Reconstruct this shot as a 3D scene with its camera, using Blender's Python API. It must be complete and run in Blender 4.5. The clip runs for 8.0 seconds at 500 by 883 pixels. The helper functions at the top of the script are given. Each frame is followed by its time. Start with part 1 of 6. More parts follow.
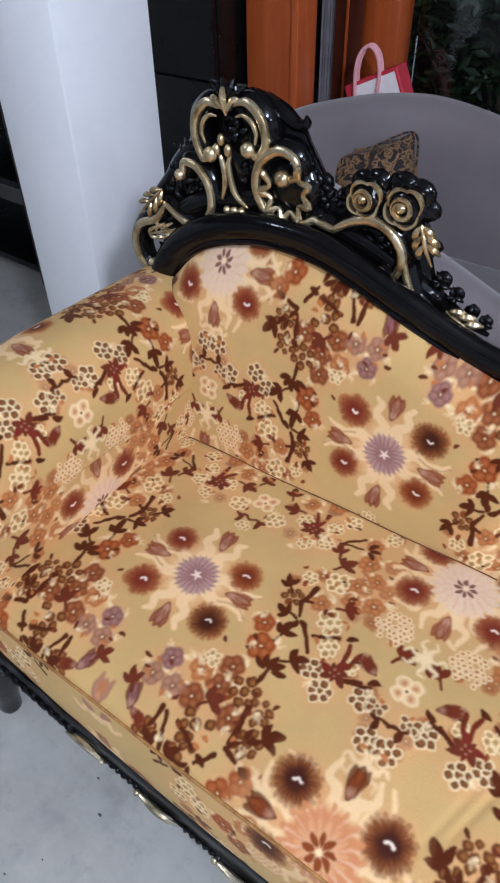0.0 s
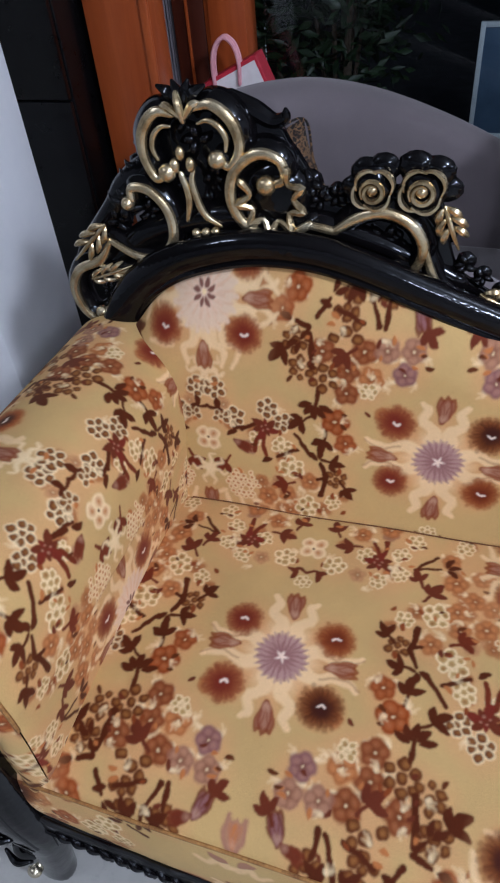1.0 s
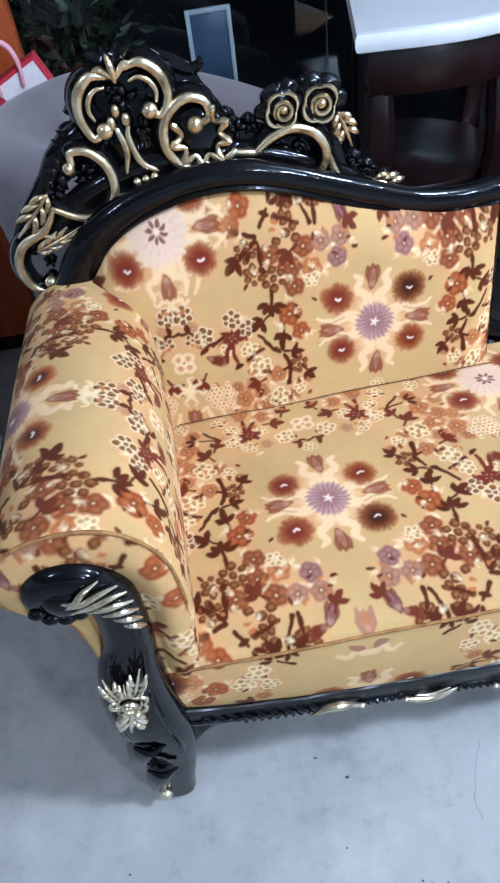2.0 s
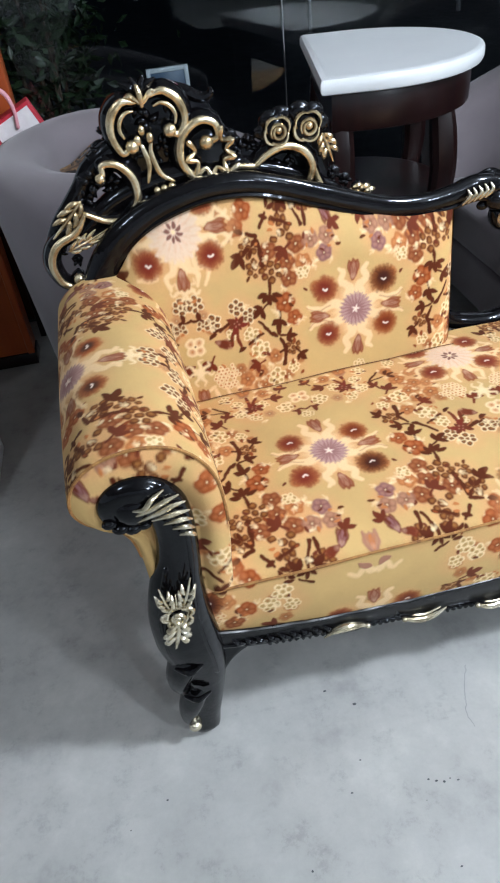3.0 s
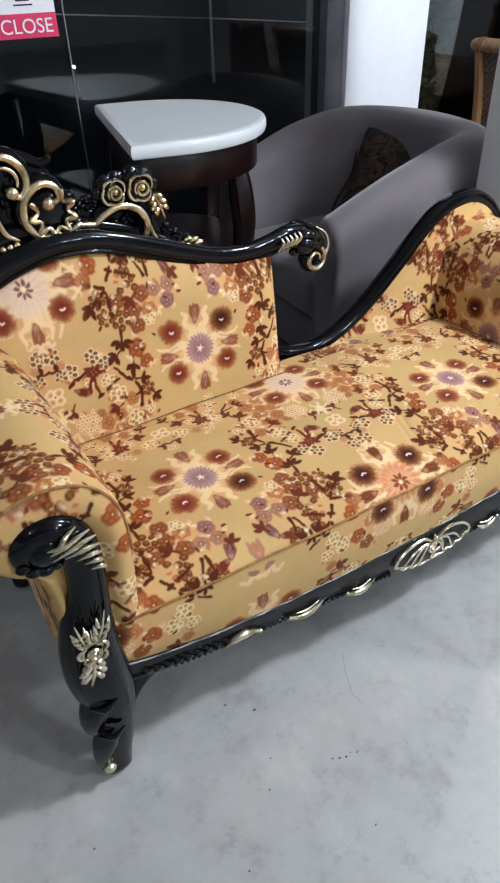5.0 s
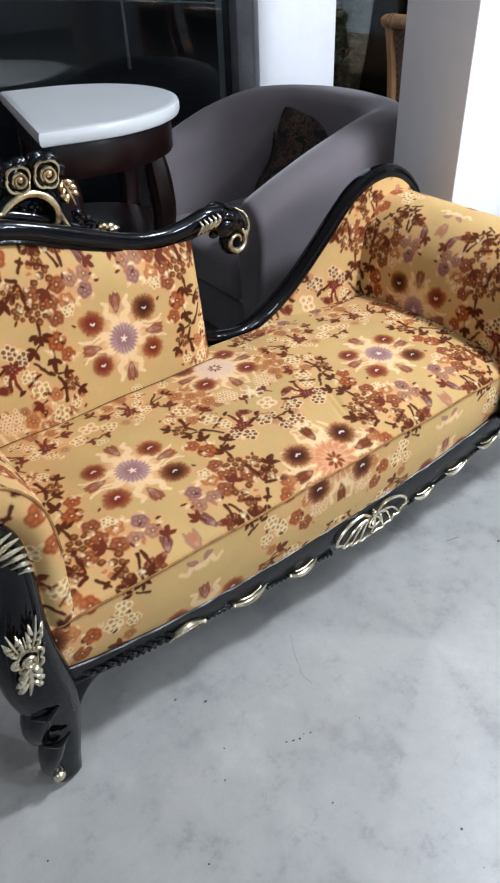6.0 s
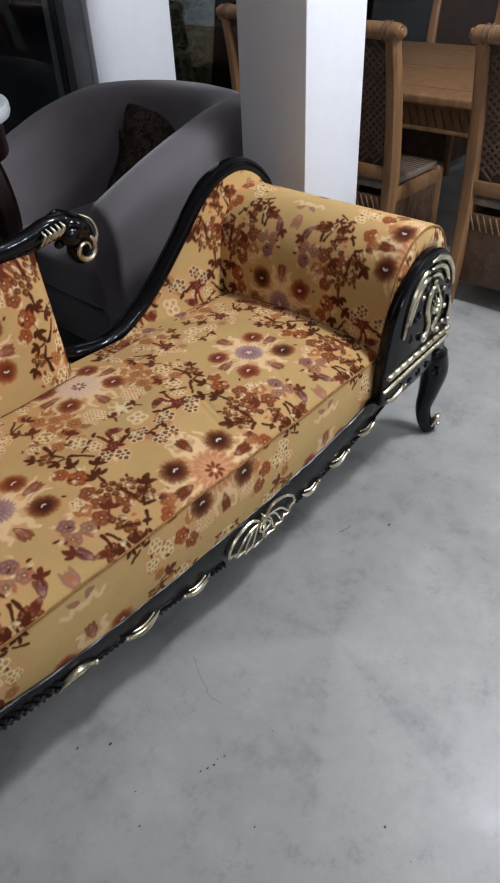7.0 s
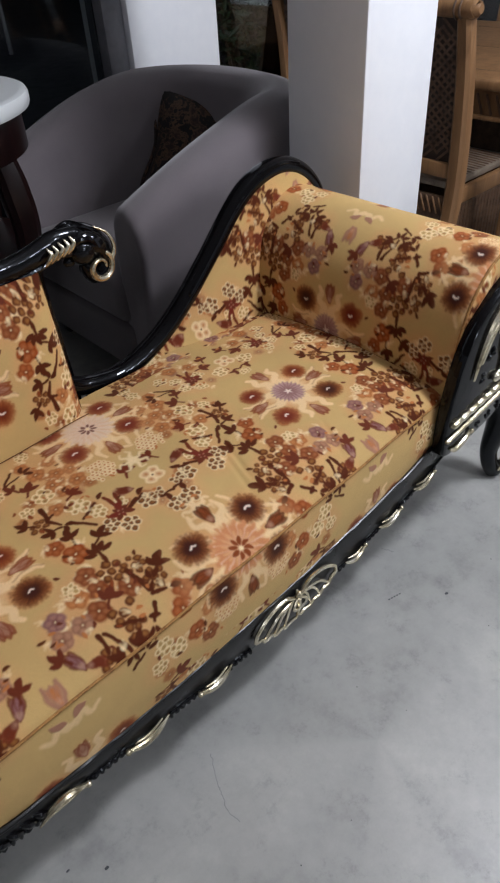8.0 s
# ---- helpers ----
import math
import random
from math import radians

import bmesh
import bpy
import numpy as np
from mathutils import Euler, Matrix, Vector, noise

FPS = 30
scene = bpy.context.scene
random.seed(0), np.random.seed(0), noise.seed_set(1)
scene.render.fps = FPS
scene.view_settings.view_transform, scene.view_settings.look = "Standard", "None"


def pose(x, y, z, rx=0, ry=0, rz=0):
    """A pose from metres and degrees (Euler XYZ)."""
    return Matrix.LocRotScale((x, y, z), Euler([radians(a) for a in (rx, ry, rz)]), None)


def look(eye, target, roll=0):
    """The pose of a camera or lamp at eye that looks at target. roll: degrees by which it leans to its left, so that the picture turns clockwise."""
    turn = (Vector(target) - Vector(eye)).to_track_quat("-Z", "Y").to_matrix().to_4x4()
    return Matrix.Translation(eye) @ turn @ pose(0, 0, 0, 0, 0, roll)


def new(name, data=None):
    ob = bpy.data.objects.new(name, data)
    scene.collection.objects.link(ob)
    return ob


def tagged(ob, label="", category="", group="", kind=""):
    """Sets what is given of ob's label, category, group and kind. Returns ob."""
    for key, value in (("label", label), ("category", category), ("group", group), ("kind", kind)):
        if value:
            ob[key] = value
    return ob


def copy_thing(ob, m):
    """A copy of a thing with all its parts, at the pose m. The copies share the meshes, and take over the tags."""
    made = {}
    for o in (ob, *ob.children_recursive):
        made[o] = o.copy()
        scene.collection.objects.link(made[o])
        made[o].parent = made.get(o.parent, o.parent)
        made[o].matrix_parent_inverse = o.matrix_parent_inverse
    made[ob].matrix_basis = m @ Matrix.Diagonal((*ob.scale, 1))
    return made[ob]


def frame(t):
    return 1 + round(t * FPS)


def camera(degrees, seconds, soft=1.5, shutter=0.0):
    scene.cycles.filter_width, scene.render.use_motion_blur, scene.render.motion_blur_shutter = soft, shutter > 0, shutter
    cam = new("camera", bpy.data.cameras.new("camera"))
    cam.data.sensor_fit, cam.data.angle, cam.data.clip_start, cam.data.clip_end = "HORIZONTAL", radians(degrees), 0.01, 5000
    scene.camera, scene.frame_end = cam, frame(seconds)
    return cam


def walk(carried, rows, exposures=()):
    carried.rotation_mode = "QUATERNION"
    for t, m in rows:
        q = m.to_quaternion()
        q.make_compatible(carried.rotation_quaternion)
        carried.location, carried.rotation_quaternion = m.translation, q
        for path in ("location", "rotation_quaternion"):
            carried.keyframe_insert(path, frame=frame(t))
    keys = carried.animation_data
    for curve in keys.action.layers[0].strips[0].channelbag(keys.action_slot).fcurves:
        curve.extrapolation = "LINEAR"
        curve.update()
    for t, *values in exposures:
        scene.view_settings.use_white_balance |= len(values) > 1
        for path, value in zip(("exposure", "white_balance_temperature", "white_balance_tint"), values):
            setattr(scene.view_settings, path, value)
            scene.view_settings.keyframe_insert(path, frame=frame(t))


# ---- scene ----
cam = camera(41.0, 8.0, soft=2.1)
PATH = [
    (0, (0.027, -0.012, 1.408), (-0.908, 1.171, 0.094), -1.3),
    (0.5, (-0.161, 0.016, 1.382), (-0.953, 1.32, 0.088), -6.6),
    (1, (-0.298, 0.004, 1.367), (-0.888, 1.384, 0.045), -6.2),
    (1.5, (-0.468, -0.152, 1.378), (-0.534, 1.293, -0.004), -3.7),
    (1.7, (-0.549, -0.213, 1.379), (-0.555, 1.242, 0.007), -7.4),
    (2.8, (-0.749, -0.498, 1.384), (-0.637, 1.021, 0.088), -8.4),
    (3, (-0.795, -0.534, 1.392), (-0.585, 1.002, 0.129), -6.8),
    (3.5, (-0.924, -0.545, 1.407), (-0.446, 0.906, 0.116), -4.8),
    (4, (-0.964, -0.561, 1.409), (-0.412, 0.895, 0.155), -3.1),
    (4.5, (-0.968, -0.586, 1.433), (-0.262, 0.875, 0.264), -1.5),
    (4.7, (-0.963, -0.591, 1.438), (-0.22, 0.848, 0.266), -1.6),
    (5.8, (-0.942, -0.596, 1.415), (-0.081, 0.756, 0.219), -2.3),
    (6, (-0.921, -0.596, 1.413), (-0.021, 0.717, 0.204), -2.5),
    (6.5, (-0.889, -0.605, 1.416), (0.15, 0.598, 0.202), -2.1),
    (7, (-0.833, -0.567, 1.396), (0.291, 0.538, 0.165), -2.9),
    (7.5, (-0.696, -0.447, 1.377), (0.36, 0.758, 0.18), -5.3),
    (8, (-0.607, -0.363, 1.353), (0.413, 0.81, 0.096), -3.9),
]
EXPOSURES = [(0, 0.26, 5860, 15.5), (0.5, 0.06, 5800, 16), (1, 0.0, 5740, 17), (1.5, 0.76, 4980, 12), (1.7, 0.78, 5030, 12), (3, 0.77, 5980, 10), (3.5, 0.80, 6030, 10), (4, 0.86, 6100, 10), (4.5, 0.42, 6150, 11), (6, 0.50, 6090, 12.3), (6.5, -0.29, 6340, 13.5), (7, -0.21, 6350, 14.6), (7.5, -0.23, 6370, 15.2), (8, -0.23, 6390, 15.2)]
walk(cam, [(t, look(eye, target, roll)) for t, eye, target, roll in PATH], EXPOSURES)

# ---------------------------------------------------------------- light
world = bpy.data.worlds.new("night")
scene.world = world
world.use_nodes = True
bg = world.node_tree.nodes["Background"]
bg.inputs["Color"].default_value = (0.010, 0.014, 0.022, 1)
bg.inputs["Strength"].default_value = 0.4


def globe_light(x, y, z, watts):
    data = bpy.data.lights.new("unseen_lamp_light", "POINT")
    data.energy, data.shadow_soft_size = watts, 0.15
    data.color = (0.90, 0.95, 1.0)
    ob = new("unseen_lamp_light", data)
    ob.matrix_world = pose(x, y, z)
    return ob


# ---------------------------------------------------------------- materials
def srgb(r, g, b):
    out = []
    for c in (r, g, b):
        c /= 255.0
        out.append(c / 12.92 if c <= 0.04045 else ((c + 0.055) / 1.055) ** 2.4)
    return (*out, 1.0)


class Mat:
    """A node material under construction."""

    def __init__(self, name):
        self.m = bpy.data.materials.new(name)
        self.m.use_nodes = True
        self.n, self.l = self.m.node_tree.nodes, self.m.node_tree.links
        self.b = self.n["Principled BSDF"]

    def add(self, kind, **values):
        node = self.n.new(kind)
        for key, value in values.items():
            node.inputs[key.replace("_", " ")].default_value = value
        return node

    def link(self, a, out, b, into):
        self.l.new(a.outputs[out], b.inputs[into])

    def noise(self, scale, detail=4.0, rough=0.6, coords="Object"):
        tc = self.n.new("ShaderNodeTexCoord")
        node = self.add("ShaderNodeTexNoise", Scale=scale, Detail=detail, Roughness=rough)
        self.link(tc, coords, node, "Vector")
        return node

    def ramp(self, source, out, stops):
        node = self.n.new("ShaderNodeValToRGB")
        e = node.color_ramp.elements
        while len(e) < len(stops):
            e.new(0.5)
        for el, (p, c) in zip(e, stops):
            el.position, el.color = p, c
        self.link(source, out, node, "Fac")
        return node

    def mix(self, a, b, fac, kind="MIX"):
        node = self.n.new("ShaderNodeMix")
        node.data_type, node.blend_type = "RGBA", kind
        for value, k in ((a, 6), (b, 7), (fac, 0)):
            if isinstance(value, tuple) and not isinstance(value[0], (int, float)):
                self.l.new(value[0].outputs[value[1]], node.inputs[k])
            else:
                node.inputs[k].default_value = value
        return node

    def bump(self, source, out, strength, distance):
        node = self.add("ShaderNodeBump", Strength=strength, Distance=distance)
        self.link(source, out, node, "Height")
        self.link(node, "Normal", self.b, "Normal")
        return node

    def put(self, **values):
        for key, value in values.items():
            self.b.inputs[key.replace("_", " ")].default_value = value
        return self


def varied(name, c1, c2, scale, rough=(0.4, 0.6), metal=0.0, bump=(0.1, 0.002), fine=6.0, **more):
    """Two tones mottled at two scales, with fine relief."""
    m = Mat(name)
    big, small = m.noise(scale), m.noise(scale * fine, 6.0)
    mixed = m.mix((big, "Fac"), (small, "Fac"), 0.4)
    r = m.ramp(mixed, 2, [(0.35, c1), (0.65, c2)])
    m.link(r, "Color", m.b, "Base Color")
    rr = m.ramp(small, "Fac", [(0.3, (rough[0],) * 3 + (1,)), (0.7, (rough[1],) * 3 + (1,))])
    m.link(rr, "Color", m.b, "Roughness")
    m.bump(small, "Fac", *bump)
    m.put(Metallic=metal, **more)
    return m.m


def stone_material():
    """White cast stone, almost plain, with a broad faint cloudiness."""
    m = Mat("white_stone")
    r = m.ramp(m.noise(3.0), "Fac", [(0.3, srgb(216, 219, 219)), (0.7, srgb(224, 226, 225))])
    m.link(r, "Color", m.b, "Base Color")
    m.put(Roughness=0.32)
    return m.m


def lacquer_material():
    m = Mat("black_lacquer")
    n = m.noise(9.0)
    r = m.ramp(n, "Fac", [(0.3, (0.0022, 0.0020, 0.0024, 1)), (0.7, (0.0050, 0.0042, 0.0046, 1))])
    m.link(r, "Color", m.b, "Base Color")
    fine = m.noise(38.0, 2.0)
    m.bump(fine, "Fac", 0.20, 0.004)
    m.put(Roughness=0.09, Specular_IOR_Level=0.34, Specular_Tint=(0.86, 0.92, 1.0, 1))
    return m.m


def gold_material(name, dark, mid, light, rough):
    m = Mat(name)
    n, f = m.noise(28.0), m.noise(160.0)
    r = m.ramp(n, "Fac", [(0.26, dark), (0.45, mid), (0.75, light)])
    m.link(r, "Color", m.b, "Base Color")
    m.bump(f, "Fac", 0.25, 0.002)
    m.put(Metallic=0.9, Roughness=rough)
    return m.m


def velvet_material():
    """Cut velvet: the woven colours and the height of the pile are carried by the cloth itself."""
    m = Mat("flowered_velvet")
    at = m.n.new("ShaderNodeAttribute")
    at.attribute_name = "weave"
    pile = m.n.new("ShaderNodeAttribute")
    pile.attribute_name = "pile"
    grain = m.noise(900.0, 2.0, 0.7)
    wear = m.noise(7.0, 3.0)
    g = m.ramp(grain, "Fac", [(0.25, (0.82, 0.82, 0.82, 1)), (0.75, (1.12, 1.12, 1.12, 1))])
    w = m.ramp(wear, "Fac", [(0.3, (0.92, 0.92, 0.92, 1)), (0.7, (1.06, 1.05, 1.04, 1))])
    a = m.mix((at, "Color"), (g, "Color"), 1.0, "MULTIPLY")
    b = m.mix((a, 2), (w, "Color"), 1.0, "MULTIPLY")
    m.l.new(b.outputs[2], m.b.inputs["Base Color"])
    height = m.n.new("ShaderNodeMath")
    height.operation = "MULTIPLY_ADD"
    m.link(grain, "Fac", height, 0)
    height.inputs[1].default_value = 0.25
    m.link(pile, "Fac", height, 2)
    m.bump(height, "Value", 0.5, 0.0015)
    m.put(Roughness=0.75, Sheen_Weight=0.11, Sheen_Roughness=0.5, Specular_IOR_Level=0.12)
    m.b.inputs["Sheen Tint"].default_value = srgb(255, 225, 180)
    return m.m


def floor_material():
    m = Mat("polished_concrete")
    big, mid, small = m.noise(0.9, 5.0), m.noise(4.5, 6.0, 0.65), m.noise(60.0, 4.0)
    a = m.ramp(big, "Fac", [(0.3, srgb(155, 156, 152)), (0.7, srgb(183, 182, 177))])
    b = m.ramp(mid, "Fac", [(0.34, (0.74, 0.74, 0.75, 1)), (0.45, (0.93, 0.93, 0.93, 1)), (0.56, (1.0, 1.0, 1.0, 1)), (0.68, (1.12, 1.12, 1.11, 1))])
    mixed = m.mix((a, "Color"), (b, "Color"), 1.0, "MULTIPLY")
    cloud = m.noise(11.0, 10.0, 0.78)
    c = m.ramp(cloud, "Fac", [(0.36, (0.74, 0.74, 0.75, 1)), (0.45, (0.96, 0.96, 0.96, 1)), (0.52, (1, 1, 1, 1)), (0.66, (1.08, 1.08, 1.08, 1))])
    done = m.mix((mixed, 2), (c, "Color"), 0.8, "MULTIPLY")
    m.l.new(done.outputs[2], m.b.inputs["Base Color"])
    rough = m.ramp(mid, "Fac", [(0.3, (0.30, 0.30, 0.30, 1)), (0.7, (0.48, 0.48, 0.48, 1))])
    m.link(rough, "Color", m.b, "Roughness")
    m.bump(small, "Fac", 0.06, 0.002)
    m.put(Specular_IOR_Level=0.4)
    return m.m


def wood_material(name, dark, light, scale=3.0, rough=0.4, stretch=(1, 1, 0.08)):
    m = Mat(name)
    tc = m.n.new("ShaderNodeTexCoord")
    mp = m.n.new("ShaderNodeMapping")
    mp.inputs["Scale"].default_value = stretch
    m.link(tc, "Object", mp, "Vector")
    n = m.add("ShaderNodeTexNoise", Scale=scale * 10, Detail=6.0, Roughness=0.65, Distortion=0.6)
    m.link(mp, "Vector", n, "Vector")
    r = m.ramp(n, "Fac", [(0.3, dark), (0.7, light)])
    m.link(r, "Color", m.b, "Base Color")
    m.bump(n, "Fac", 0.12, 0.002)
    m.put(Roughness=rough)
    return m.m


def glass_material():
    """A clear pane: it lets light straight through and mirrors by its angle."""
    m = Mat("window_glass")
    out = m.n["Material Output"]
    clear = m.n.new("ShaderNodeBsdfTransparent")
    clear.inputs["Color"].default_value = (0.86, 0.90, 0.90, 1)
    gloss = m.n.new("ShaderNodeBsdfGlossy")
    gloss.inputs["Roughness"].default_value = 0.0
    f = m.add("ShaderNodeFresnel", IOR=1.42)
    mix = m.n.new("ShaderNodeMixShader")
    m.link(f, "Fac", mix, 0)
    m.l.new(clear.outputs[0], mix.inputs[1])
    m.l.new(gloss.outputs[0], mix.inputs[2])
    m.l.new(mix.outputs[0], out.inputs["Surface"])
    return m.m


def glow_material(name, colour, strength):
    m = Mat(name)
    m.put(Base_Color=(0.8, 0.8, 0.8, 1), Emission_Color=colour, Emission_Strength=strength)
    return m.m


def leopard_material(name, tone, under):
    m = Mat(name)
    v = m.add("ShaderNodeTexVoronoi", Scale=19.0)
    tc = m.n.new("ShaderNodeTexCoord")
    n = m.noise(12.0)
    warp = m.mix((tc, "Object"), (n, "Color"), 0.25, "ADD")
    m.l.new(warp.outputs[2], v.inputs["Vector"])
    r = m.ramp(v, "Distance", [(0.25, srgb(16, 9, 7)), (0.40, srgb(26, 15, 11)), (0.50, tone), (0.62, under), (0.75, srgb(30, 18, 12))])
    m.link(r, "Color", m.b, "Base Color")
    m.bump(v, "Distance", 0.4, 0.004)
    m.put(Roughness=0.8, Sheen_Weight=0.08)
    return m.m


LACQUER, VELVET, CONCRETE = lacquer_material(), velvet_material(), floor_material()
GOLD = gold_material("rubbed_gold", srgb(104, 84, 56), srgb(208, 186, 144), srgb(242, 230, 198), 0.27)
CHAMPAGNE = gold_material("pale_silvered_gold", srgb(110, 98, 76), srgb(214, 202, 172), srgb(242, 236, 218), 0.24)
GLASS = glass_material()
PLUSH = leopard_material("brown_patterned_plush", srgb(132, 100, 66), srgb(100, 72, 46))
DARK_PLUSH = leopard_material("dark_patterned_plush", srgb(86, 62, 44), srgb(58, 36, 28))
PAINT = varied("white_paint", srgb(236, 238, 242), srgb(244, 245, 247), 1.6, (0.45, 0.6), bump=(0.08, 0.003), fine=14)
CEILING = varied("ceiling_paint", srgb(138, 138, 137), srgb(150, 150, 148), 1.2, (0.7, 0.8))
GREY_CLOTH = varied("grey_linen", srgb(103, 96, 99), srgb(118, 110, 113), 3.0, (0.85, 0.95), bump=(0.3, 0.0015), fine=150, Sheen_Weight=0.3)
MARBLE = stone_material()
MAHOGANY = wood_material("dark_mahogany", srgb(17, 8, 8), srgb(32, 14, 13), 2.0, 0.28)
ORANGE_WOOD = wood_material("orange_varnished_wood", srgb(150, 66, 28), srgb(186, 92, 44), 1.4, 0.3)
TEAK = wood_material("light_teak", srgb(112, 80, 50), srgb(154, 114, 76), 2.4, 0.45)
RATTAN = varied("brown_rattan", srgb(66, 47, 35), srgb(112, 85, 64), 22.0, (0.45, 0.65), bump=(0.3, 0.002))
BLACK_PAINT = varied("black_paint", srgb(7, 7, 9), srgb(13, 13, 15), 4.0, (0.25, 0.4))
STEEL = varied("grey_aluminium", srgb(104, 104, 110), srgb(128, 128, 133), 6.0, (0.35, 0.5), metal=0.3)
# ---------------------------------------------------------------- mesh helpers
def mesh_of(name, verts, faces, material, smooth=True, angle=None):
    me = bpy.data.meshes.new(name)
    me.from_pydata([tuple(map(float, v)) for v in verts], [], faces)
    me.materials.append(material)
    if smooth:
        me.polygons.foreach_set("use_smooth", [True] * len(me.polygons))
    if angle is not None:
        me.set_sharp_from_angle(angle=radians(angle))
    me.update()
    return me


def part(name, bm, material, parent, label="", angle=35, m=None):
    """A bmesh, a finished mesh, or (verts, faces), linked as one object under its parent."""
    if isinstance(bm, bmesh.types.BMesh):
        me = bpy.data.meshes.new(name)
        bm.normal_update()
        bm.to_mesh(me)
        bm.free()
        me.materials.append(material)
        me.polygons.foreach_set("use_smooth", [True] * len(me.polygons))
        me.set_sharp_from_angle(angle=radians(angle))
    elif isinstance(bm, tuple):
        me = mesh_of(name, bm[0], bm[1], material, True, angle)
    else:
        me = bm
    ob = new(name, me)
    if parent is not None:
        ob.parent = parent
    if m is not None:
        ob.matrix_basis = m
    if label:
        tagged(ob, label)
    return ob


def thing(name, label, category, m=None, group="", kind=""):
    ob = new(name)
    ob.empty_display_size = 0.1
    if m is not None:
        ob.matrix_basis = m
    return tagged(ob, label, category, group, kind)


def block(x0, x1, y0, y1, z0, z1, bevel=0.004, segments=2):
    bm = bmesh.new()
    bmesh.ops.create_cube(bm, size=1.0)
    for v in bm.verts:
        v.co = Vector(((x0 + x1) / 2 + v.co.x * (x1 - x0), (y0 + y1) / 2 + v.co.y * (y1 - y0), (z0 + z1) / 2 + v.co.z * (z1 - z0)))
    if bevel:
        bmesh.ops.bevel(bm, geom=bm.edges[:], offset=bevel, segments=segments, profile=0.5, affect="EDGES")
    return bm


def structure(name, bm, material, label, category, angle=35):
    return tagged(part(name, bm, material, None, angle=angle), label, category, kind="structure")


def smooth_line(points, steps=8):
    """A Catmull-Rom line through points of any width."""
    p = np.array(points, float)
    p = np.vstack([2 * p[0] - p[1], p, 2 * p[-1] - p[-2]])
    out = []
    for i in range(1, len(p) - 2):
        for t in np.linspace(0, 1, steps, endpoint=False):
            a, b, c, d = p[i - 1 : i + 3]
            out.append(0.5 * (2 * b + (c - a) * t + (2 * a - 5 * b + 4 * c - d) * t**2 + (3 * b - a - 3 * c + d) * t**3))
    out.append(p[-2])
    return np.array(out)


def sweep(points, across=(0, 1, 0), sides=10, steps=7, flat=1.0, squarish=0.0):
    """A rod along points of x, y, z, r: r lies in the plane square to "across", flat * r along it. Ends are rounded."""
    line = smooth_line(points, steps)
    pos, rad = line[:, :3], np.abs(line[:, 3])
    across = np.array(across, float)
    rings, n = [], len(pos)
    tang = np.gradient(pos, axis=0)
    tang /= np.linalg.norm(tang, axis=1, keepdims=True) + 1e-9

    def ring(c, t, r):
        w = across - t * (across @ t)
        w /= np.linalg.norm(w) + 1e-9
        s = np.cross(w, t)
        out = []
        for k in range(sides):
            a = 2 * math.pi * k / sides
            ca, sa = math.cos(a), math.sin(a)
            if squarish:
                q = (abs(ca) ** 4 + abs(sa) ** 4) ** (-0.25 * squarish)
                ca, sa = ca * q, sa * q
            out.append(c + r * ca * s + r * flat * sa * w)
        return out

    rings.append(ring(pos[0] - tang[0] * rad[0] * 0.75, tang[0], rad[0] * 0.55))
    for c, t, r in zip(pos, tang, rad):
        rings.append(ring(c, t, r))
    rings.append(ring(pos[-1] + tang[-1] * rad[-1] * 0.75, tang[-1], rad[-1] * 0.55))
    verts = [v for r in rings for v in r]
    faces = []
    for i in range(len(rings) - 1):
        for k in range(sides):
            a, b = i * sides + k, i * sides + (k + 1) % sides
            faces.append((a, b, b + sides, a + sides))
    faces.append(tuple(range(sides))[::-1])
    faces.append(tuple(range((len(rings) - 1) * sides, len(rings) * sides)))
    return verts, faces


def ball(c, r, squash=(1, 1, 1), sub=2, rough=0.0):
    bm = bmesh.new()
    bmesh.ops.create_icosphere(bm, subdivisions=sub, radius=1.0)
    verts = []
    for v in bm.verts:
        k = 1 + rough * noise.noise(v.co * 2.3 + Vector(c) * 17)
        verts.append((c[0] + v.co.x * r * squash[0] * k, c[1] + v.co.y * r * squash[1] * k, c[2] + v.co.z * r * squash[2] * k))
    faces = [tuple(v.index for v in f.verts) for f in bm.faces]
    bm.free()
    return verts, faces


def joined(*pieces):
    verts, faces = [], []
    for v, f in pieces:
        k = len(verts)
        verts += list(v)
        faces += [tuple(i + k for i in face) for face in f]
    return verts, faces


def prism(outline, y0, y1, bevel=0.004):
    """A board with an outline in x and z, from y0 to y1."""
    bm = bmesh.new()
    front = [bm.verts.new((x, y0, z)) for x, z in outline]
    back = [bm.verts.new((x, y1, z)) for x, z in outline]
    f1 = bm.faces.new(front)
    bm.faces.new(back[::-1])
    n = len(outline)
    for i in range(n):
        bm.faces.new((front[i], back[i], back[(i + 1) % n], front[(i + 1) % n]))
    bmesh.ops.recalc_face_normals(bm, faces=bm.faces[:])
    if bevel:
        rim = [e for e in bm.edges if abs(e.verts[0].co.y - e.verts[1].co.y) < 1e-6]
        bmesh.ops.bevel(bm, geom=rim, offset=bevel, segments=2, profile=0.5, affect="EDGES")
    return bm


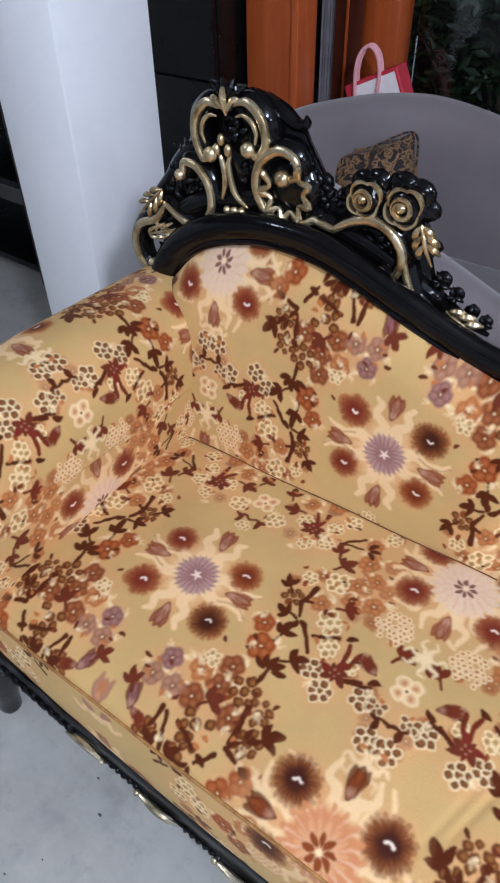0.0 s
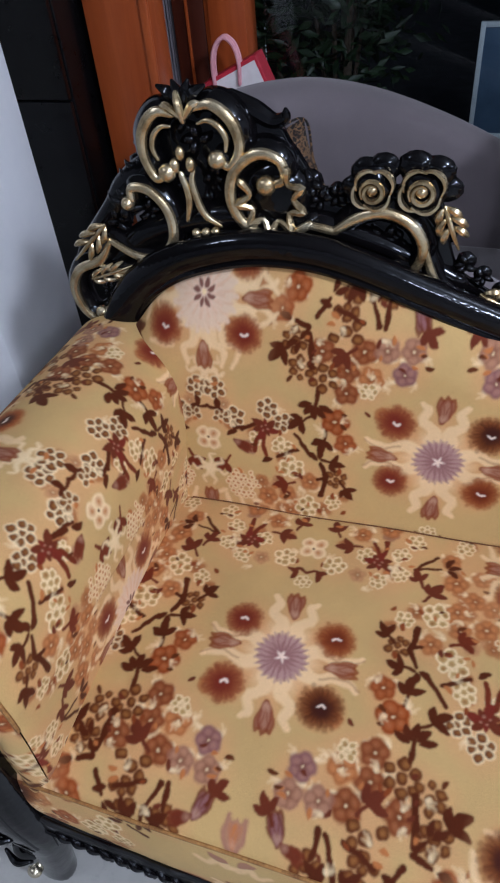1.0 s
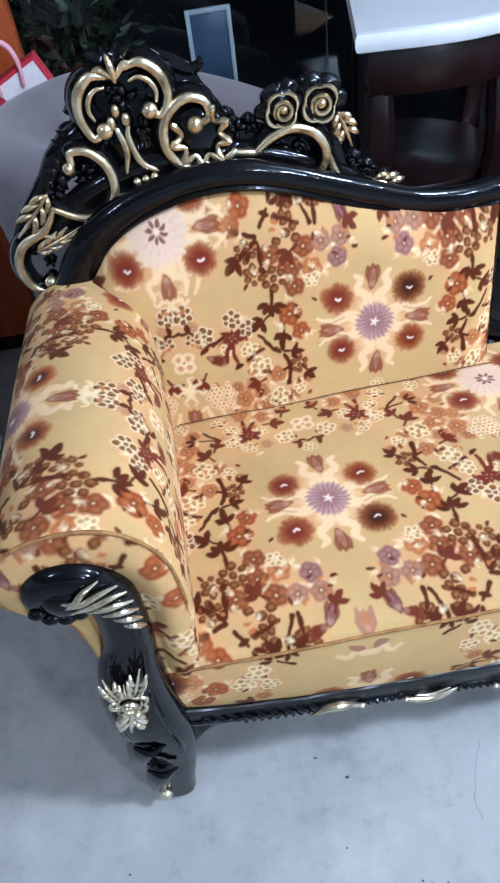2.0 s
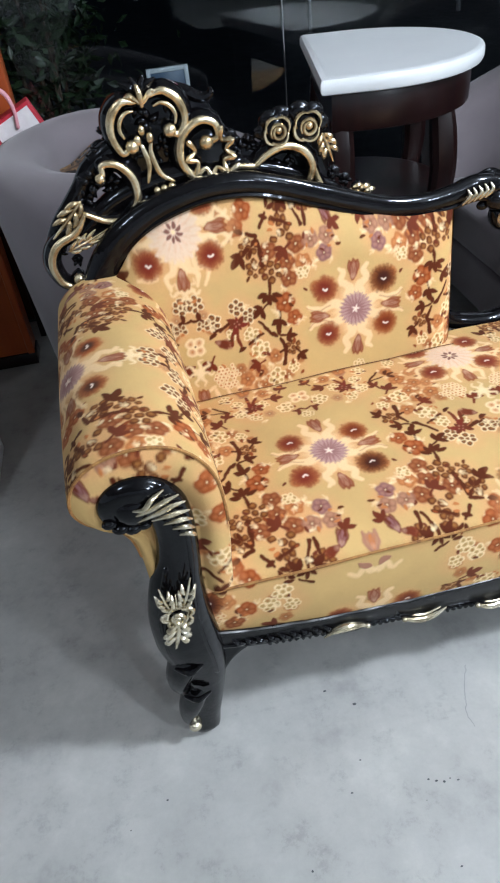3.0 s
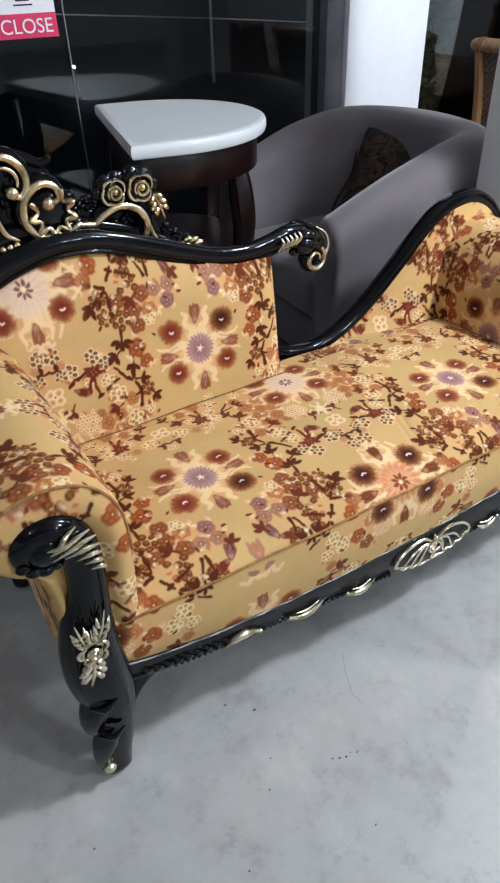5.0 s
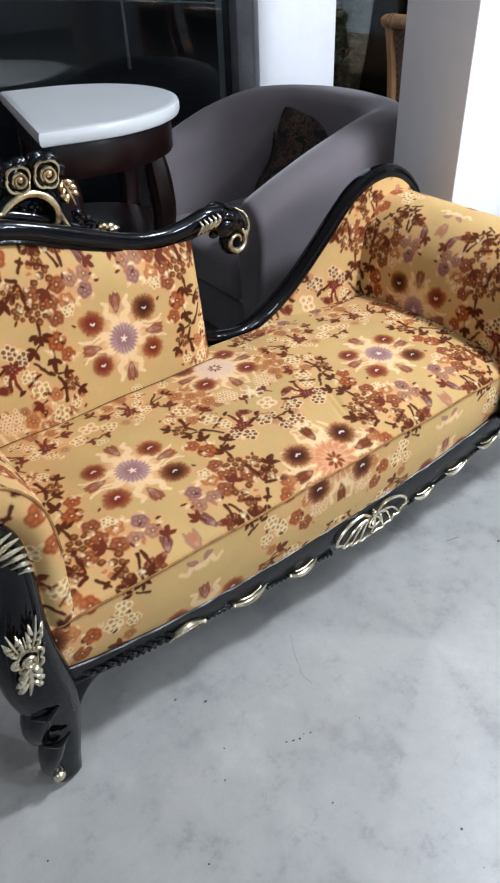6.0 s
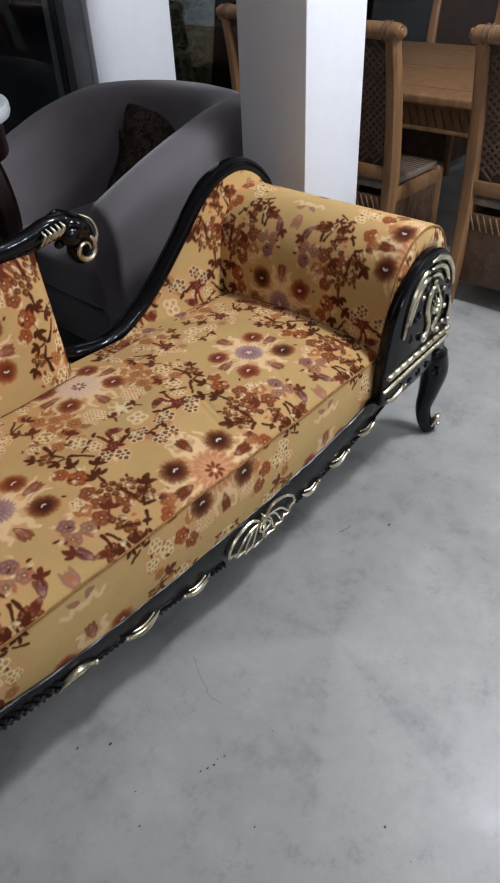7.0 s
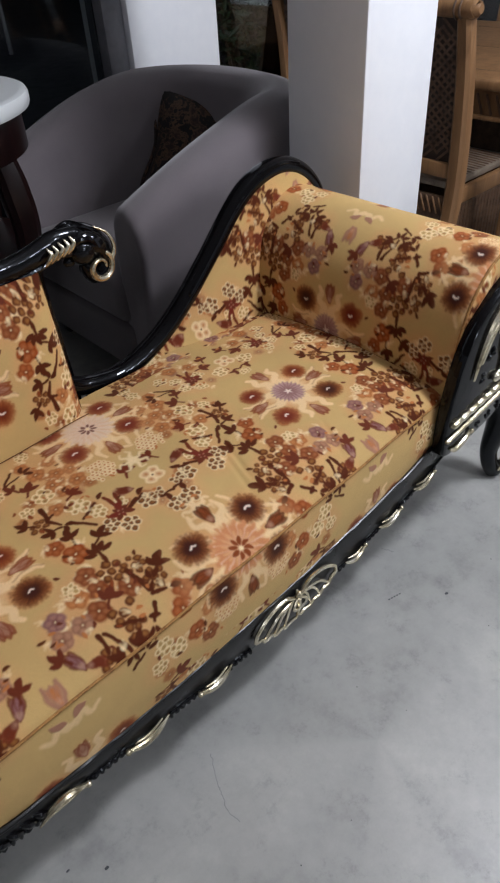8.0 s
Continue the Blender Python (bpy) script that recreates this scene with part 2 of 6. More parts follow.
# ---------------------------------------------------------------- the woven pattern
CELL_U, CELL_V, TEXEL = 0.776, 0.956, 0.001
NU, NV = int(round(CELL_U / TEXEL)), int(round(CELL_V / TEXEL))
C = {
    "wine": srgb(116, 40, 26), "russet": srgb(128, 58, 32), "ember": srgb(202, 134, 88), "gold": srgb(198, 164, 106), "peach": srgb(214, 158, 106), "cream": srgb(238, 212, 164), "flame": srgb(234, 200, 150),
    "dark": srgb(82, 32, 9), "maroon": srgb(110, 42, 20), "deep": srgb(62, 24, 17), "brown": srgb(134, 64, 27),
    "rust": srgb(152, 68, 20), "tan": srgb(186, 113, 60), "mauve": srgb(164, 116, 92), "plum": srgb(104, 44, 24),
    "lilac": srgb(178, 140, 132), "lilac2": srgb(142, 98, 96), "pink": srgb(222, 180, 148), "white": srgb(238, 216, 196),
    "blush": srgb(226, 196, 166), "mauve2": srgb(128, 84, 72), "umber": srgb(92, 42, 14), "olive": srgb(146, 94, 46),
}


class Cloth:
    """One repeat of the cloth, woven motif by motif, each with its mirror image."""

    def __init__(self):
        self.rgb = np.zeros((NV, NU, 3))
        self.rgb[:] = C["gold"][:3]
        self.pile = np.zeros((NV, NU))

    def window(self, u, v, r):
        iu, iv, k = int(round(u / TEXEL)), int(round(v / TEXEL)), int(r / TEXEL) + 2
        iis, jjs = np.arange(iv - k, iv + k + 1), np.arange(iu - k, iu + k + 1)
        du, dv = np.meshgrid(jjs * TEXEL - u, iis * TEXEL - v)
        return np.ix_(iis % NV, jjs % NU), du, dv

    def lay(self, at, colour, alpha, pile=None):
        alpha = np.clip(alpha, 0, 1)[..., None]
        self.rgb[at] = self.rgb[at] * (1 - alpha) + np.array(colour[:3]) * alpha
        if pile is not None:
            a = alpha[..., 0]
            self.pile[at] = self.pile[at] * (1 - a) + pile * a

    def disc(self, u, v, r, colour, soft=0.0012, petals=0, depth=0.0, turn=0.0, pile=None, squash=1.0, amount=1.0):
        at, du, dv = self.window(u, v, r * 1.5 + 4 * soft)
        dv = dv / squash
        a, d = np.arctan2(dv, du), np.hypot(du, dv)
        rim = r * (1 + depth * np.cos(petals * (a - turn))) if petals else r
        self.lay(at, colour, amount * (0.5 + (rim - d) / (2 * soft)), pile)

    def stroke(self, pts, w, colour, soft=0.001, pile=1.0, taper=0.0, belly=False, amount=1.0):
        line = smooth_line(pts, 6) if len(pts) > 2 else np.linspace(pts[0], pts[1], 12)
        mid = line.mean(0)
        r = np.abs(line - mid).max() + w * 2 + 4 * soft
        at, du, dv = self.window(mid[0], mid[1], r)
        best = np.full(du.shape, 9.0)
        n = len(line) - 1
        for k in range(n):
            (ax, ay), (bx, by) = line[k] - mid, line[k + 1] - mid
            ex, ey = bx - ax, by - ay
            t = np.clip(((du - ax) * ex + (dv - ay) * ey) / (ex * ex + ey * ey + 1e-12), 0, 1)
            q = (k + t) / n
            wk = w * np.sin(np.pi * (0.10 + 0.82 * q)) if belly else w * (1 - taper * q)
            best = np.minimum(best, np.hypot(du - ax - t * ex, dv - ay - t * ey) - wk)
        self.lay(at, colour, amount * np.clip(0.5 - best / (2 * soft), 0, 1), pile)

    # motifs: g is +1 or -1, the mirrored side
    def petal_leaf(self, u, v, turn, size, colour="dark"):
        c, s = math.cos(turn), math.sin(turn)
        self.stroke([(u, v), (u + 0.5 * size * c - 0.08 * size * s, v + 0.5 * size * s + 0.08 * size * c), (u + size * c, v + size * s)], size * 0.29, C[colour], 0.0009, 1.0, belly=True)

    def wisp(self, u, v, turn, size, colour="cream"):
        for off, l in ((-0.5, 0.8), (0.0, 1.1), (0.55, 0.7)):
            a = turn + off
            self.stroke([(u, v), (u + 0.5 * l * size * math.cos(a), v + 0.5 * l * size * math.sin(a)), (u + l * size * math.cos(a + 0.35), v + l * size * math.sin(a + 0.35))], size * 0.20, C[colour], 0.0022, 0.2, taper=0.6, amount=0.6)

    def rosette(self, u, v, r, colour, heart="cream", g=1, amount=0.72):
        """A five-petalled flower: round petals that overlap, a paler middle to each, and a pale stitch at the heart."""
        turn = 0.4 * g + 37 * u + 19 * v
        r = r * 0.88
        spots = [(u + 0.52 * r * math.cos(turn + 1.2566 * k), v + 0.52 * r * math.sin(turn + 1.2566 * k)) for k in range(5)]
        for x, y in spots:
            self.disc(x, y, r * 0.54, C[colour], 0.0022, amount=amount, pile=0.6)
        for x, y in spots:
            self.disc(x, y, r * 0.46, C["umber"], 0.0016, amount=0.30)
            self.disc(x, y, r * 0.37, C[colour], 0.0018, amount=amount)
            self.disc(x, y, r * 0.22, C["peach"], 0.004, amount=0.22)
        self.disc(u, v, r * 0.30, C["umber"], 0.004, amount=0.40)
        self.disc(u, v, r * 0.10, C[heart], 0.0012, amount=0.7, pile=0.2)

    def comb(self, u, v, r, g=1, tint="gold"):
        """A honeycomb of seven uneven cells, each a pale ring round a brown hollow."""
        turn = 0.35 * g + 50 * u
        cells = [(u, v, r * 0.36)]
        for k in range(6):
            a, d = turn + 1.0472 * k + 0.10 * math.sin(k * 2.1 + 80 * v), r * (0.70 + 0.07 * math.sin(k * 2.4 + u * 90))
            cells.append((u + d * math.cos(a), v + d * math.sin(a), r * (0.36 + 0.04 * math.sin(k * 1.7 + v * 70))))
        for x, y, q in cells:
            self.disc(x, y, q * 1.16, C["cream"], 0.0011, 5, 0.05, turn, pile=0.5, amount=0.96)
        for k, (x, y, q) in enumerate(cells):
            self.disc(x, y, q * 0.72, C[tint], 0.0011, 5, 0.10, turn + 0.4, pile=0.1)
            self.disc(x, y - 0.08 * q, q * 0.52, C["olive"], 0.0016, amount=0.35 + 0.25 * (k % 2))

    def dots(self, u, v, r, g=1, ring=0.0):
        """A loose cluster of squarish dark seeds, each with a lighter middle."""
        rng = random.Random(int(abs(u) * 3000) * 7 + int((v + 1) * 3000))
        spots = [(0, 0)] + [(0.74 * math.cos(1.0472 * k + 0.5), 0.74 * math.sin(1.0472 * k + 0.5)) for k in range(6)]
        for k, (x, y) in enumerate(spots):
            if k and rng.random() < 0.12:
                continue
            x, y = u + g * r * (x + rng.uniform(-0.08, 0.08)), v + r * (y + rng.uniform(-0.08, 0.08))
            q = r * rng.uniform(0.31, 0.38)
            if ring:
                self.disc(x, y, q * 1.45, C["cream"], 0.0012, pile=0.4, amount=ring)
            self.disc(x, y, q, C["umber"], 0.0013, 4, 0.045, rng.uniform(0, 3), pile=1.0, amount=0.92)
            self.disc(x + 0.10 * q, y + 0.1 * q, q * 0.58, C["olive"], 0.0018, amount=0.66)

    def fine(self, u, v, r, g=1):
        """A patch of many tiny pale rings, like froth."""
        rng = random.Random(int(abs(u) * 2000) + 3)
        for i in range(-3, 4):
            for j in range(-3, 4):
                x, y = (i + 0.5 * (j % 2)) * 0.30, j * 0.27
                if math.hypot(x, y) > 1.0 or rng.random() < 0.06:
                    continue
                x, y = u + g * r * (x + rng.uniform(-0.04, 0.04)), v + r * (y + rng.uniform(-0.04, 0.04))
                self.disc(x, y, r * 0.165, C["cream"], 0.0010, pile=0.5, amount=0.85)
                self.disc(x, y, r * 0.088, C["tan"], 0.0010, amount=0.85)

    def star(self, u, v, stalks, g=1):
        """A wine-coloured blossom of pointed leaves on two long stalks."""
        for x, y in stalks:
            self.stroke([(u, v), ((u + x) / 2 + g * 0.004, (v + y) / 2), (x, y)], 0.0036, C["maroon"], 0.0010, 1.0, taper=-0.15)
        for k in range(7):
            a = 0.9 * k + 0.3 if g > 0 else math.pi - 0.9 * k - 0.3
            self.petal_leaf(u + 0.002 * math.cos(a), v + 0.002 * math.sin(a), a, 0.019 + 0.005 * math.sin(k * 2.3), "wine" if k % 2 else "plum")
        for k in range(4):
            self.disc(u + 0.006 * math.cos(1.57 * k + 0.4), v + 0.006 * math.sin(1.57 * k + 0.4), 0.0017, C["mauve"], 0.0010)

    def wings(self, u, v, size, colour="plum"):
        """Two broad dark leaves joined by a short stem."""
        for sg in (1, -1):
            self.stroke([(u, v), (u + sg * size * 0.55, v + size * 0.22), (u + sg * size, v)], size * 0.13, C[colour])
            self.petal_leaf(u + sg * size * 0.75, v + size * 0.16, -1.45 if sg > 0 else -1.69, size * 0.85, colour)
            self.petal_leaf(u + sg * size * 0.80, v + size * 0.10, 0.2 if sg > 0 else 2.94, size * 0.55, colour)

    def blossom(self, u, v, r):
        """A pale four-lobed flower drawn in cream outline."""
        for k in range(4):
            a = math.pi / 4 + k * math.pi / 2
            x, y = u + r * 0.62 * math.cos(a), v + r * 0.62 * math.sin(a)
            self.disc(x, y, r * 0.56, C["cream"], 0.002, pile=0.4, amount=0.9)
            self.disc(x, y, r * 0.36, C["tan"], 0.003, amount=0.55)
        self.disc(u, v, r * 0.30, C["cream"], 0.002, amount=0.9)
        self.disc(u, v - r * 0.1, r * 0.12, C["umber"], 0.001)

    def twig(self, u0, v0, u1, v1, colour="dark", leaves=3, w=0.0040):
        dx, dy = u1 - u0, v1 - v0
        a = math.atan2(dy, dx)
        self.stroke([(u0, v0), ((u0 + u1) / 2 - dy * 0.02, (v0 + v1) / 2 + dx * 0.02), (u0 + 0.88 * dx, v0 + 0.88 * dy)], 1.12 * w, C[colour], 0.0009, taper=0.2)
        for k in range(leaves):
            off = (k - (leaves - 1) / 2) * 0.85
            self.petal_leaf(u1 + 0.006 * math.cos(a + off), v1 + 0.006 * math.sin(a + off), a + off, 0.018, colour)

    def sprig(self, u, v, colour="dark", turn=0.0, r=0.014):
        r = 1.16 * r
        for a, l in ((-0.95, 0.9), (0.0, 1.15), (0.95, 0.9)):
            self.petal_leaf(u + 0.1 * r * math.cos(turn + a), v + 0.1 * r * math.sin(turn + a), turn + a, r * 1.25 * l, colour)
        self.stroke([(u, v), (u - 0.9 * r * math.cos(turn), v - 0.9 * r * math.sin(turn))], 0.0026, C[colour])

    def daisy(self, u, v, r, dark, mid, aim=0.0):
        """A dark daisy: a ragged tawny rim round a wine-red heart, with one bright stitch."""
        rng = random.Random(int(u * 5000) * 31 + int(v * 5000))
        self.disc(u, v, r * 1.16, C["tan"], 0.005, amount=0.50)
        for ring, (n, tip, w, colour, amount) in enumerate(((21, 1.06, 0.0054, mid, 0.50), (20, 0.88, 0.0052, mid, 0.60))):
            for k in range(n):
                a = 2 * math.pi * (k + 0.4 * ring) / n + rng.uniform(-0.06, 0.06)
                q = r * tip * rng.uniform(0.93, 1.07)
                self.stroke([(u + r * 0.2 * math.cos(a), v + r * 0.2 * math.sin(a)), (u + q * math.cos(a), v + q * math.sin(a))], w, C[colour], 0.0014, 1.0, taper=0.25, amount=amount * rng.uniform(0.8, 1.0))
        for k in range(24):
            a, q = 2 * math.pi * k / 24 + rng.uniform(-0.08, 0.08), r * rng.uniform(0.74, 0.96)
            self.stroke([(u + r * 0.3 * math.cos(a), v + r * 0.3 * math.sin(a)), (u + q * math.cos(a), v + q * math.sin(a))], 0.0017, C[dark], 0.0012, 1.0, taper=0.6, amount=0.42)
        self.disc(u + 0.08 * r * math.cos(aim), v + 0.08 * r * math.sin(aim), r * 0.50, C[dark], 0.005, 16, 0.06, amount=0.85, pile=1.0)
        self.stroke([(u - 0.14 * r, v + 0.00 * r), (u + 0.04 * r, v + 0.12 * r), (u + 0.22 * r, v + 0.04 * r)], 0.0019, C["white"], 0.0010, 0.2)

    def flames(self, u, v, r0, r1, count, turn, colour="flame", w=0.0055):
        for k in range(count):
            a = turn + 2 * math.pi * k / count
            sg = 1 if k % 2 else -1
            pts = [(u + r * math.cos(a + sg * b), v + r * math.sin(a + sg * b)) for r, b in ((r0, -0.18), ((r0 + r1) / 2, 0.14), (r1 * 0.90, -0.06), (r1 * 1.10, 0.20))]
            self.stroke(pts, w, C[colour], 0.0022, 0.3, taper=0.60, amount=0.9)

    def bud(self, u, v, turn, colour="mauve", r=0.017, tail="plum"):
        """A tulip seen from the side: three striped petals whose tips darken and part."""
        at = lambda d, off: (u + d * r * math.cos(turn + off), v + d * r * math.sin(turn + off))  # noqa: E731
        for off in (-0.62, 0.62, 0.0):
            self.stroke([at(-0.9, 0), at(0.35, off * 0.9), at(1.45, off * 0.62)], r * 0.52, C[tail], 0.0014, 0.9, belly=True, amount=0.88)
            self.stroke([at(-0.8, 0), at(0.25, off * 0.9), at(1.05, off * 0.62)], r * 0.36, C[colour], 0.0018, 0.7, belly=True, amount=0.9)
        for off in (-0.3, 0.3):
            self.stroke([at(-0.5, 0), at(0.9, off)], 0.0011, C[tail], 0.0010, 0.9, amount=0.6)
        self.disc(*at(-0.5, 0), r * 0.30, C["pink"], 0.004, amount=0.35)

    def flower(self, u, v, kind):
        corners = ((1, 1), (-1, 1), (-1, -1), (1, -1))
        if kind in ("lilac", "dusk"):
            darks, rims = (("maroon", "wine", "wine", "deep"), ("brown", "russet", "russet", "umber")) if kind == "lilac" else (("deep", "deep", "maroon", "deep"), ("rust", "brown", "rust", "umber"))
            self.disc(u, v, 0.096, C["peach"], 0.022, 8, 0.08, amount=0.55)
            for a, b in corners:
                self.stroke([(u + 0.030 * a, v + 0.012 * b), (u + 0.054 * a, v + 0.022 * b), (u + 0.078 * a, v + 0.013 * b), (u + 0.102 * a, v + 0.018 * b), (u + 0.114 * a, v + 0.026 * b)], 0.0120, C["flame"], 0.0018, 0.3, taper=0.62, amount=0.92)
                self.stroke([(u + 0.014 * a, v + 0.034 * b), (u + 0.012 * a, v + 0.054 * b), (u + 0.030 * a, v + 0.070 * b), (u + 0.024 * a, v + 0.090 * b), (u + 0.034 * a, v + 0.100 * b)], 0.0120, C["flame"], 0.0018, 0.3, taper=0.62, amount=0.92)
                self.stroke([(u + 0.060 * a, v + 0.020 * b), (u + 0.092 * a, v + 0.012 * b), (u + 0.118 * a, v + 0.024 * b)], 0.0016, C["brown"], 0.0016, 0.3, amount=0.5)
            for k, (a, b) in enumerate(corners):
                self.daisy(u + a * 0.071, v + (0.047 if b > 0 else -0.060), (0.026, 0.025, 0.027, 0.029)[k], darks[k], rims[k], math.atan2(b, a))
            for k in range(4):
                t = k * math.pi / 2
                self.bud(u + 0.084 * math.cos(t), v + (0.082 if k < 2 else 0.090) * math.sin(t) + 0.002, t + 0.1, "mauve", 0.019, "russet" if k % 2 else "brown")
            self.disc(u, v, 0.052, C["flame"], 0.010, 12, 0.10, amount=0.65)
            self.disc(u, v, 0.036, C["lilac"], 0.003, 22, 0.05, amount=0.9, pile=0.7)
            for n, tip, w, colour in ((24, 0.040, 0.0034, "lilac"), (22, 0.037, 0.0024, "lilac2"), (20, 0.032, 0.0024, "lilac"), (18, 0.026, 0.0018, "lilac2")):
                for k in range(n):
                    a = 2 * math.pi * (k + 0.4 * (n % 4)) / n
                    self.stroke([(u + 0.006 * math.cos(a), v + 0.006 * math.sin(a)), (u + tip * math.cos(a), v + tip * math.sin(a))], w, C[colour], 0.0012, 0.8, taper=0.5, amount=0.8)
            self.disc(u, v, 0.017, C["lilac2"], 0.006, amount=0.6)
            self.disc(u, v, 0.0080, C["white"], 0.002, 5, 0.35, pile=0.2, amount=0.7)
        else:
            pale = kind == "pale"
            self.disc(u, v, 0.116, C["peach"], 0.03, 8, 0.06, amount=0.62)
            self.flames(u, v, 0.045, 0.112, 10, 0.35, "flame", 0.0082)
            for a, b in corners:
                self.stroke([(u + 0.040 * a, v + 0.010 * b), (u + 0.070 * a, v + 0.020 * b), (u + 0.092 * a, v + 0.010 * b), (u + 0.118 * a, v + 0.024 * b)], 0.0100, C["flame"], 0.002, 0.3, taper=0.6, amount=0.9)
                self.stroke([(u + 0.012 * a, v + 0.050 * b), (u + 0.018 * a, v + 0.074 * b), (u + 0.034 * a, v + 0.086 * b), (u + 0.030 * a, v + 0.112 * b)], 0.0100, C["flame"], 0.002, 0.3, taper=0.6, amount=0.9)
            for a, b in corners:
                self.daisy(u + a * 0.068, v + b * 0.054, 0.027 if pale else 0.031, "wine" if pale else "deep", "russet" if pale else "umber", math.atan2(b, a))
            for k in range(4):
                t = k * math.pi / 2
                self.bud(u + 0.086 * math.cos(t), v + 0.090 * math.sin(t), t, "mauve" if pale else "brown", 0.019, "brown" if pale else "umber")
            tones = ("blush", "pink", "blush", "pink") if pale else ("ember", "pink", "ember", "peach")
            self.disc(u, v, 0.052, C[tones[0]], 0.006, 16, 0.05, pile=0.6, amount=0.9)
            for (n, tip, w), colour in zip(((18, 0.056, 0.0060), (17, 0.050, 0.0026), (16, 0.045, 0.0042), (15, 0.034, 0.0030)), tones):
                for k in range(n):
                    a = 2 * math.pi * (k + 0.3 * (n % 3)) / n
                    self.stroke([(u + 0.006 * math.cos(a), v + 0.006 * math.sin(a)), (u + tip * math.cos(a), v + tip * math.sin(a))], w, C[colour], 0.0016, 0.7, taper=0.35, amount=0.85)
            self.disc(u, v, 0.024, C["white" if pale else "pink"], 0.012, amount=0.30)
            for k in range(8):
                a = k * 0.785 + 0.2
                self.petal_leaf(u + 0.007 * math.cos(a), v + 0.007 * math.sin(a), a, 0.013 if pale else 0.016, "mauve2" if pale else "brown")
            self.disc(u, v, 0.004, C["cream"], 0.001)


# one half of the repeat, u and v in metres from the heart of the lilac flower; the other half is its mirror image
COMBS = [(0.041, 0.183, 0.018), (0.087, 0.216, 0.015), (0.144, 0.231, 0.015), (0.146, 0.191, 0.014), (0.114, 0.170, 0.014), (0.164, 0.264, 0.016), (0.242, 0.306, 0.016), (0.243, 0.272, 0.015),
         (0.208, 0.124, 0.021), (0.164, 0.107, 0.014), (0.237, 0.048, 0.022), (0.256, 0.010, 0.017), (0.299, -0.003, 0.014), (0.180, -0.306, 0.019), (0.206, -0.334, 0.019), (0.164, -0.345, 0.016), (0.118, -0.108, 0.014)]
SEEDS = [(0.160, 0.060, 0.018), (0.190, -0.124, 0.024), (0.226, -0.137, 0.021), (0.236, -0.183, 0.022), (0.158, -0.201, 0.026), (0.160, -0.236, 0.022), (0.092, -0.252, 0.021)]
RINGED = [(0.252, -0.036, 0.016), (0.281, -0.059, 0.017), (0.340, -0.036, 0.018), (0.372, -0.086, 0.018), (0.362, -0.034, 0.014)]
RUSTY = [(0.149, -0.010, 0.021, "rust"), (0.168, -0.048, 0.027, "rust"), (0.152, -0.101, 0.023, "brown"), (0.115, -0.131, 0.023, "tan"), (0.152, -0.139, 0.022, "brown"), (0.128, -0.173, 0.024, "brown"), (0.193, -0.168, 0.024, "brown"),
         (0.236, -0.258, 0.024, "rust"), (0.258, -0.228, 0.022, "rust"), (0.250, -0.330, 0.023, "rust"), (0.276, -0.362, 0.023, "brown"), (0.284, -0.300, 0.020, "tan"), (0.094, -0.177, 0.022, "mauve"), (0.065, -0.143, 0.022, "lilac2"), (0.055, -0.179, 0.022, "mauve")]
PALE = [(0.232, 0.192, 0.023), (0.238, 0.137, 0.020), (0.244, 0.104, 0.020), (0.280, 0.114, 0.022), (0.205, 0.072, 0.020), (0.262, 0.162, 0.020), (0.290, 0.152, 0.020), (0.222, 0.236, 0.019), (0.272, 0.208, 0.020), (0.120, 0.285, 0.022), (0.075, 0.262, 0.020)]
FROTH = [(0.326, 0.098, 0.031), (0.322, -0.332, 0.030)]
# sprigs: place, lean, size, colour
SPRIGS = [(0.145, 0.076, 2.2, 0.014, "dark"), (0.220, -0.044, 0.6, 0.016, "dark"), (0.252, -0.166, 0.7, 0.018, "dark"), (0.179, 0.186, 2.0, 0.013, "plum"), (0.197, 0.161, 0.9, 0.016, "plum"), (0.357, 0.056, 1.0, 0.016, "maroon"),
          (0.033, 0.262, 1.9, 0.014, "plum"), (0.062, 0.232, 3.3, 0.015, "plum"), (0.184, -0.012, 1.4, 0.016, "dark"), (0.172, 0.028, 3.0, 0.014, "dark"), (0.246, 0.083, 0.4, 0.015, "maroon"), (0.154, -0.166, 0.8, 0.017, "plum"),
          (0.112, -0.262, 2.4, 0.015, "dark"), (0.142, -0.262, 0.9, 0.015, "dark"), (0.197, -0.400, 0.4, 0.017, "plum"), (0.300, -0.262, 2.8, 0.014, "brown")]
# twigs: foot, tip, number of leaves at the tip, half width
TWIGS = [(0.168, 0.206, 0.205, 0.244, 0, 0.0030), (0.168, 0.206, 0.214, 0.218, 3, 0.0022), (0.206, 0.020, 0.237, -0.022, 0, 0.0036), (0.228, 0.012, 0.268, 0.033, 1, 0.0034), (0.209, -0.140, 0.214, -0.202, 0, 0.0046), (0.214, -0.202, 0.228, -0.184, 2, 0.0034),
         (0.214, -0.204, 0.238, -0.213, 1, 0.0040), (0.204, -0.220, 0.183, -0.248, 2, 0.0036), (0.101, -0.208, 0.098, -0.243, 0, 0.0038), (0.110, -0.210, 0.124, -0.245, 0, 0.0036), (0.124, -0.243, 0.128, -0.266, 3, 0.0036), (0.132, -0.213, 0.178, -0.232, 1, 0.0036)]
OUTER_TWIGS = [(0.296, -0.030, 0.330, -0.012, 1, 0.0034), (0.340, -0.014, 0.305, -0.026, 0, 0.0030), (0.185, 0.096, 0.178, 0.055, 0, 0.0048), (0.178, 0.056, 0.190, 0.030, 2, 0.0042), (0.178, 0.060, 0.194, 0.066, 0, 0.0036), (0.120, -0.300, 0.150, -0.285, 2, 0.0028)]


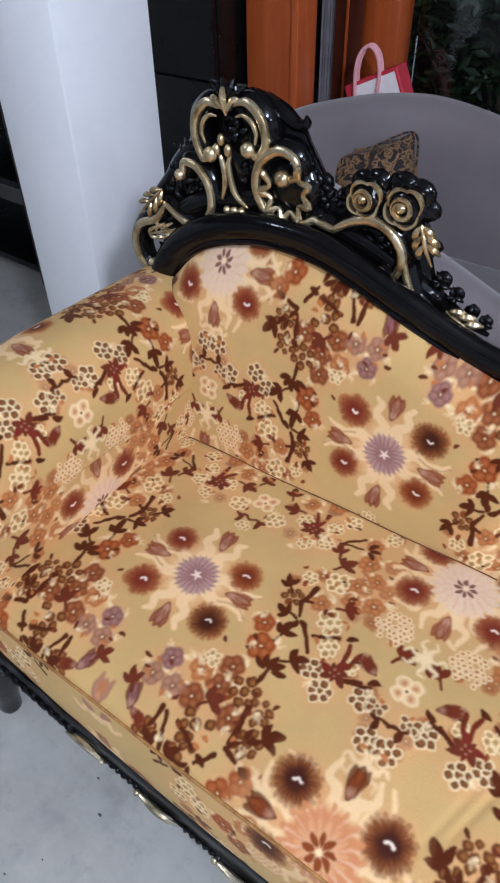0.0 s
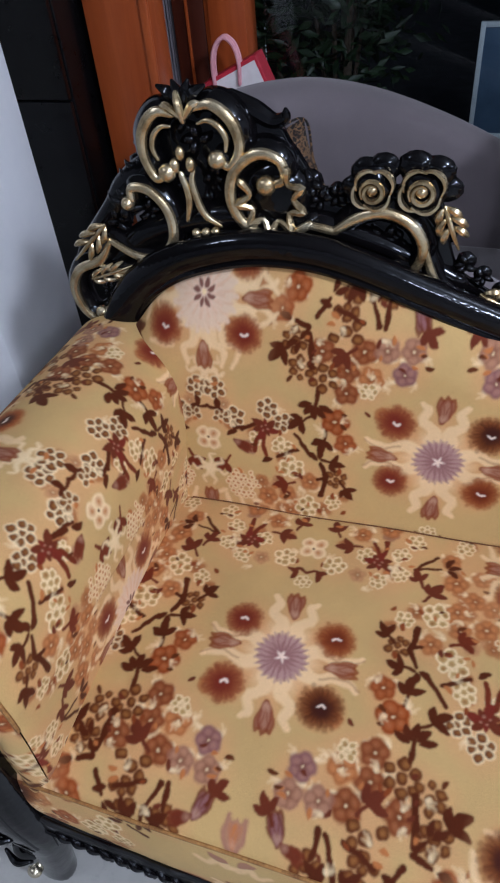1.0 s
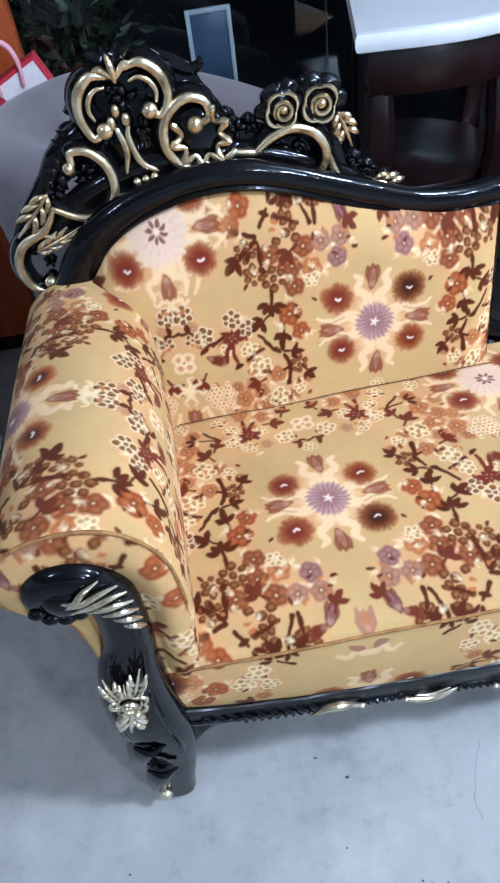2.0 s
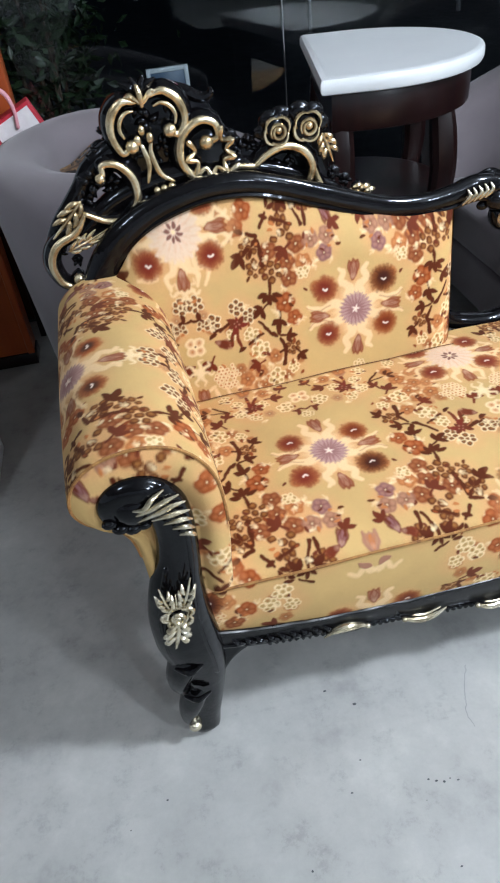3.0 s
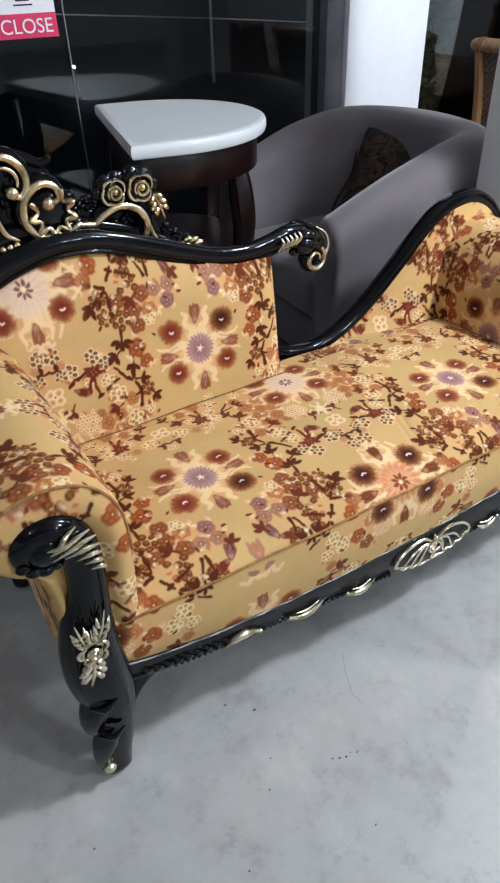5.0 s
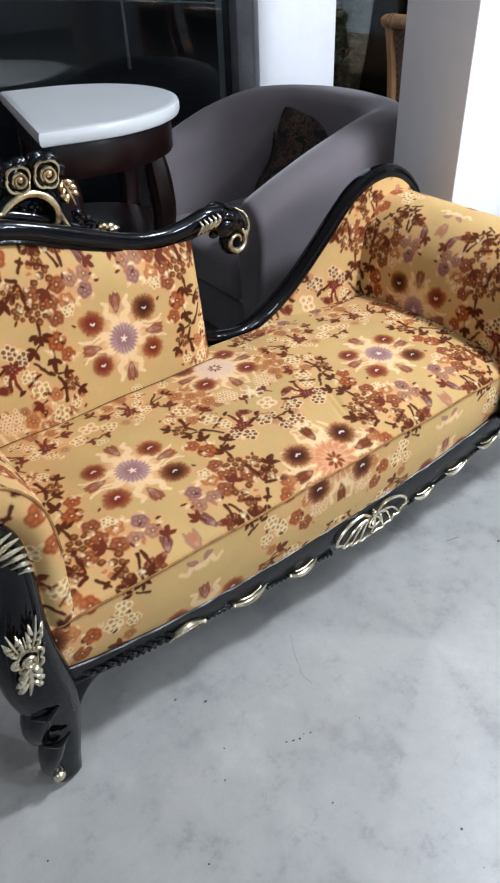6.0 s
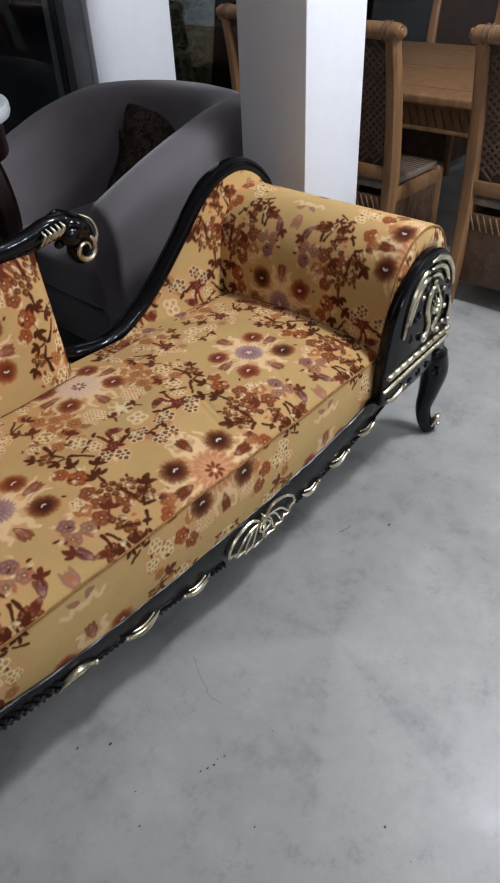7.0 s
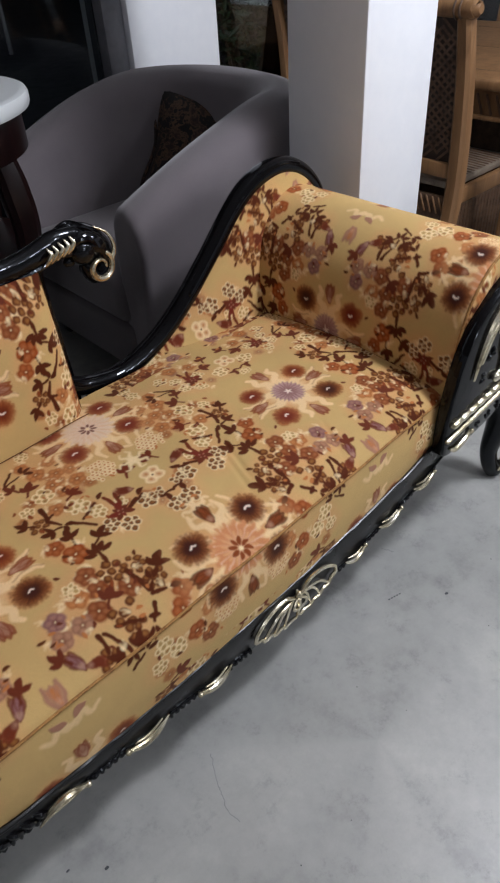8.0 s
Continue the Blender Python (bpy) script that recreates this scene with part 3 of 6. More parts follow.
def weave():
    cl = Cloth()
    grounds = [(u, v) for u, v, _ in COMBS + SEEDS + RINGED + PALE + FROTH] + [(u, v) for u, v, _, _ in RUSTY]
    for u, v in grounds:
        for g in (1, -1):
            cl.disc(g * u, v, 0.030, C["peach"], 0.016, amount=0.52)
    # faint blossoms that fill the ground between the stronger motifs
    rng = random.Random(8)
    for u, v, _ in COMBS + PALE + RINGED + FROTH:
        x, y, r, tone = u + rng.gauss(0, 0.020), v + rng.gauss(0, 0.020), rng.uniform(0.013, 0.019), rng.choice(("tan", "tan", "mauve", "peach"))
        for g in (1, -1):
            cl.rosette(g * x, y, r, tone, "cream", g, 0.34)
    for g in (1, -1):
        lean = lambda a: a if g > 0 else math.pi - a  # noqa: E731
        for k, (u, v) in enumerate([(p[0], p[1]) for p in PALE + RUSTY]):
            cl.wisp(g * (u + 0.016), v + 0.014, lean(2.1 * k), 0.016)
            cl.wisp(g * (u - 0.014), v + 0.010, lean(1.3 * k + 2), 0.014)
        for u, v, r in PALE:
            cl.rosette(g * u, v, r, "tan", "cream", g, 0.55)
        for u, v, r in FROTH:
            cl.fine(g * u, v, r, g)
        for u, v, r, colour in RUSTY:
            cl.rosette(g * u, v, r, colour, "cream", g, 0.85 if colour == "rust" else 0.75)
        for u, v, r in COMBS:
            cl.comb(g * u, v, r, g)
        for u, v, r in RINGED:
            cl.dots(g * u, v, r, g, 0.75)
        for u, v, r in SEEDS:
            cl.dots(g * u, v, r, g)
        for u0, v0, u1, v1, n, w in TWIGS + OUTER_TWIGS:
            cl.twig(g * u0, v0, g * u1, v1, "dark", n, w)
        for k in range(5):
            a = lean(1.5 + (k - 2) * 0.62)
            cl.petal_leaf(g * 0.200 + 0.008 * math.cos(a), -0.078 + 0.008 * math.sin(a), a, 0.021, "dark")
        cl.stroke([(g * 0.197, -0.099), (g * 0.199, -0.086), (g * 0.200, -0.072)], 0.0036, C["dark"])
        for u, v, a, r, colour in SPRIGS:
            cl.sprig(g * u, v, colour, lean(a), r)
        cl.star(g * 0.109, 0.207, [(g * 0.096, 0.248), (g * 0.117, 0.254)], g)
        cl.star(g * 0.285, -0.022, [(g * 0.283, 0.030), (g * 0.304, 0.024)], g)
        cl.bud(g * 0.328, 0.015, lean(2.6), "plum", 0.014, "maroon")
        cl.bud(g * 0.051, -0.224, lean(1.9), "lilac2", 0.017, "plum")
        cl.bud(g * 0.071, -0.240, lean(-0.4), "plum", 0.013, "maroon")
        cl.sprig(g * 0.037, -0.206, "plum", lean(2.1), 0.014)
        cl.stroke([(g * 0.006, -0.312), (g * 0.022, -0.302), (g * 0.034, -0.316), (g * 0.050, -0.306)], 0.0080, C["flame"], 0.0026, 0.4, taper=0.5, amount=0.75)
        cl.petal_leaf(g * 0.008, -0.300, lean(0.5), 0.026, "mauve")
        cl.stroke([(g * 0.004, -0.262), (g * 0.013, -0.245), (g * 0.011, -0.222)], 0.0040, C["mauve"], 0.0018, 0.5, taper=0.3)
    cl.comb(0, 0.138, 0.013)
    cl.comb(0, -0.384, 0.014)
    cl.wings(0, 0.158, 0.024)
    cl.wings(CELL_U / 2, -0.052, 0.022, "dark")
    cl.blossom(0, 0.214, 0.022)
    cl.blossom(CELL_U / 2, 0.012, 0.022)
    for u, v in ((CELL_U / 2, 0.075), (CELL_U / 2, -0.118)):
        cl.flames(u, v, 0.004, 0.030, 7, 0.3, "cream", 0.0045)
    cl.bud(0, -0.246, math.pi / 2, "tan", 0.015, "mauve")
    rng = random.Random(21)
    for _ in range(120):
        u, v = rng.choice(grounds)
        u, v = u + rng.gauss(0, 0.016), v + rng.gauss(0, 0.016)
        a, l, kind = rng.uniform(0, 6.28), rng.uniform(0.003, 0.008), rng.choice(("cream", "cream", "tan", "umber", "brown", "tan", "plum"))
        for g in (1, -1):
            if kind == "cream":
                cl.wisp(g * u, v, a if g > 0 else math.pi - a, 0.012)
            else:
                cl.petal_leaf(g * u, v, a if g > 0 else math.pi - a, 0.005 + l, kind)
    # the row between: the same ornaments half a repeat further on
    band = slice(int(0.310 / TEXEL), int(0.546 / TEXEL))
    shift = int(0.478 / TEXEL)
    cl.rgb[band] = np.roll(cl.rgb, shift, 0)[band]
    cl.pile[band] = np.roll(cl.pile, shift, 0)[band]
    cl.flower(0, 0, "lilac")
    cl.flower(0, 0.478, "lilac")
    cl.flower(CELL_U / 2, 0.236, "pale")
    # the fourth flower changes from repeat to repeat
    bare, bare_pile, lengths = cl.rgb, cl.pile, []
    for kind in ("pale", "dusk", "pink"):
        cl.rgb, cl.pile = bare.copy(), bare_pile.copy()
        cl.flower(CELL_U / 2, -0.238, kind)
        lengths.append((cl.rgb, cl.pile))
    # the loom's unevenness: the edges of the motifs waver by a thread or two
    jj, ii = np.meshgrid(np.arange(NU), np.arange(NV))
    wu = 0.7 * np.sin(ii * 2 * math.pi * 23 / NV + 1.3 * np.sin(jj * 2 * math.pi * 17 / NU)) + 0.6 * np.sin(jj * 2 * math.pi * 41 / NU + ii * 2 * math.pi * 31 / NV)
    wv = 0.7 * np.sin(jj * 2 * math.pi * 29 / NU + 1.2 * np.sin(ii * 2 * math.pi * 13 / NV)) + 0.6 * np.sin(ii * 2 * math.pi * 37 / NV - jj * 2 * math.pi * 19 / NU)
    at = ((ii + np.round(wv).astype(int)) % NV, (jj + np.round(wu).astype(int)) % NU)
    rgb, pile = np.concatenate([c[at] for c, _ in lengths]), np.concatenate([p[at] for _, p in lengths])
    soft = lambda a: (4 * a + np.roll(a, 1, 0) + np.roll(a, -1, 0) + np.roll(a, 1, 1) + np.roll(a, -1, 1)) / 8  # noqa: E731
    return soft(rgb), soft(pile)


WEAVE, PILE = weave()


def sample(grid, pu, pv):
    fu, fv = np.asarray(pu) / TEXEL, np.asarray(pv) / TEXEL
    i, j = np.floor(fv).astype(int), np.floor(fu).astype(int)
    a, b = fv - i, fu - j
    if grid.ndim == 3:
        a, b = a[..., None], b[..., None]
    g = lambda y, x: grid[y % len(grid), x % NU]  # noqa: E731
    return (g(i, j) * (1 - b) + g(i, j + 1) * b) * (1 - a) + (g(i + 1, j) * (1 - b) + g(i + 1, j + 1) * b) * a


def cloth_sheet(name, place, size_s, size_t, parent, pattern, label="", step=0.0017, flip=False):
    """Cloth over a form: place(s, t) for s, t in 0..1 gives x, y, z arrays; pattern(s, t) gives the cloth's own metres."""
    ns, nt = max(4, int(size_s / step)), max(4, int(size_t / step))
    s, t = np.meshgrid(np.linspace(0, 1, ns + 1), np.linspace(0, 1, nt + 1))
    x, y, z = place(s, t)
    co = np.stack([x, y, z], -1).reshape(-1, 3)
    pu, pv = pattern(s, t)
    rgb, pile = sample(WEAVE, pu, pv).reshape(-1, 3), sample(PILE, pu, pv).reshape(-1)
    w = ns + 1
    base = (np.arange(nt)[:, None] * w + np.arange(ns)[None, :]).reshape(-1)
    quads = np.stack([base, base + 1, base + 1 + w, base + w], 1)
    if flip:
        quads = quads[:, ::-1]
    me = bpy.data.meshes.new(name)
    me.vertices.add(len(co))
    me.vertices.foreach_set("co", co.ravel())
    me.loops.add(quads.size)
    me.loops.foreach_set("vertex_index", quads.ravel().astype(np.int32))
    me.polygons.add(len(quads))
    me.polygons.foreach_set("loop_start", np.arange(0, quads.size, 4, dtype=np.int32))
    me.update(calc_edges=True)
    me.polygons.foreach_set("use_smooth", np.ones(len(quads), bool))
    col = me.attributes.new("weave", "FLOAT_COLOR", "POINT")
    col.data.foreach_set("color", np.hstack([rgb, np.ones((len(rgb), 1))]).ravel())
    h = me.attributes.new("pile", "FLOAT", "POINT")
    h.data.foreach_set("value", pile)
    me.materials.append(VELVET)
    me.validate()
    return part(name, me, VELVET, parent, label)


def along(points, steps=14):
    """A smooth profile as arrays of its coordinates and of its running length."""
    line = smooth_line(points, steps)
    d = np.r_[0, np.cumsum(np.linalg.norm(np.diff(line, axis=0), axis=1))]
    return line, d


# ---------------------------------------------------------------- the room
def build_room():
    structure("floor", block(-7, 7, -10, 2.30, -0.12, 0.0, 0), CONCRETE, "polished grey concrete floor with stains and hairline cracks", "floor")
    structure("ceiling", block(-7, 7, -10, 2.6, 3.0, 3.1, 0), CEILING, "plain grey ceiling", "ceiling")
    structure("wall_south", block(-7, 7, -10.15, -10.0, 0, 3.0, 0), PAINT, "plain white painted wall", "wall")
    structure("wall_west", block(-7.15, -7, -10, 2.6, 0, 3.0, 0), PAINT, "plain white painted wall", "wall")
    structure("wall_east", block(7, 7.15, -10, 2.6, 0, 3.0, 0), PAINT, "plain white painted wall", "wall")
    structure("pillar_1", block(0.958, 1.265, 0.875, 1.160, 0, 3.0, 0.006), PAINT, "square white painted pillar behind the chaise", "pillar")
    structure("pillar_2", block(1.19, 1.66, 2.27, 2.62, 0, 3.0, 0.006), PAINT, "white painted pillar between two shop windows", "pillar")
    structure("pillar_3", block(-1.65, -1.38, 1.09, 1.40, 0, 3.0, 0.006), PAINT, "white painted pillar beside the armchair", "pillar")


def window(name, x0, x1, joints, label):
    root = tagged(thing(name, label, "window", kind="structure"), kind="structure")
    y = 2.36
    edges = [x0, *joints, x1]
    for a, b in zip(edges, edges[1:]):
        pane = part("pane", block(a + 0.002, b - 0.002, y - 0.005, y + 0.005, 0.03, 2.9, 0.0), GLASS, root, "clear dark glass pane")
        pane.visible_shadow = False
    for j in joints:
        part("joint", block(j - 0.002, j + 0.002, y - 0.007, y + 0.007, 0.03, 2.9, 0.0), STEEL, root, "thin grey sealant joint")
    part("sill", block(x0, x1, y - 0.03, y + 0.03, 0.0, 0.028, 0.003), STEEL, root)
    part("head", block(x0, x1, y - 0.03, y + 0.03, 2.902, 3.0, 0.003), STEEL, root)
    return root


def build_windows():
    window("window_1", -1.10, 1.09, [-0.085], "shop window of frameless dark glass panes at night")
    window("window_2", 1.665, 6.99, [2.9], "shop window of dark glass panes behind the dining set")
    window("window_3", -6.99, -1.50, [-3.0], "dark shop window behind a black cabinet")
    structure("window_frame", block(1.092, 1.187, 2.30, 2.42, 0, 3.0, 0.004), STEEL, "grey aluminium window mullion beside a pillar", "window frame")


def build_outside():
    tarmac = varied("night_paving", srgb(26, 27, 30), srgb(40, 41, 44), 1.5, (0.6, 0.8))
    structure("ground", block(-40, 40, 2.31, 60, -0.16, -0.04, 0), tarmac, "dark paved ground outside the shop", "ground")


# ---------------------------------------------------------------- the chaise
def rail_points(pts, v, r):
    return [(u, v, z, r * k) for u, z, k in pts]


def gold_on(parent, name, pts, v, r, backing=1.9, knob=0.0, label="", flat=0.9, metal=None):
    """A gilded scroll lying on a thicker black scroll; it can end in a gilded knob."""
    line = [(u, v, z, 1.12 * r * k) for u, z, k in pts]
    ob = part(name, sweep(line, sides=10, steps=7, flat=flat), metal or GOLD, parent, label)
    if backing:
        back = [(u, v + 0.022, z, r * 2.7 * max(k, 0.6)) for u, z, k in pts]
        part("scroll_body", sweep(back, sides=10, steps=6, flat=1.15), LACQUER, parent)
    if knob:
        u, z, _ = pts[-1]
        part("knob", ball((u, v - 0.004, z), knob, (1, 0.8, 1), 3), metal or GOLD, parent, "round gilded knob")
    return ob


def rose(parent, u, v, z, r, metal):
    root = part("rose", ball((u, v + 0.016, z), r * 1.05, (1, 0.55, 1), 2, 0.25), LACQUER, parent, "carved rose with gilded petals")
    part("rose_heart", ball((u, v - 0.008, z + r * 0.1), r * 0.26, (1, 0.9, 1)), metal, root)
    turns = [(u + r * (0.30 + 0.26 * q) * math.cos(1.0 + 9.0 * q), v - 0.010 + 0.004 * q, z + r * (0.30 + 0.26 * q) * math.sin(1.0 + 9.0 * q), 0.0018 + 0.0024 * math.sin(math.pi * q)) for q in np.linspace(0, 1, 16)]
    part("petal", sweep(turns, sides=6, steps=3, flat=1.3), metal, root)
    for a, rr, w in ((0.7, 0.66, 0.0040), (2.3, 0.62, 0.0036), (3.7, 0.68, 0.0044), (5.1, 0.64, 0.0040)):
        cu, cz = u + 0.30 * r * math.cos(a), z + 0.30 * r * math.sin(a)
        pts = [(cu + rr * r * math.cos(a + b), v + 0.002, cz + rr * r * math.sin(a + b), w * (1.1 - 0.5 * abs(b))) for b in (-1.25, -0.65, 0.0, 0.65, 1.25)]
        part("petal", sweep(pts, sides=6, steps=4, flat=1.4), metal, root)
    return root


def carved_filler(parent, spots, v, seed):
    """Black carved foliage between the scrolls: pointed leaflets fanned over a low ground, one clump a part."""
    rng = random.Random(seed)
    for u, z, r in spots:
        lumps = [ball((u, v + 0.014, z), r * 0.85, (1, 0.42, 1), 2, 0.3)]
        a0 = rng.uniform(0, 6.28)
        for k in range(4):
            a, bend = a0 + 1.35 * k + rng.uniform(-0.2, 0.2), rng.choice((-0.5, 0.5))
            arc = [(u + r * d * math.cos(a + bend * d), v + 0.006 - 0.30 * r * lift, z + r * d * math.sin(a + bend * d), r * w) for d, lift, w in ((0.10, 0.2, 0.20), (0.45, 1.0, 0.30), (0.80, 0.8, 0.20), (1.08, 0.2, 0.05))]
            lumps.append(sweep(arc, sides=6, steps=3))
        part("carved_leaf", joined(*lumps), LACQUER, parent, angle=120)


def broad_leaf(u0, z0, u1, z1, w, v):
    """A carved leaf: tapered comma fingers to either side of a raised rib, facing -y."""
    du, dz = u1 - u0, z1 - z0
    n = math.hypot(du, dz)
    pu, pz = -dz / n, du / n
    pieces = [sweep([(u0, v, z0, 0.16 * w), (u0 + du * 0.5, v - 0.004, z0 + dz * 0.5, 0.19 * w), (u1, v + 0.002, z1, 0.10 * w)], sides=7, steps=4)]
    for q, k in ((0.02, 0.80), (0.24, 1.0), (0.46, 0.85)):
        for sg in (-1, 1):
            arc = [(u0 + du * (q + f) + sg * pu * w * k * side, v - lift, z0 + dz * (q + f) + sg * pz * w * k * side, r * w) for f, side, lift, r in ((0.0, 0.16, 0.0, 0.12), (0.06, 0.48, 0.003, 0.24), (0.16, 0.80, 0.003, 0.29), (0.30, 0.98, -0.002, 0.14))]
            pieces.append(sweep(arc, sides=7, steps=3))
    return joined(*pieces)


SEAT_LEFT, SEAT_RIGHT = -0.80, 0.585
CREASES = [((0.075, 0.260), (0.030, 0.120), 0.0030), ((0.050, 0.240), (0.000, 0.080), 0.0022), ((0.270, 0.150), (0.215, 0.045), 0.0024), ((-0.700, 0.180), (-0.640, 0.060), 0.0020)]


def seat_top(s, t):
    """s along the seat, t from the front edge to the back."""
    prof, d = along([(0.014, 0.436), (0.024, 0.446), (0.055, 0.458), (0.13, 0.472), (0.30, 0.481), (0.48, 0.477), (0.62, 0.462)])
    y, z = np.interp(t * d[-1], d, prof[:, 0]), np.interp(t * d[-1], d, prof[:, 1])
    x = SEAT_LEFT + (SEAT_RIGHT - SEAT_LEFT) * s
    z = z + 0.006 * np.sin(np.pi * s) + 0.0025 * np.sin(9 * x + 5 * y) * np.sin(np.pi * t) + 0.0015 * np.sin(23 * x - 17 * y)
    for (x0, y0), (x1, y1), depth in CREASES:
        ex, ey = x1 - x0, y1 - y0
        q = ((x - x0) * ex + (y - y0) * ey) / (ex * ex + ey * ey)
        d = ((x - x0) * ey - (y - y0) * ex) / math.hypot(ex, ey)
        z = z - depth * np.exp(-((d / 0.007) ** 2)) * np.exp(-((np.abs(q - 0.5) / 0.45) ** 4))
    return x, y - 0.010 * np.sin(np.pi * s) * (1 - t), z


def apron_top(x):
    return 0.264 + 0.060 * np.clip(np.abs(x + 0.09) / 0.70, 0, 1.1) ** 3.2 + 0.008 * np.clip(x / 0.3, 0, 1)


def build_chaise():
    root = thing("chaise_lounge", "black and gilt carved chaise longue in gold floral velvet", "chaise longue", pose(0, 0.248, 0, 0, 0, 2.0))
    length = SEAT_RIGHT - SEAT_LEFT
    cloth_sheet("seat", seat_top, length, 0.63, root, lambda s, t: (SEAT_LEFT + length * s + 0.484, 0.63 * t + 0.006 - 0.269), "gold velvet seat with woven flowers")
    seat_y = lambda s: -0.010 * np.sin(np.pi * s)  # noqa: E731

    def border(s, t):
        x = SEAT_LEFT + length * s
        top = seat_top(s, np.zeros_like(s))[2] - 0.001
        low = apron_top(x) - 0.012
        return x, 0.014 + seat_y(s) - 0.008 * np.sin(np.pi * t) + 0 * x, low + (top - low) * t

    cloth_sheet("seat_border", border, length, 0.19, root, lambda s, t: (SEAT_LEFT + length * s + 0.484, border(s, t)[2] - border(s, np.ones_like(s))[2] - 0.268), "gold velvet front border of the seat")
    pipe = []
    for s in np.linspace(0.01, 0.99, 40):
        x, y, z = seat_top(np.array(s), np.array(0.0))
        pipe.append((float(x), float(y) - 0.001, float(z) - 0.001, 0.0030))
    cord = varied("velvet_cord", srgb(116, 74, 36), srgb(178, 130, 70), 60.0, (0.8, 0.9), bump=(0.3, 0.001))
    part("piping", sweep(pipe, sides=6, steps=2), cord, root, "thin velvet piping along the seat edge")
    dark_cloth = varied("black_lining", srgb(20, 18, 18), srgb(32, 28, 28), 8.0, (0.85, 0.95))
    part("seat_base", block(-0.86, 0.86, 0.03, 0.66, 0.25, 0.425, 0.01), dark_cloth, root)

    # back pad
    top_curve, _ = along([(-0.90, 0.66), (-0.865, 0.735), (-0.821, 0.786), (-0.780, 0.832), (-0.724, 0.872), (-0.655, 0.898), (-0.582, 0.910), (-0.514, 0.902), (-0.439, 0.878), (-0.348, 0.842), (-0.259, 0.812), (-0.158, 0.786), (-0.079, 0.782), (-0.020, 0.784)])

    def back(s, t):
        edge = -0.038 - 0.018 * (1 - t)
        x = -0.90 + (edge + 0.90) * s
        zt = np.interp(x, top_curve[:, 0], top_curve[:, 1])
        z = 0.44 + (zt - 0.44) * t
        near = np.minimum((1 - t) / 0.22, (1 - s) / 0.07)
        puff = np.sin(np.clip(near, 0, 1) * np.pi / 2) ** 0.8
        y = 0.535 + 0.085 * (z - 0.44) / 0.40 + 0.040 * (1 - puff)
        return x, y + 0.002 * np.sin(11 * x + 9 * z), z

    cloth_sheet("back_pad", back, 0.90, 0.48, root, lambda s, t: (back(s, t)[0] + 0.305, CELL_V - (back(s, t)[2] - 0.617) * 1.02), "gold floral velvet back pad")

    def back_side(s, t):
        x, y, z = back(np.ones_like(s), t)
        return x + 0.002 - 0.004 * s, y + (0.70 - y) * s, z

    cloth_sheet("back_pad_side", back_side, 0.08, 0.34, root, lambda s, t: (0.3 + 0.08 * s, back_side(s, t)[2] - 0.4), step=0.005)
    rear = [(float(x), float(z)) for x, z in top_curve[::4]] + [(-0.01, 0.784), (0.01, 0.40), (-0.90, 0.40)]
    part("back_board", prism(rear, 0.690, 0.705, 0.002), LACQUER, root)

    # contact shade painted as thin dark brown strips where the seat meets the pads
    crease = varied("velvet_crease_shade", srgb(84, 50, 28), srgb(138, 90, 50), 60.0, (0.9, 0.95), bump=(0.2, 0.001))
    join_line = [(float(x), 0.5405, float(seat_top(np.array((x - SEAT_LEFT) / length), np.array(0.83))[2]) + 0.0004, 0.0012) for x in np.linspace(-0.73, -0.06, 24)]
    part("join_line", sweep(join_line, sides=6, steps=3), crease, root, "dark strip of painted shade between seat and back pad")
    join_line = [(0.551, float(y), float(seat_top(np.array(0.97), np.array((y - 0.014) / 0.63))[2]) + 0.001, 0.0026) for y in np.linspace(0.03, 0.60, 18)]
    part("join_line", sweep(join_line, across=(0, 0, 1), sides=6, steps=3), crease, root)

    # main back rail
    rail = [(-0.905, 0.655, 1.2), (-0.890, 0.712, 1.25), (-0.868, 0.762, 1.3), (-0.838, 0.808, 1.35), (-0.796, 0.850, 1.3), (-0.735, 0.886, 1.15), (-0.662, 0.908, 1.05), (-0.595, 0.917, 1.0), (-0.515, 0.912, 1.0),
            (-0.440, 0.891, 1.0), (-0.350, 0.857, 1.0), (-0.270, 0.827, 1.0), (-0.195, 0.803, 1.0), (-0.110, 0.793, 1.0), (-0.040, 0.800, 1.05), (0.020, 0.812, 1.15), (0.070, 0.806, 1.25)]
    part("back_rail", sweep(rail_points([(u, z + 0.005, k) for u, z, k in rail], 0.664, 0.0255), sides=16, steps=8, flat=0.72), LACQUER, root, "glossy black moulded back rail")
    lip = [(u, z - 0.016 * k, min(k, 1.2)) for u, z, k in rail[3:]]
    part("rail_lip", sweep(rail_points(lip, 0.652, 0.0065), sides=8, steps=8), LACQUER, root)

    # scroll that ends the high back
    volute = part("volute", sweep([(0.03, 0.662, 0.812, 0.026), (0.080, 0.662, 0.806, 0.039), (0.119, 0.662, 0.782, 0.037), (0.129, 0.658, 0.743, 0.027), (0.104, 0.654, 0.722, 0.022), (0.088, 0.654, 0.744, 0.016)], sides=12, flat=1.3), LACQUER, root, "carved scroll end of the back rail")
    spiral = [(0.104 + 0.034 * (1 - 0.62 * q) * math.cos(0.9 - 7.2 * q), 0.620 - 0.006 * q, 0.748 + 0.034 * (1 - 0.62 * q) * math.sin(0.9 - 7.2 * q), 0.0035 + 0.0040 * math.sin(math.pi * min(1, 0.15 + q))) for q in np.linspace(0, 1, 18)]
    part("carved_lobe", ball((0.070, 0.624, 0.792), 0.027, (1.1, 0.8, 1.0), 3), LACQUER, volute)
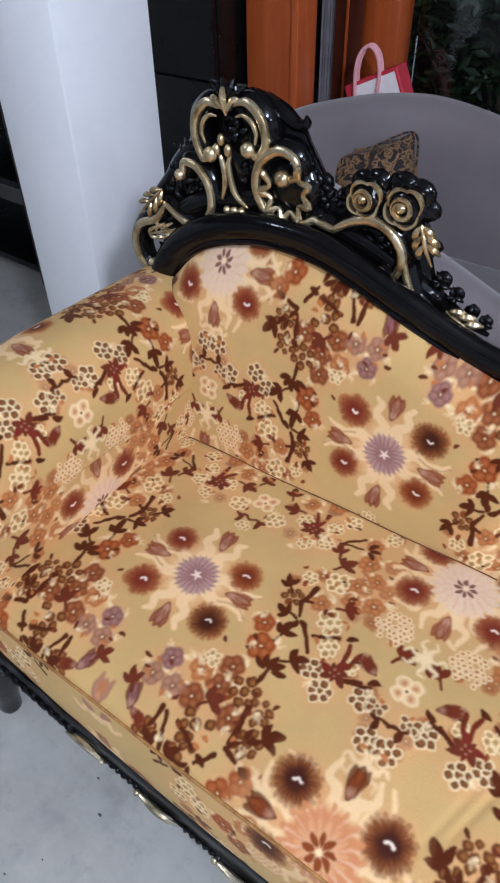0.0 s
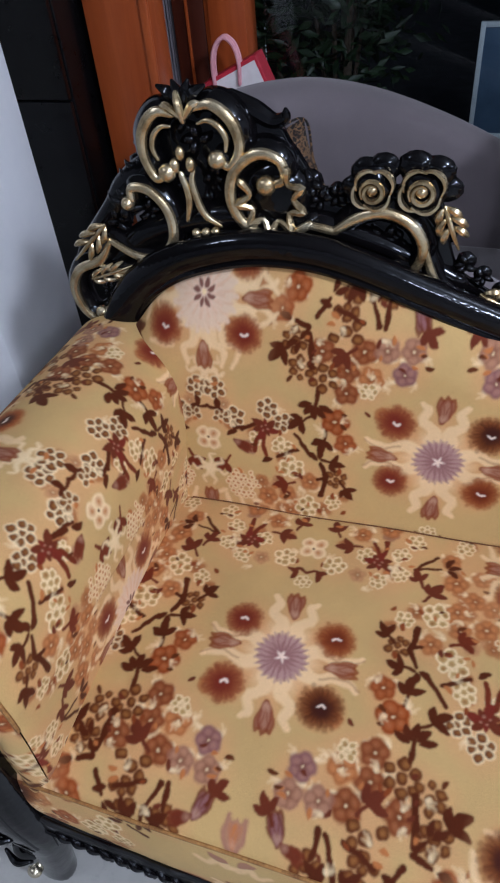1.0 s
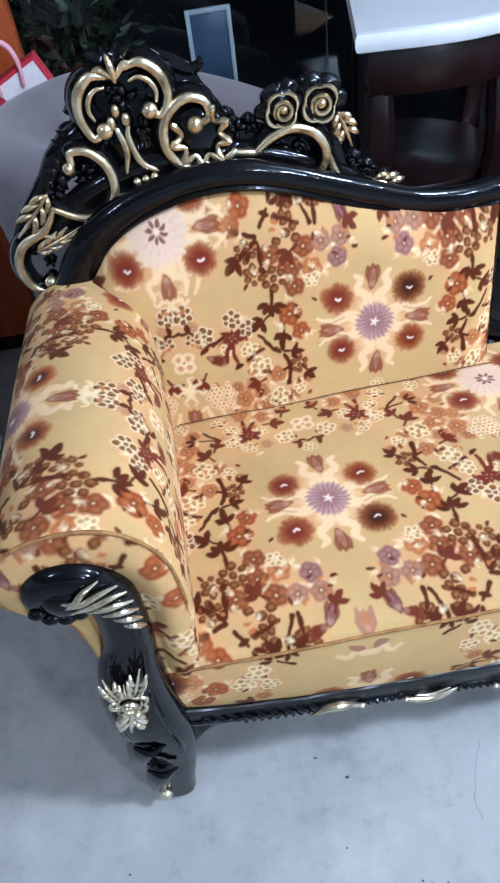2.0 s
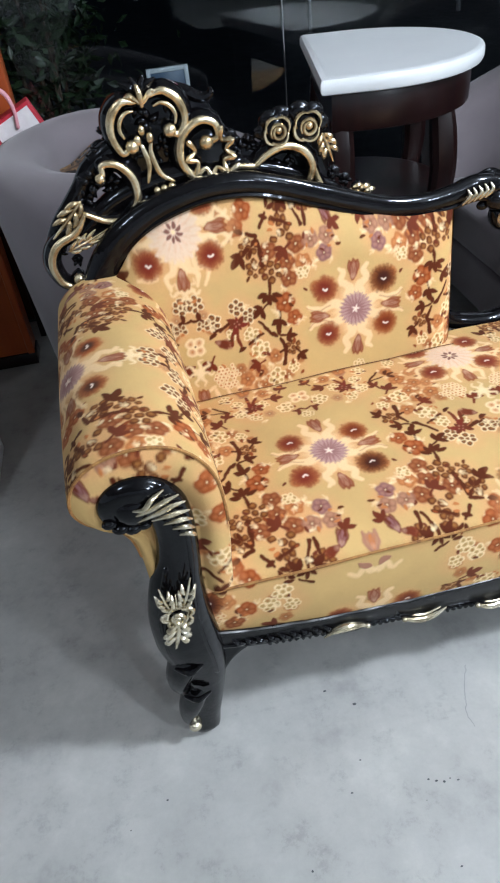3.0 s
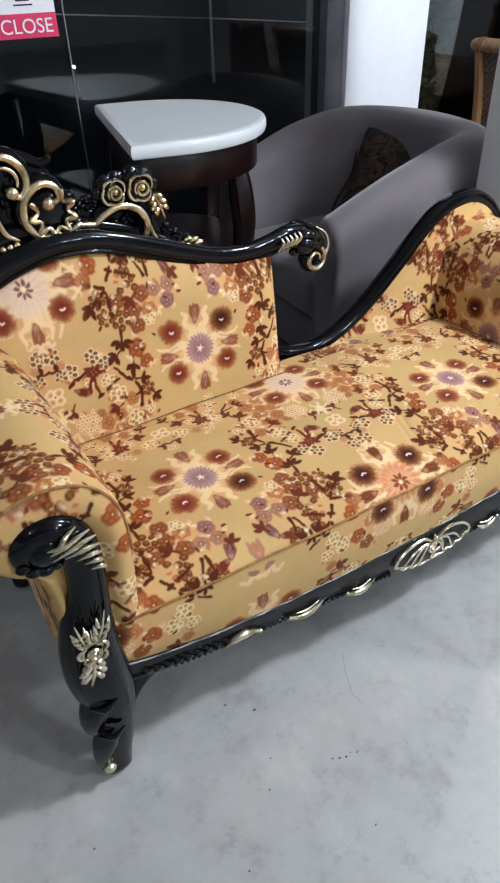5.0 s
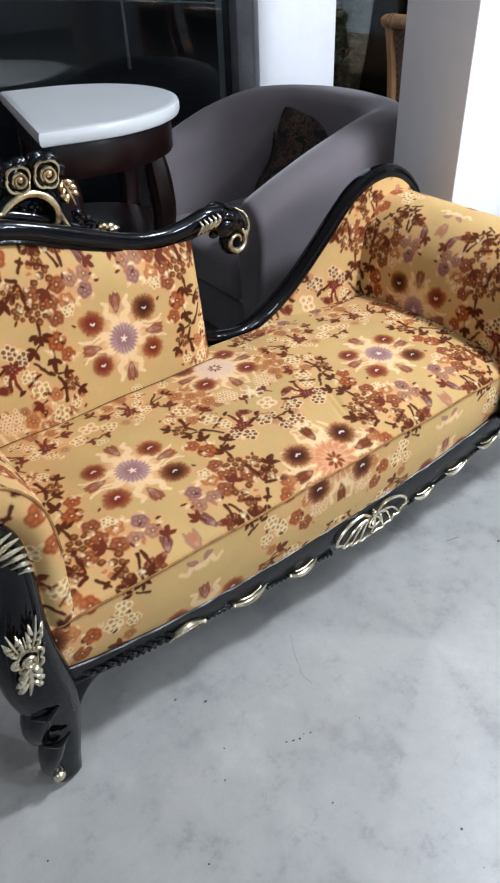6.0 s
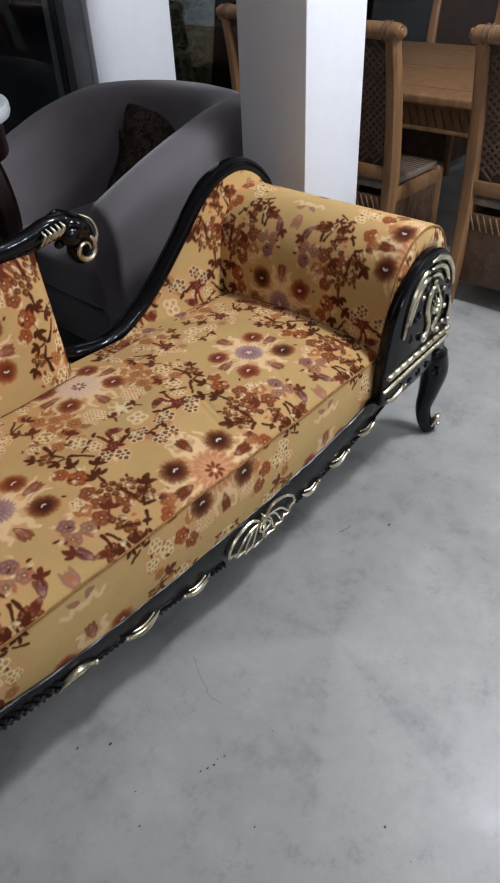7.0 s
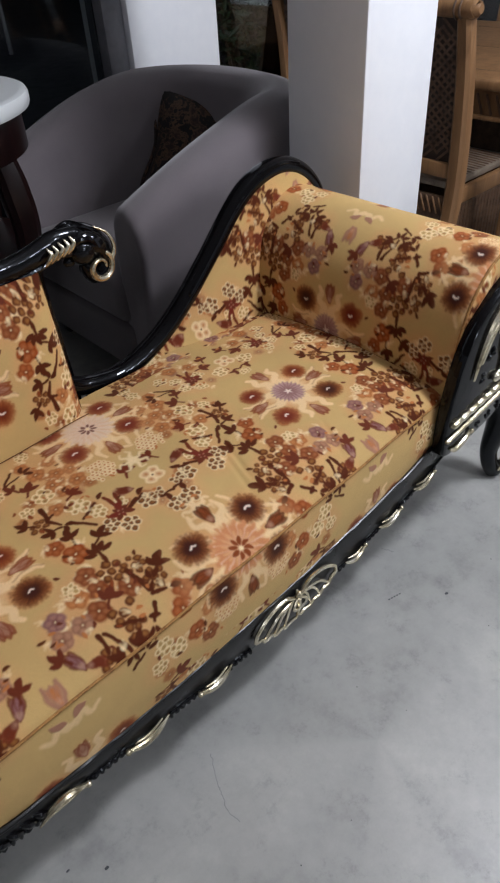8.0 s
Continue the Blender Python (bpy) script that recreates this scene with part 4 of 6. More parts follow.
    part("carved_lobe", ball((0.040, 0.634, 0.778), 0.012, (1.3, 0.8, 1.0), 2), LACQUER, volute)
    part("carved_fold", sweep([(0.036, 0.630, 0.812, 0.003), (0.058, 0.616, 0.822, 0.006), (0.086, 0.612, 0.818, 0.006), (0.104, 0.614, 0.796, 0.003)], sides=8), LACQUER, volute)
    part("gilded_tail", sweep([(0.112, 0.630, 0.834, 0.0015), (0.138, 0.622, 0.814, 0.0034), (0.147, 0.618, 0.782, 0.0045), (0.138, 0.618, 0.756, 0.0048)], sides=8), CHAMPAGNE, volute)
    part("gilded_spiral", sweep(spiral, sides=8, steps=3), CHAMPAGNE, volute)
    for k in range(5):
        a = -0.022 + 0.014 * k
        part("gilded_leaf", sweep([(a - 0.006, 0.606, 0.800 + 0.002 * k, 0.002), (a + 0.004, 0.604, 0.811 + 0.002 * k, 0.0048), (a + 0.011, 0.606, 0.819 + 0.002 * k, 0.0046), (a + 0.008, 0.614, 0.830 + 0.002 * k, 0.002)], sides=7), CHAMPAGNE, volute)
    for k in range(3):
        part("carved_ridge", sweep([(0.030 + 0.004 * k, 0.640 + 0.014 * k, 0.836 + 0.002 * k, 0.003), (0.070, 0.634 + 0.016 * k, 0.846, 0.006), (0.108, 0.634 + 0.016 * k, 0.826, 0.005), (0.132, 0.636 + 0.016 * k, 0.795, 0.003)], sides=8), LACQUER, volute)
    volute.matrix_basis = pose(0.006, 0.028, -0.008)

    # low back: rail that sweeps down and up, with its pad
    low = [(-0.070, 0.560, 0.9), (-0.045, 0.505, 1.0), (0.005, 0.472, 1.0), (0.080, 0.455, 1.0), (0.140, 0.458, 1.0), (0.205, 0.479, 1.0), (0.275, 0.516, 1.0), (0.345, 0.568, 1.0), (0.403, 0.620, 1.0), (0.456, 0.670, 1.0),
           (0.512, 0.726, 1.0), (0.570, 0.772, 1.05), (0.632, 0.798, 1.1), (0.700, 0.804, 1.1), (0.765, 0.786, 1.1), (0.822, 0.744, 1.05), (0.858, 0.690, 1.0), (0.872, 0.610, 0.9)]
    part("low_back_rail", sweep(rail_points(low, 0.660, 0.0225), sides=14, steps=8, flat=1.25), LACQUER, root, "glossy black rail sweeping up to the low end")
    part("rail_bead", sweep([(u, 0.640, z + 0.012, 0.007 * k) for u, z, k in low[7:15]], sides=8, steps=8), LACQUER, root)
    low_line = smooth_line([(u, z) for u, z, _ in low[2:17]], 8)

    def low_pad(s, t):
        x = 0.06 + 0.80 * s
        zt = np.interp(x, low_line[:, 0], low_line[:, 1]) - 0.006
        z = 0.43 + np.maximum(zt - 0.43, 0.0) * t
        return x, 0.575 + 0.07 * t + 0.012 * np.sin(7 * x), z

    cloth_sheet("low_back_pad", low_pad, 0.80, 0.34, root, lambda s, t: (0.80 * s + 0.10, -(low_pad(s, t)[2] - 0.50)), "gold floral velvet pad of the low back", step=0.003)
    part("low_back_board", prism([(float(x), float(z) - 0.01) for x, z in low_line[::6]] + [(0.85, 0.40), (0.03, 0.40)], 0.690, 0.705, 0.002), LACQUER, root)

    # right arm: a pad rolled outwards
    right, d_r = along([(0.548, 0.44), (0.551, 0.52), (0.566, 0.60), (0.600, 0.674), (0.656, 0.726), (0.725, 0.746), (0.792, 0.730), (0.838, 0.684), (0.858, 0.60), (0.864, 0.45), (0.864, 0.30)])

    def right_arm(s, t):
        q = s * d_r[-1]
        x, z = np.interp(q, d_r, right[:, 0]), np.interp(q, d_r, right[:, 1])
        rise = 0.008 * t
        shut = np.clip(t / 0.02, 0, 1) ** 0.5
        cx, cz = 0.72, 0.56
        k = 0.975 + 0.025 * shut
        return cx + (x - cx) * k, 0.006 + 0.64 * t, cz + (z - cz) * k + rise * (z > 0.5)

    cloth_sheet("right_arm_pad", right_arm, float(d_r[-1]), 0.64, root, lambda s, t: (0.64 * t - 0.354, 0.05 - s * d_r[-1]), "gold velvet pad of the outward rolled arm", step=0.003)

    def right_front(s, t):
        q = s * d_r[-1]
        x, z = np.interp(q, d_r, right[:, 0]), np.interp(q, d_r, right[:, 1])
        cx, cz = 0.72, 0.50
        k = 0.975 * (1 - 0.62 * t)
        return cx + (x - cx) * k, 0.006 - 0.010 * np.sin(np.pi * np.clip(t * 2.2, 0, 1)) + 0 * x, cz + 0.06 * (1 - t) * 0 + (z - cz) * k + 0.0015

    cloth_sheet("right_arm_front", right_front, float(d_r[-1]), 0.10, root, lambda s, t: (s * d_r[-1] * 0.8, 0.10 * t + 0.05), step=0.003, flip=True)
    join_line = [(float(x), 0.004, float(z), 0.003) for x, z in right[::6]]
    join_line = [(0.72 + (x - 0.72) * 0.978, y, 0.56 + (z - 0.56) * 0.978, r) for x, y, z, r in join_line]
    part("piping", sweep(join_line, sides=6, steps=2), cord, root)

    # right front panel: a carved console in black and gilt
    panel = [(0.508, 0.345), (0.512, 0.420), (0.534, 0.520), (0.560, 0.582), (0.602, 0.638), (0.660, 0.676), (0.725, 0.690), (0.790, 0.672), (0.838, 0.622), (0.862, 0.550), (0.870, 0.470), (0.868, 0.390), (0.860, 0.318), (0.750, 0.298), (0.620, 0.290), (0.520, 0.300)]
    outline = smooth_line(panel + [panel[0]], 5)[:-1]
    console = part("arm_panel", prism([(float(x), float(z)) for x, z in outline], -0.032, 0.004, 0.008), LACQUER, root, "black carved arm panel with gilded scrollwork")
    v = -0.036
    # leaf strands that fan from the top of the arch
    for pts in ([(0.585, 0.490, 0.5), (0.598, 0.545, 1.0), (0.628, 0.610, 1.2), (0.668, 0.646, 0.9), (0.690, 0.644, 0.5)],
                [(0.612, 0.520, 0.4), (0.632, 0.575, 0.9), (0.664, 0.618, 1.0), (0.694, 0.626, 0.5)],
                [(0.700, 0.668, 0.5), (0.742, 0.668, 1.1), (0.790, 0.648, 1.2), (0.828, 0.604, 0.9), (0.842, 0.556, 0.5)],
                [(0.705, 0.646, 0.4), (0.745, 0.644, 0.9), (0.784, 0.622, 1.0), (0.812, 0.580, 0.5)],
                [(0.712, 0.624, 0.4), (0.744, 0.618, 0.9), (0.770, 0.596, 0.6)]):
        part("gilded_strand", sweep([(x, v - 0.002, z, 0.0072 * k) for x, z, k in pts], sides=8, steps=5), CHAMPAGNE, console)
    # an upright looping scroll with its knob
    gold_on(console, "gilded_scroll", [(0.765, 0.560, 0.6), (0.742, 0.585, 0.9), (0.716, 0.570, 1.1), (0.708, 0.525, 1.2), (0.724, 0.480, 1.1), (0.716, 0.450, 0.9), (0.694, 0.446, 0.8)], v, 0.0064, 0, 0.013, metal=CHAMPAGNE)
    gold_on(console, "gilded_scroll", [(0.770, 0.552, 0.6), (0.782, 0.520, 1.0), (0.772, 0.478, 1.1), (0.750, 0.452, 0.9), (0.772, 0.440, 0.7)], v, 0.0056, 0, 0.009, metal=CHAMPAGNE)
    gold_on(console, "gilded_scroll", [(0.840, 0.520, 0.5), (0.848, 0.480, 1.0), (0.838, 0.445, 0.7)], v, 0.0056, 0, 0.008, metal=CHAMPAGNE)
    part("gilded_leaf", broad_leaf(0.744, 0.500, 0.748, 0.556, 0.016, v - 0.002), CHAMPAGNE, console)
    for x, z, r in ((0.735, 0.600, 0.008), (0.792, 0.560, 0.007), (0.808, 0.500, 0.008), (0.676, 0.575, 0.007), (0.810, 0.450, 0.007)):
        part("carved_bead", ball((x, v, z), r, (1.2, 0.8, 1.0)), CHAMPAGNE, console)
    carved_filler(console, [(0.66, 0.52, 0.020), (0.64, 0.465, 0.016), (0.80, 0.475, 0.015), (0.69, 0.60, 0.016), (0.80, 0.535, 0.014)], v + 0.002, 12)
    # bead-and-reel row and the long moulding under it
    for k in range(10):
        u = 0.520 + (0.864 - 0.520) * (k + 0.5) / 10
        z = 0.394 + 0.016 * (u - 0.52) / 0.34
        part("bead", sweep([(u - 0.0145, v + 0.001, z - 0.0007, 0.0056), (u - 0.009, v - 0.002, z - 0.0004, 0.0082), (u + 0.009, v - 0.002, z + 0.0004, 0.0082), (u + 0.0145, v + 0.001, z + 0.0007, 0.0056)], sides=8, steps=3), CHAMPAGNE, console)
    part("gilded_bar", sweep([(0.512, v + 0.001, 0.354, 0.0064), (0.69, v + 0.001, 0.366, 0.0070), (0.864, v + 0.001, 0.378, 0.0060)], sides=8), CHAMPAGNE, console, "long silvered moulding")
    gold_on(console, "gilded_scroll", [(0.535, 0.318, 0.6), (0.558, 0.306, 1), (0.598, 0.312, 1), (0.620, 0.326, 0.6)], v, 0.0065, 0, 0.007, metal=CHAMPAGNE)
    carved_filler(console, [(0.66, 0.318, 0.014), (0.71, 0.322, 0.014), (0.76, 0.326, 0.014), (0.82, 0.335, 0.016)], v + 0.002, 14)

    # left arm: a roll over an upright side
    left, d_l = along([(-0.752, 0.27), (-0.745, 0.44), (-0.738, 0.56), (-0.738, 0.640), (-0.750, 0.712), (-0.790, 0.768), (-0.850, 0.790), (-0.915, 0.782), (-0.962, 0.748), (-0.978, 0.700), (-0.960, 0.662), (-0.925, 0.642), (-0.898, 0.60), (-0.890, 0.50), (-0.890, 0.27)])

    def left_arm(s, t):
        q = s * d_l[-1]
        x, z = np.interp(q, d_l, left[:, 0]), np.interp(q, d_l, left[:, 1])
        shut = np.clip(t / 0.03, 0, 1) ** 0.5
        k = 0.97 + 0.03 * shut
        cx, cz = -0.855, 0.66
        belly = 1 + 0.035 * np.sin(np.pi * t) * (z > 0.6)
        k = k + (0.010 * np.sin(s * 71) + 0.006 * np.sin(s * 127 + 1)) * np.exp(-t / 0.10) * shut * (z > 0.62)
        return cx + (x - cx) * k * belly, 0.022 + 0.64 * t, cz + (z - cz) * k - 0.012 * t * (z > 0.6)

    cloth_sheet("left_arm_pad", left_arm, float(d_l[-1]), 0.66, root, lambda s, t: (0.66 * t + 0.110, 2 * CELL_V + 0.447 - s * d_l[-1]), "gold velvet pad of the rolled arm", flip=True)

    def left_front(s, t):
        x, y, z = left_arm(s, np.zeros_like(s))
        cx, cz = -0.845, 0.60
        k = 1 - 0.93 * t
        return cx + (x - cx) * k, 0.020 - 0.010 * np.sin(np.pi * np.clip(t * 2, 0, 1)) + 0 * x, cz + (z - cz) * k

    cloth_sheet("left_arm_front", left_front, float(d_l[-1]), 0.12, root, lambda s, t: (left_front(s, t)[0] + 1.0, left_front(s, t)[2]), step=0.003)
    join_line = []
    for s in np.linspace(0.27, 0.76, 26):
        x, y, z = left_arm(np.array(s), np.array(0.0))
        join_line.append((float(x), float(y) - 0.002, float(z), 0.003))
    part("piping", sweep(join_line, sides=6, steps=2), cord, root)

    # left front post with its volute, knee and foot
    post = [(-0.884, 0.664, 0.012), (-0.906, 0.668, 0.020), (-0.910, 0.694, 0.028), (-0.888, 0.710, 0.034), (-0.857, 0.704, 0.037), (-0.834, 0.670, 0.035), (-0.828, 0.615, 0.034), (-0.833, 0.550, 0.037), (-0.846, 0.490, 0.047),
            (-0.853, 0.420, 0.056), (-0.851, 0.350, 0.060), (-0.843, 0.292, 0.057), (-0.838, 0.240, 0.050), (-0.840, 0.185, 0.043), (-0.847, 0.125, 0.039), (-0.855, 0.072, 0.036), (-0.860, 0.024, 0.034)]
    leg = part("front_post", sweep([(u, 0.014, z, r) for u, z, r in post], sides=18, steps=7, flat=0.72, squarish=0.4), LACQUER, root, "black carved front post ending in a scroll foot")
    part("post_ridge", sweep([(u + 0.50 * r, 0.014 - 0.60 * r, z, 0.005) for u, z, r in post[5:13]], sides=8), LACQUER, leg)
    part("post_ridge", sweep([(u - 0.62 * r, 0.014 - 0.52 * r, z, 0.006) for u, z, r in post[7:12]], sides=8), LACQUER, leg)
    part("scroll_eye", ball((-0.880, 0.010, 0.690), 0.038, (1.0, 0.74, 0.95), 3), LACQUER, leg)
    for u, z, r in ((-0.922, 0.672, 0.011), (-0.908, 0.658, 0.012), (-0.890, 0.652, 0.012), (-0.872, 0.654, 0.010)):
        part("carved_bead", ball((u, 0.000, z), r, (1.2, 0.9, 0.8)), LACQUER, leg)
    # slim wavy leaves laid over the shoulder of the post
    for strand in (((-0.884, 0.700), (-0.866, 0.704), (-0.852, 0.716), (-0.832, 0.722)), ((-0.886, 0.688), (-0.858, 0.700), (-0.836, 0.706), (-0.812, 0.706)), ((-0.880, 0.676), (-0.848, 0.690), (-0.826, 0.694), (-0.804, 0.690)),
                   ((-0.858, 0.672), (-0.836, 0.680), (-0.818, 0.678), (-0.800, 0.670)), ((-0.842, 0.658), (-0.824, 0.666), (-0.810, 0.662), (-0.798, 0.650)), ((-0.830, 0.644), (-0.816, 0.650), (-0.806, 0.644), (-0.797, 0.630)), ((-0.822, 0.628), (-0.810, 0.634), (-0.802, 0.626), (-0.796, 0.612))):
        part("gilded_leaf", sweep([(u, (-0.014, -0.021, -0.017, -0.008)[k], z, (0.0018, 0.0040, 0.0042, 0.0016)[k]) for k, (u, z) in enumerate(strand)], sides=8, steps=5), CHAMPAGNE, leg)
    vz, rz = -0.029, 0.452
    rose(leg, -0.856, vz, rz, 0.021, CHAMPAGNE)
    for k in range(5):
        a = 1.2566 * k + 0.4
        cu, cz = -0.856 + 0.017 * math.cos(a), rz + 0.017 * math.sin(a)
        part("rose_petal", sweep([(cu + 0.011 * math.cos(a + b), vz - 0.003, cz + 0.011 * math.sin(a + b), 0.0034 * (1.15 - 0.5 * abs(b) / 1.6)) for b in (-1.6, -0.8, 0.0, 0.8, 1.6)], sides=7, steps=4), CHAMPAGNE, leg)
    for u0, z0, u1, z1, w in ((-0.867, rz + 0.024, -0.876, rz + 0.078, 0.011), (-0.844, rz + 0.024, -0.822, rz + 0.088, 0.011), (-0.855, rz + 0.026, -0.852, rz + 0.056, 0.007)):
        part("gilded_leaf", broad_leaf(u0, z0, u1, z1, 1.25 * w, vz - 0.002), CHAMPAGNE, leg)
    part("gilded_leaf", broad_leaf(-0.858, rz - 0.018, -0.874, rz - 0.088, 0.023, vz - 0.002), CHAMPAGNE, leg)
    part("toe", ball((-0.880, -0.014, 0.062), 0.0135, (1.0, 0.8, 0.85), 3), CHAMPAGNE, leg, "silvered ball toe")
    # two scrolled toes, one over the other, each ending in a curl
    for pts in ([(-0.862, 0.300, 0.030), (-0.876, 0.256, 0.031), (-0.884, 0.222, 0.026), (-0.882, 0.194, 0.018), (-0.868, 0.184, 0.011)],
                [(-0.860, 0.176, 0.028), (-0.874, 0.134, 0.027), (-0.884, 0.098, 0.021), (-0.884, 0.070, 0.015), (-0.874, 0.056, 0.010)]):
        part("carved_scroll", sweep([(u, 0.000, z, r) for u, z, r in pts], sides=14, steps=6, flat=0.9), LACQUER, leg)
    for z, u in ((0.286, -0.862), (0.190, -0.860)):
        part("carved_fold", sweep([(u - 0.024, -0.022, z + 0.004, 0.003), (u, -0.032, z - 0.004, 0.006), (u + 0.026, -0.026, z + 0.002, 0.003)], sides=8), LACQUER, leg)

    # right front leg and the two rear legs
    def cabriole(name, u, v, sg, vs, label=""):
        pts = [(u, v, 0.30, 0.050), (u + sg * 0.012, v + vs * 0.010, 0.24, 0.046), (u + sg * 0.006, v + vs * 0.006, 0.17, 0.036), (u - sg * 0.006, v, 0.10, 0.027), (u - sg * 0.004, v + vs * 0.008, 0.05, 0.025), (u + sg * 0.012, v + vs * 0.018, 0.018, 0.028)]
        return part(name, sweep(pts, sides=14, steps=6, flat=0.95), LACQUER, root, label)

    fr = cabriole("front_leg", 0.866, 0.005, 1, -1, "black cabriole leg with a gilded scroll foot")
    part("gilded_scroll", sweep([(0.862, -0.034, 0.035, 0.004), (0.878, -0.040, 0.062, 0.006), (0.902, -0.034, 0.060, 0.006), (0.906, -0.036, 0.036, 0.005), (0.888, -0.042, 0.032, 0.006)], sides=8), CHAMPAGNE, fr)
    part("gilded_ball", ball((0.894, -0.030, 0.046), 0.017, (1, 0.8, 1)), CHAMPAGNE, fr)
    carved_filler(fr, [(0.888, 0.235, 0.022), (0.85, 0.262, 0.024)], -0.036, 8)
    cabriole("rear_leg", -0.870, 0.640, -1, 1)
    cabriole("rear_leg", 0.870, 0.640, 1, 1)

    # apron with its gilded shell and curls
    us = np.linspace(-0.80, 0.60, 57)
    curls = ((-0.545, 0.046, 1), (-0.375, 0.046, -1), (-0.215, 0.042, -1), (0.215, 0.036, 1), (0.345, 0.044, 1), (0.480, 0.044, 1))

    def foot_line(u):
        z = float(apron_top(u)) - 0.041 - 0.050 * math.exp(-(((u - 0.02) / (0.33 if u < 0.02 else 0.75)) ** 2)) - 0.018 * math.exp(-(((u - 0.02) / 0.09) ** 4))
        return z - sum(0.009 * math.exp(-(((u - c) / (w * 0.8)) ** 4)) for c, w, _ in curls)

    us = np.linspace(-0.80, 0.60, 141)
    board = [(float(u), float(apron_top(u))) for u in us[::3]] + [(float(us[-1]), float(apron_top(us[-1])))] + [(float(u), foot_line(u)) for u in us[::-1]]
    apron = part("apron", prism(board, 0.000, 0.050, 0.003), BLACK_PAINT, root, "black scalloped apron with gilded curls")
    wobble = random.Random(17)
    part("apron_moulding", sweep([(float(u), 0.004 + wobble.uniform(-0.0012, 0.0012), float(apron_top(u)) + wobble.uniform(-0.0014, 0.0010), 0.0046 * wobble.uniform(0.82, 1.12)) for u in us[::3]], sides=8, steps=4), BLACK_PAINT, apron)
    part("apron_bead", sweep([(float(u), 0.001, foot_line(u) + 0.006, 0.0055) for u in us[::2] if abs(u - 0.02) > 0.12 and u < 0.02], sides=7, steps=2), LACQUER, apron)
    part("apron_bead", sweep([(float(u), 0.001, foot_line(u) + 0.006, 0.0055) for u in us[::2] if u > 0.14], sides=7, steps=2), LACQUER, apron)
    bend = [(-0.690 + 0.112 * math.cos(math.radians(a)), 0.166 + 0.112 * math.sin(math.radians(a))) for a in range(90, 181, 9)]
    part("corner_bracket", prism([(-0.840, 0.304), (-0.740, 0.300), (-0.640, 0.290), (-0.640, 0.282)] + bend + [(-0.845, 0.160)], 0.000, 0.042, 0.006), LACQUER, apron)
    v = -0.004
    shell = part("gilded_shell", joined(ball((0.02, v - 0.006, 0.243), 0.009), ball((0.02, v - 0.006, 0.226), 0.0065), sweep([(0.02, v - 0.002, 0.250, 0.004), (0.021, v - 0.006, 0.215, 0.0055), (0.019, v - 0.002, 0.172, 0.0035)], sides=7)), CHAMPAGNE, apron, "gilded openwork shell")
    for sg in (-1, 1):
        wing = [(0.010, 0.236), (0.040, 0.256), (0.085, 0.250), (0.118, 0.226), (0.126, 0.204)]
        part("rib", sweep([(0.02 + sg * a, v - 0.003, z, 0.0045) for a, z in wing], sides=7), CHAMPAGNE, shell)
        hem = [(0.126, 0.203), (0.108, 0.196), (0.100, 0.183), (0.080, 0.184), (0.070, 0.173), (0.050, 0.176), (0.040, 0.168), (0.020, 0.171), (0.006, 0.168)]
        part("rib", sweep([(0.02 + sg * a, v - 0.003, z, 0.0040) for a, z in hem], sides=7, steps=4), CHAMPAGNE, shell)
        for a, z in ((0.102, 0.186), (0.072, 0.176), (0.042, 0.171)):
            part("rib", sweep([(0.02 + sg * 0.010, v - 0.002, 0.234, 0.0022), (0.02 + sg * (a * 0.62), v - 0.005, 0.226 - 0.10 * (0.10 - a), 0.0034), (0.02 + sg * a, v - 0.002, z, 0.0030)], sides=7), CHAMPAGNE, shell)
        part("rib", sweep([(0.02 + sg * 0.004, v - 0.006, 0.232, 0.003), (0.02 + sg * 0.020, v - 0.010, 0.214, 0.0036), (0.02 + sg * 0.004, v - 0.008, 0.198, 0.003)], sides=7), CHAMPAGNE, shell)
    for u, w, sg in curls:
        z = foot_line(u) + 0.007
        up = 1 if u < -0.5 else -1
        pts = [(u + sg * w * q, v - 0.004, z + 0.012 + up * 0.012 * (1 - 1.5 * q * q), r) for q, r in ((-1.0, 0.0016), (-0.75, 0.0040), (-0.35, 0.0068), (0.1, 0.0076), (0.5, 0.0062), (0.8, 0.0044), (1.0, 0.0030))]
        curl = part("gilded_curl", sweep(pts, sides=9, steps=5), CHAMPAGNE, apron)
        part("knob", ball((u + sg * w * 0.98, v - 0.005, z + 0.012 - up * 0.004), 0.0062), CHAMPAGNE, curl)
        part("curl_vein", sweep([(u - sg * w * 0.7, v - 0.003, z + 0.016 - up * 0.006, 0.0016), (u, v - 0.005, z + 0.014 - up * 0.002, 0.0028), (u + sg * w * 0.6, v - 0.004, z + 0.015 - up * 0.006, 0.0018)], sides=6), CHAMPAGNE, curl)
    rng = random.Random(3)
    for u in np.linspace(-0.70, 0.53, 92):
        if abs(u - 0.02) > 0.135 and all(abs(u - c) > w * 0.9 for c, w, _ in curls):
            tilt = rng.uniform(0.7, 1.3)
            part("carved_bead", ball((float(u), -0.001, foot_line(u) + 0.005), 0.0066, (0.9 * tilt, 0.9, 1.1 / tilt), 2, 0.2), LACQUER, apron)
    for u in np.linspace(-0.76, -0.58, 9):
        part("carved_fold", sweep([(float(u) - 0.010, 0.000, float(apron_top(u)) - 0.016, 0.003), (float(u), -0.004, float(apron_top(u)) - 0.024, 0.006), (float(u) + 0.012, 0.000, foot_line(u) + 0.006, 0.004)], sides=7, steps=4), LACQUER, apron)

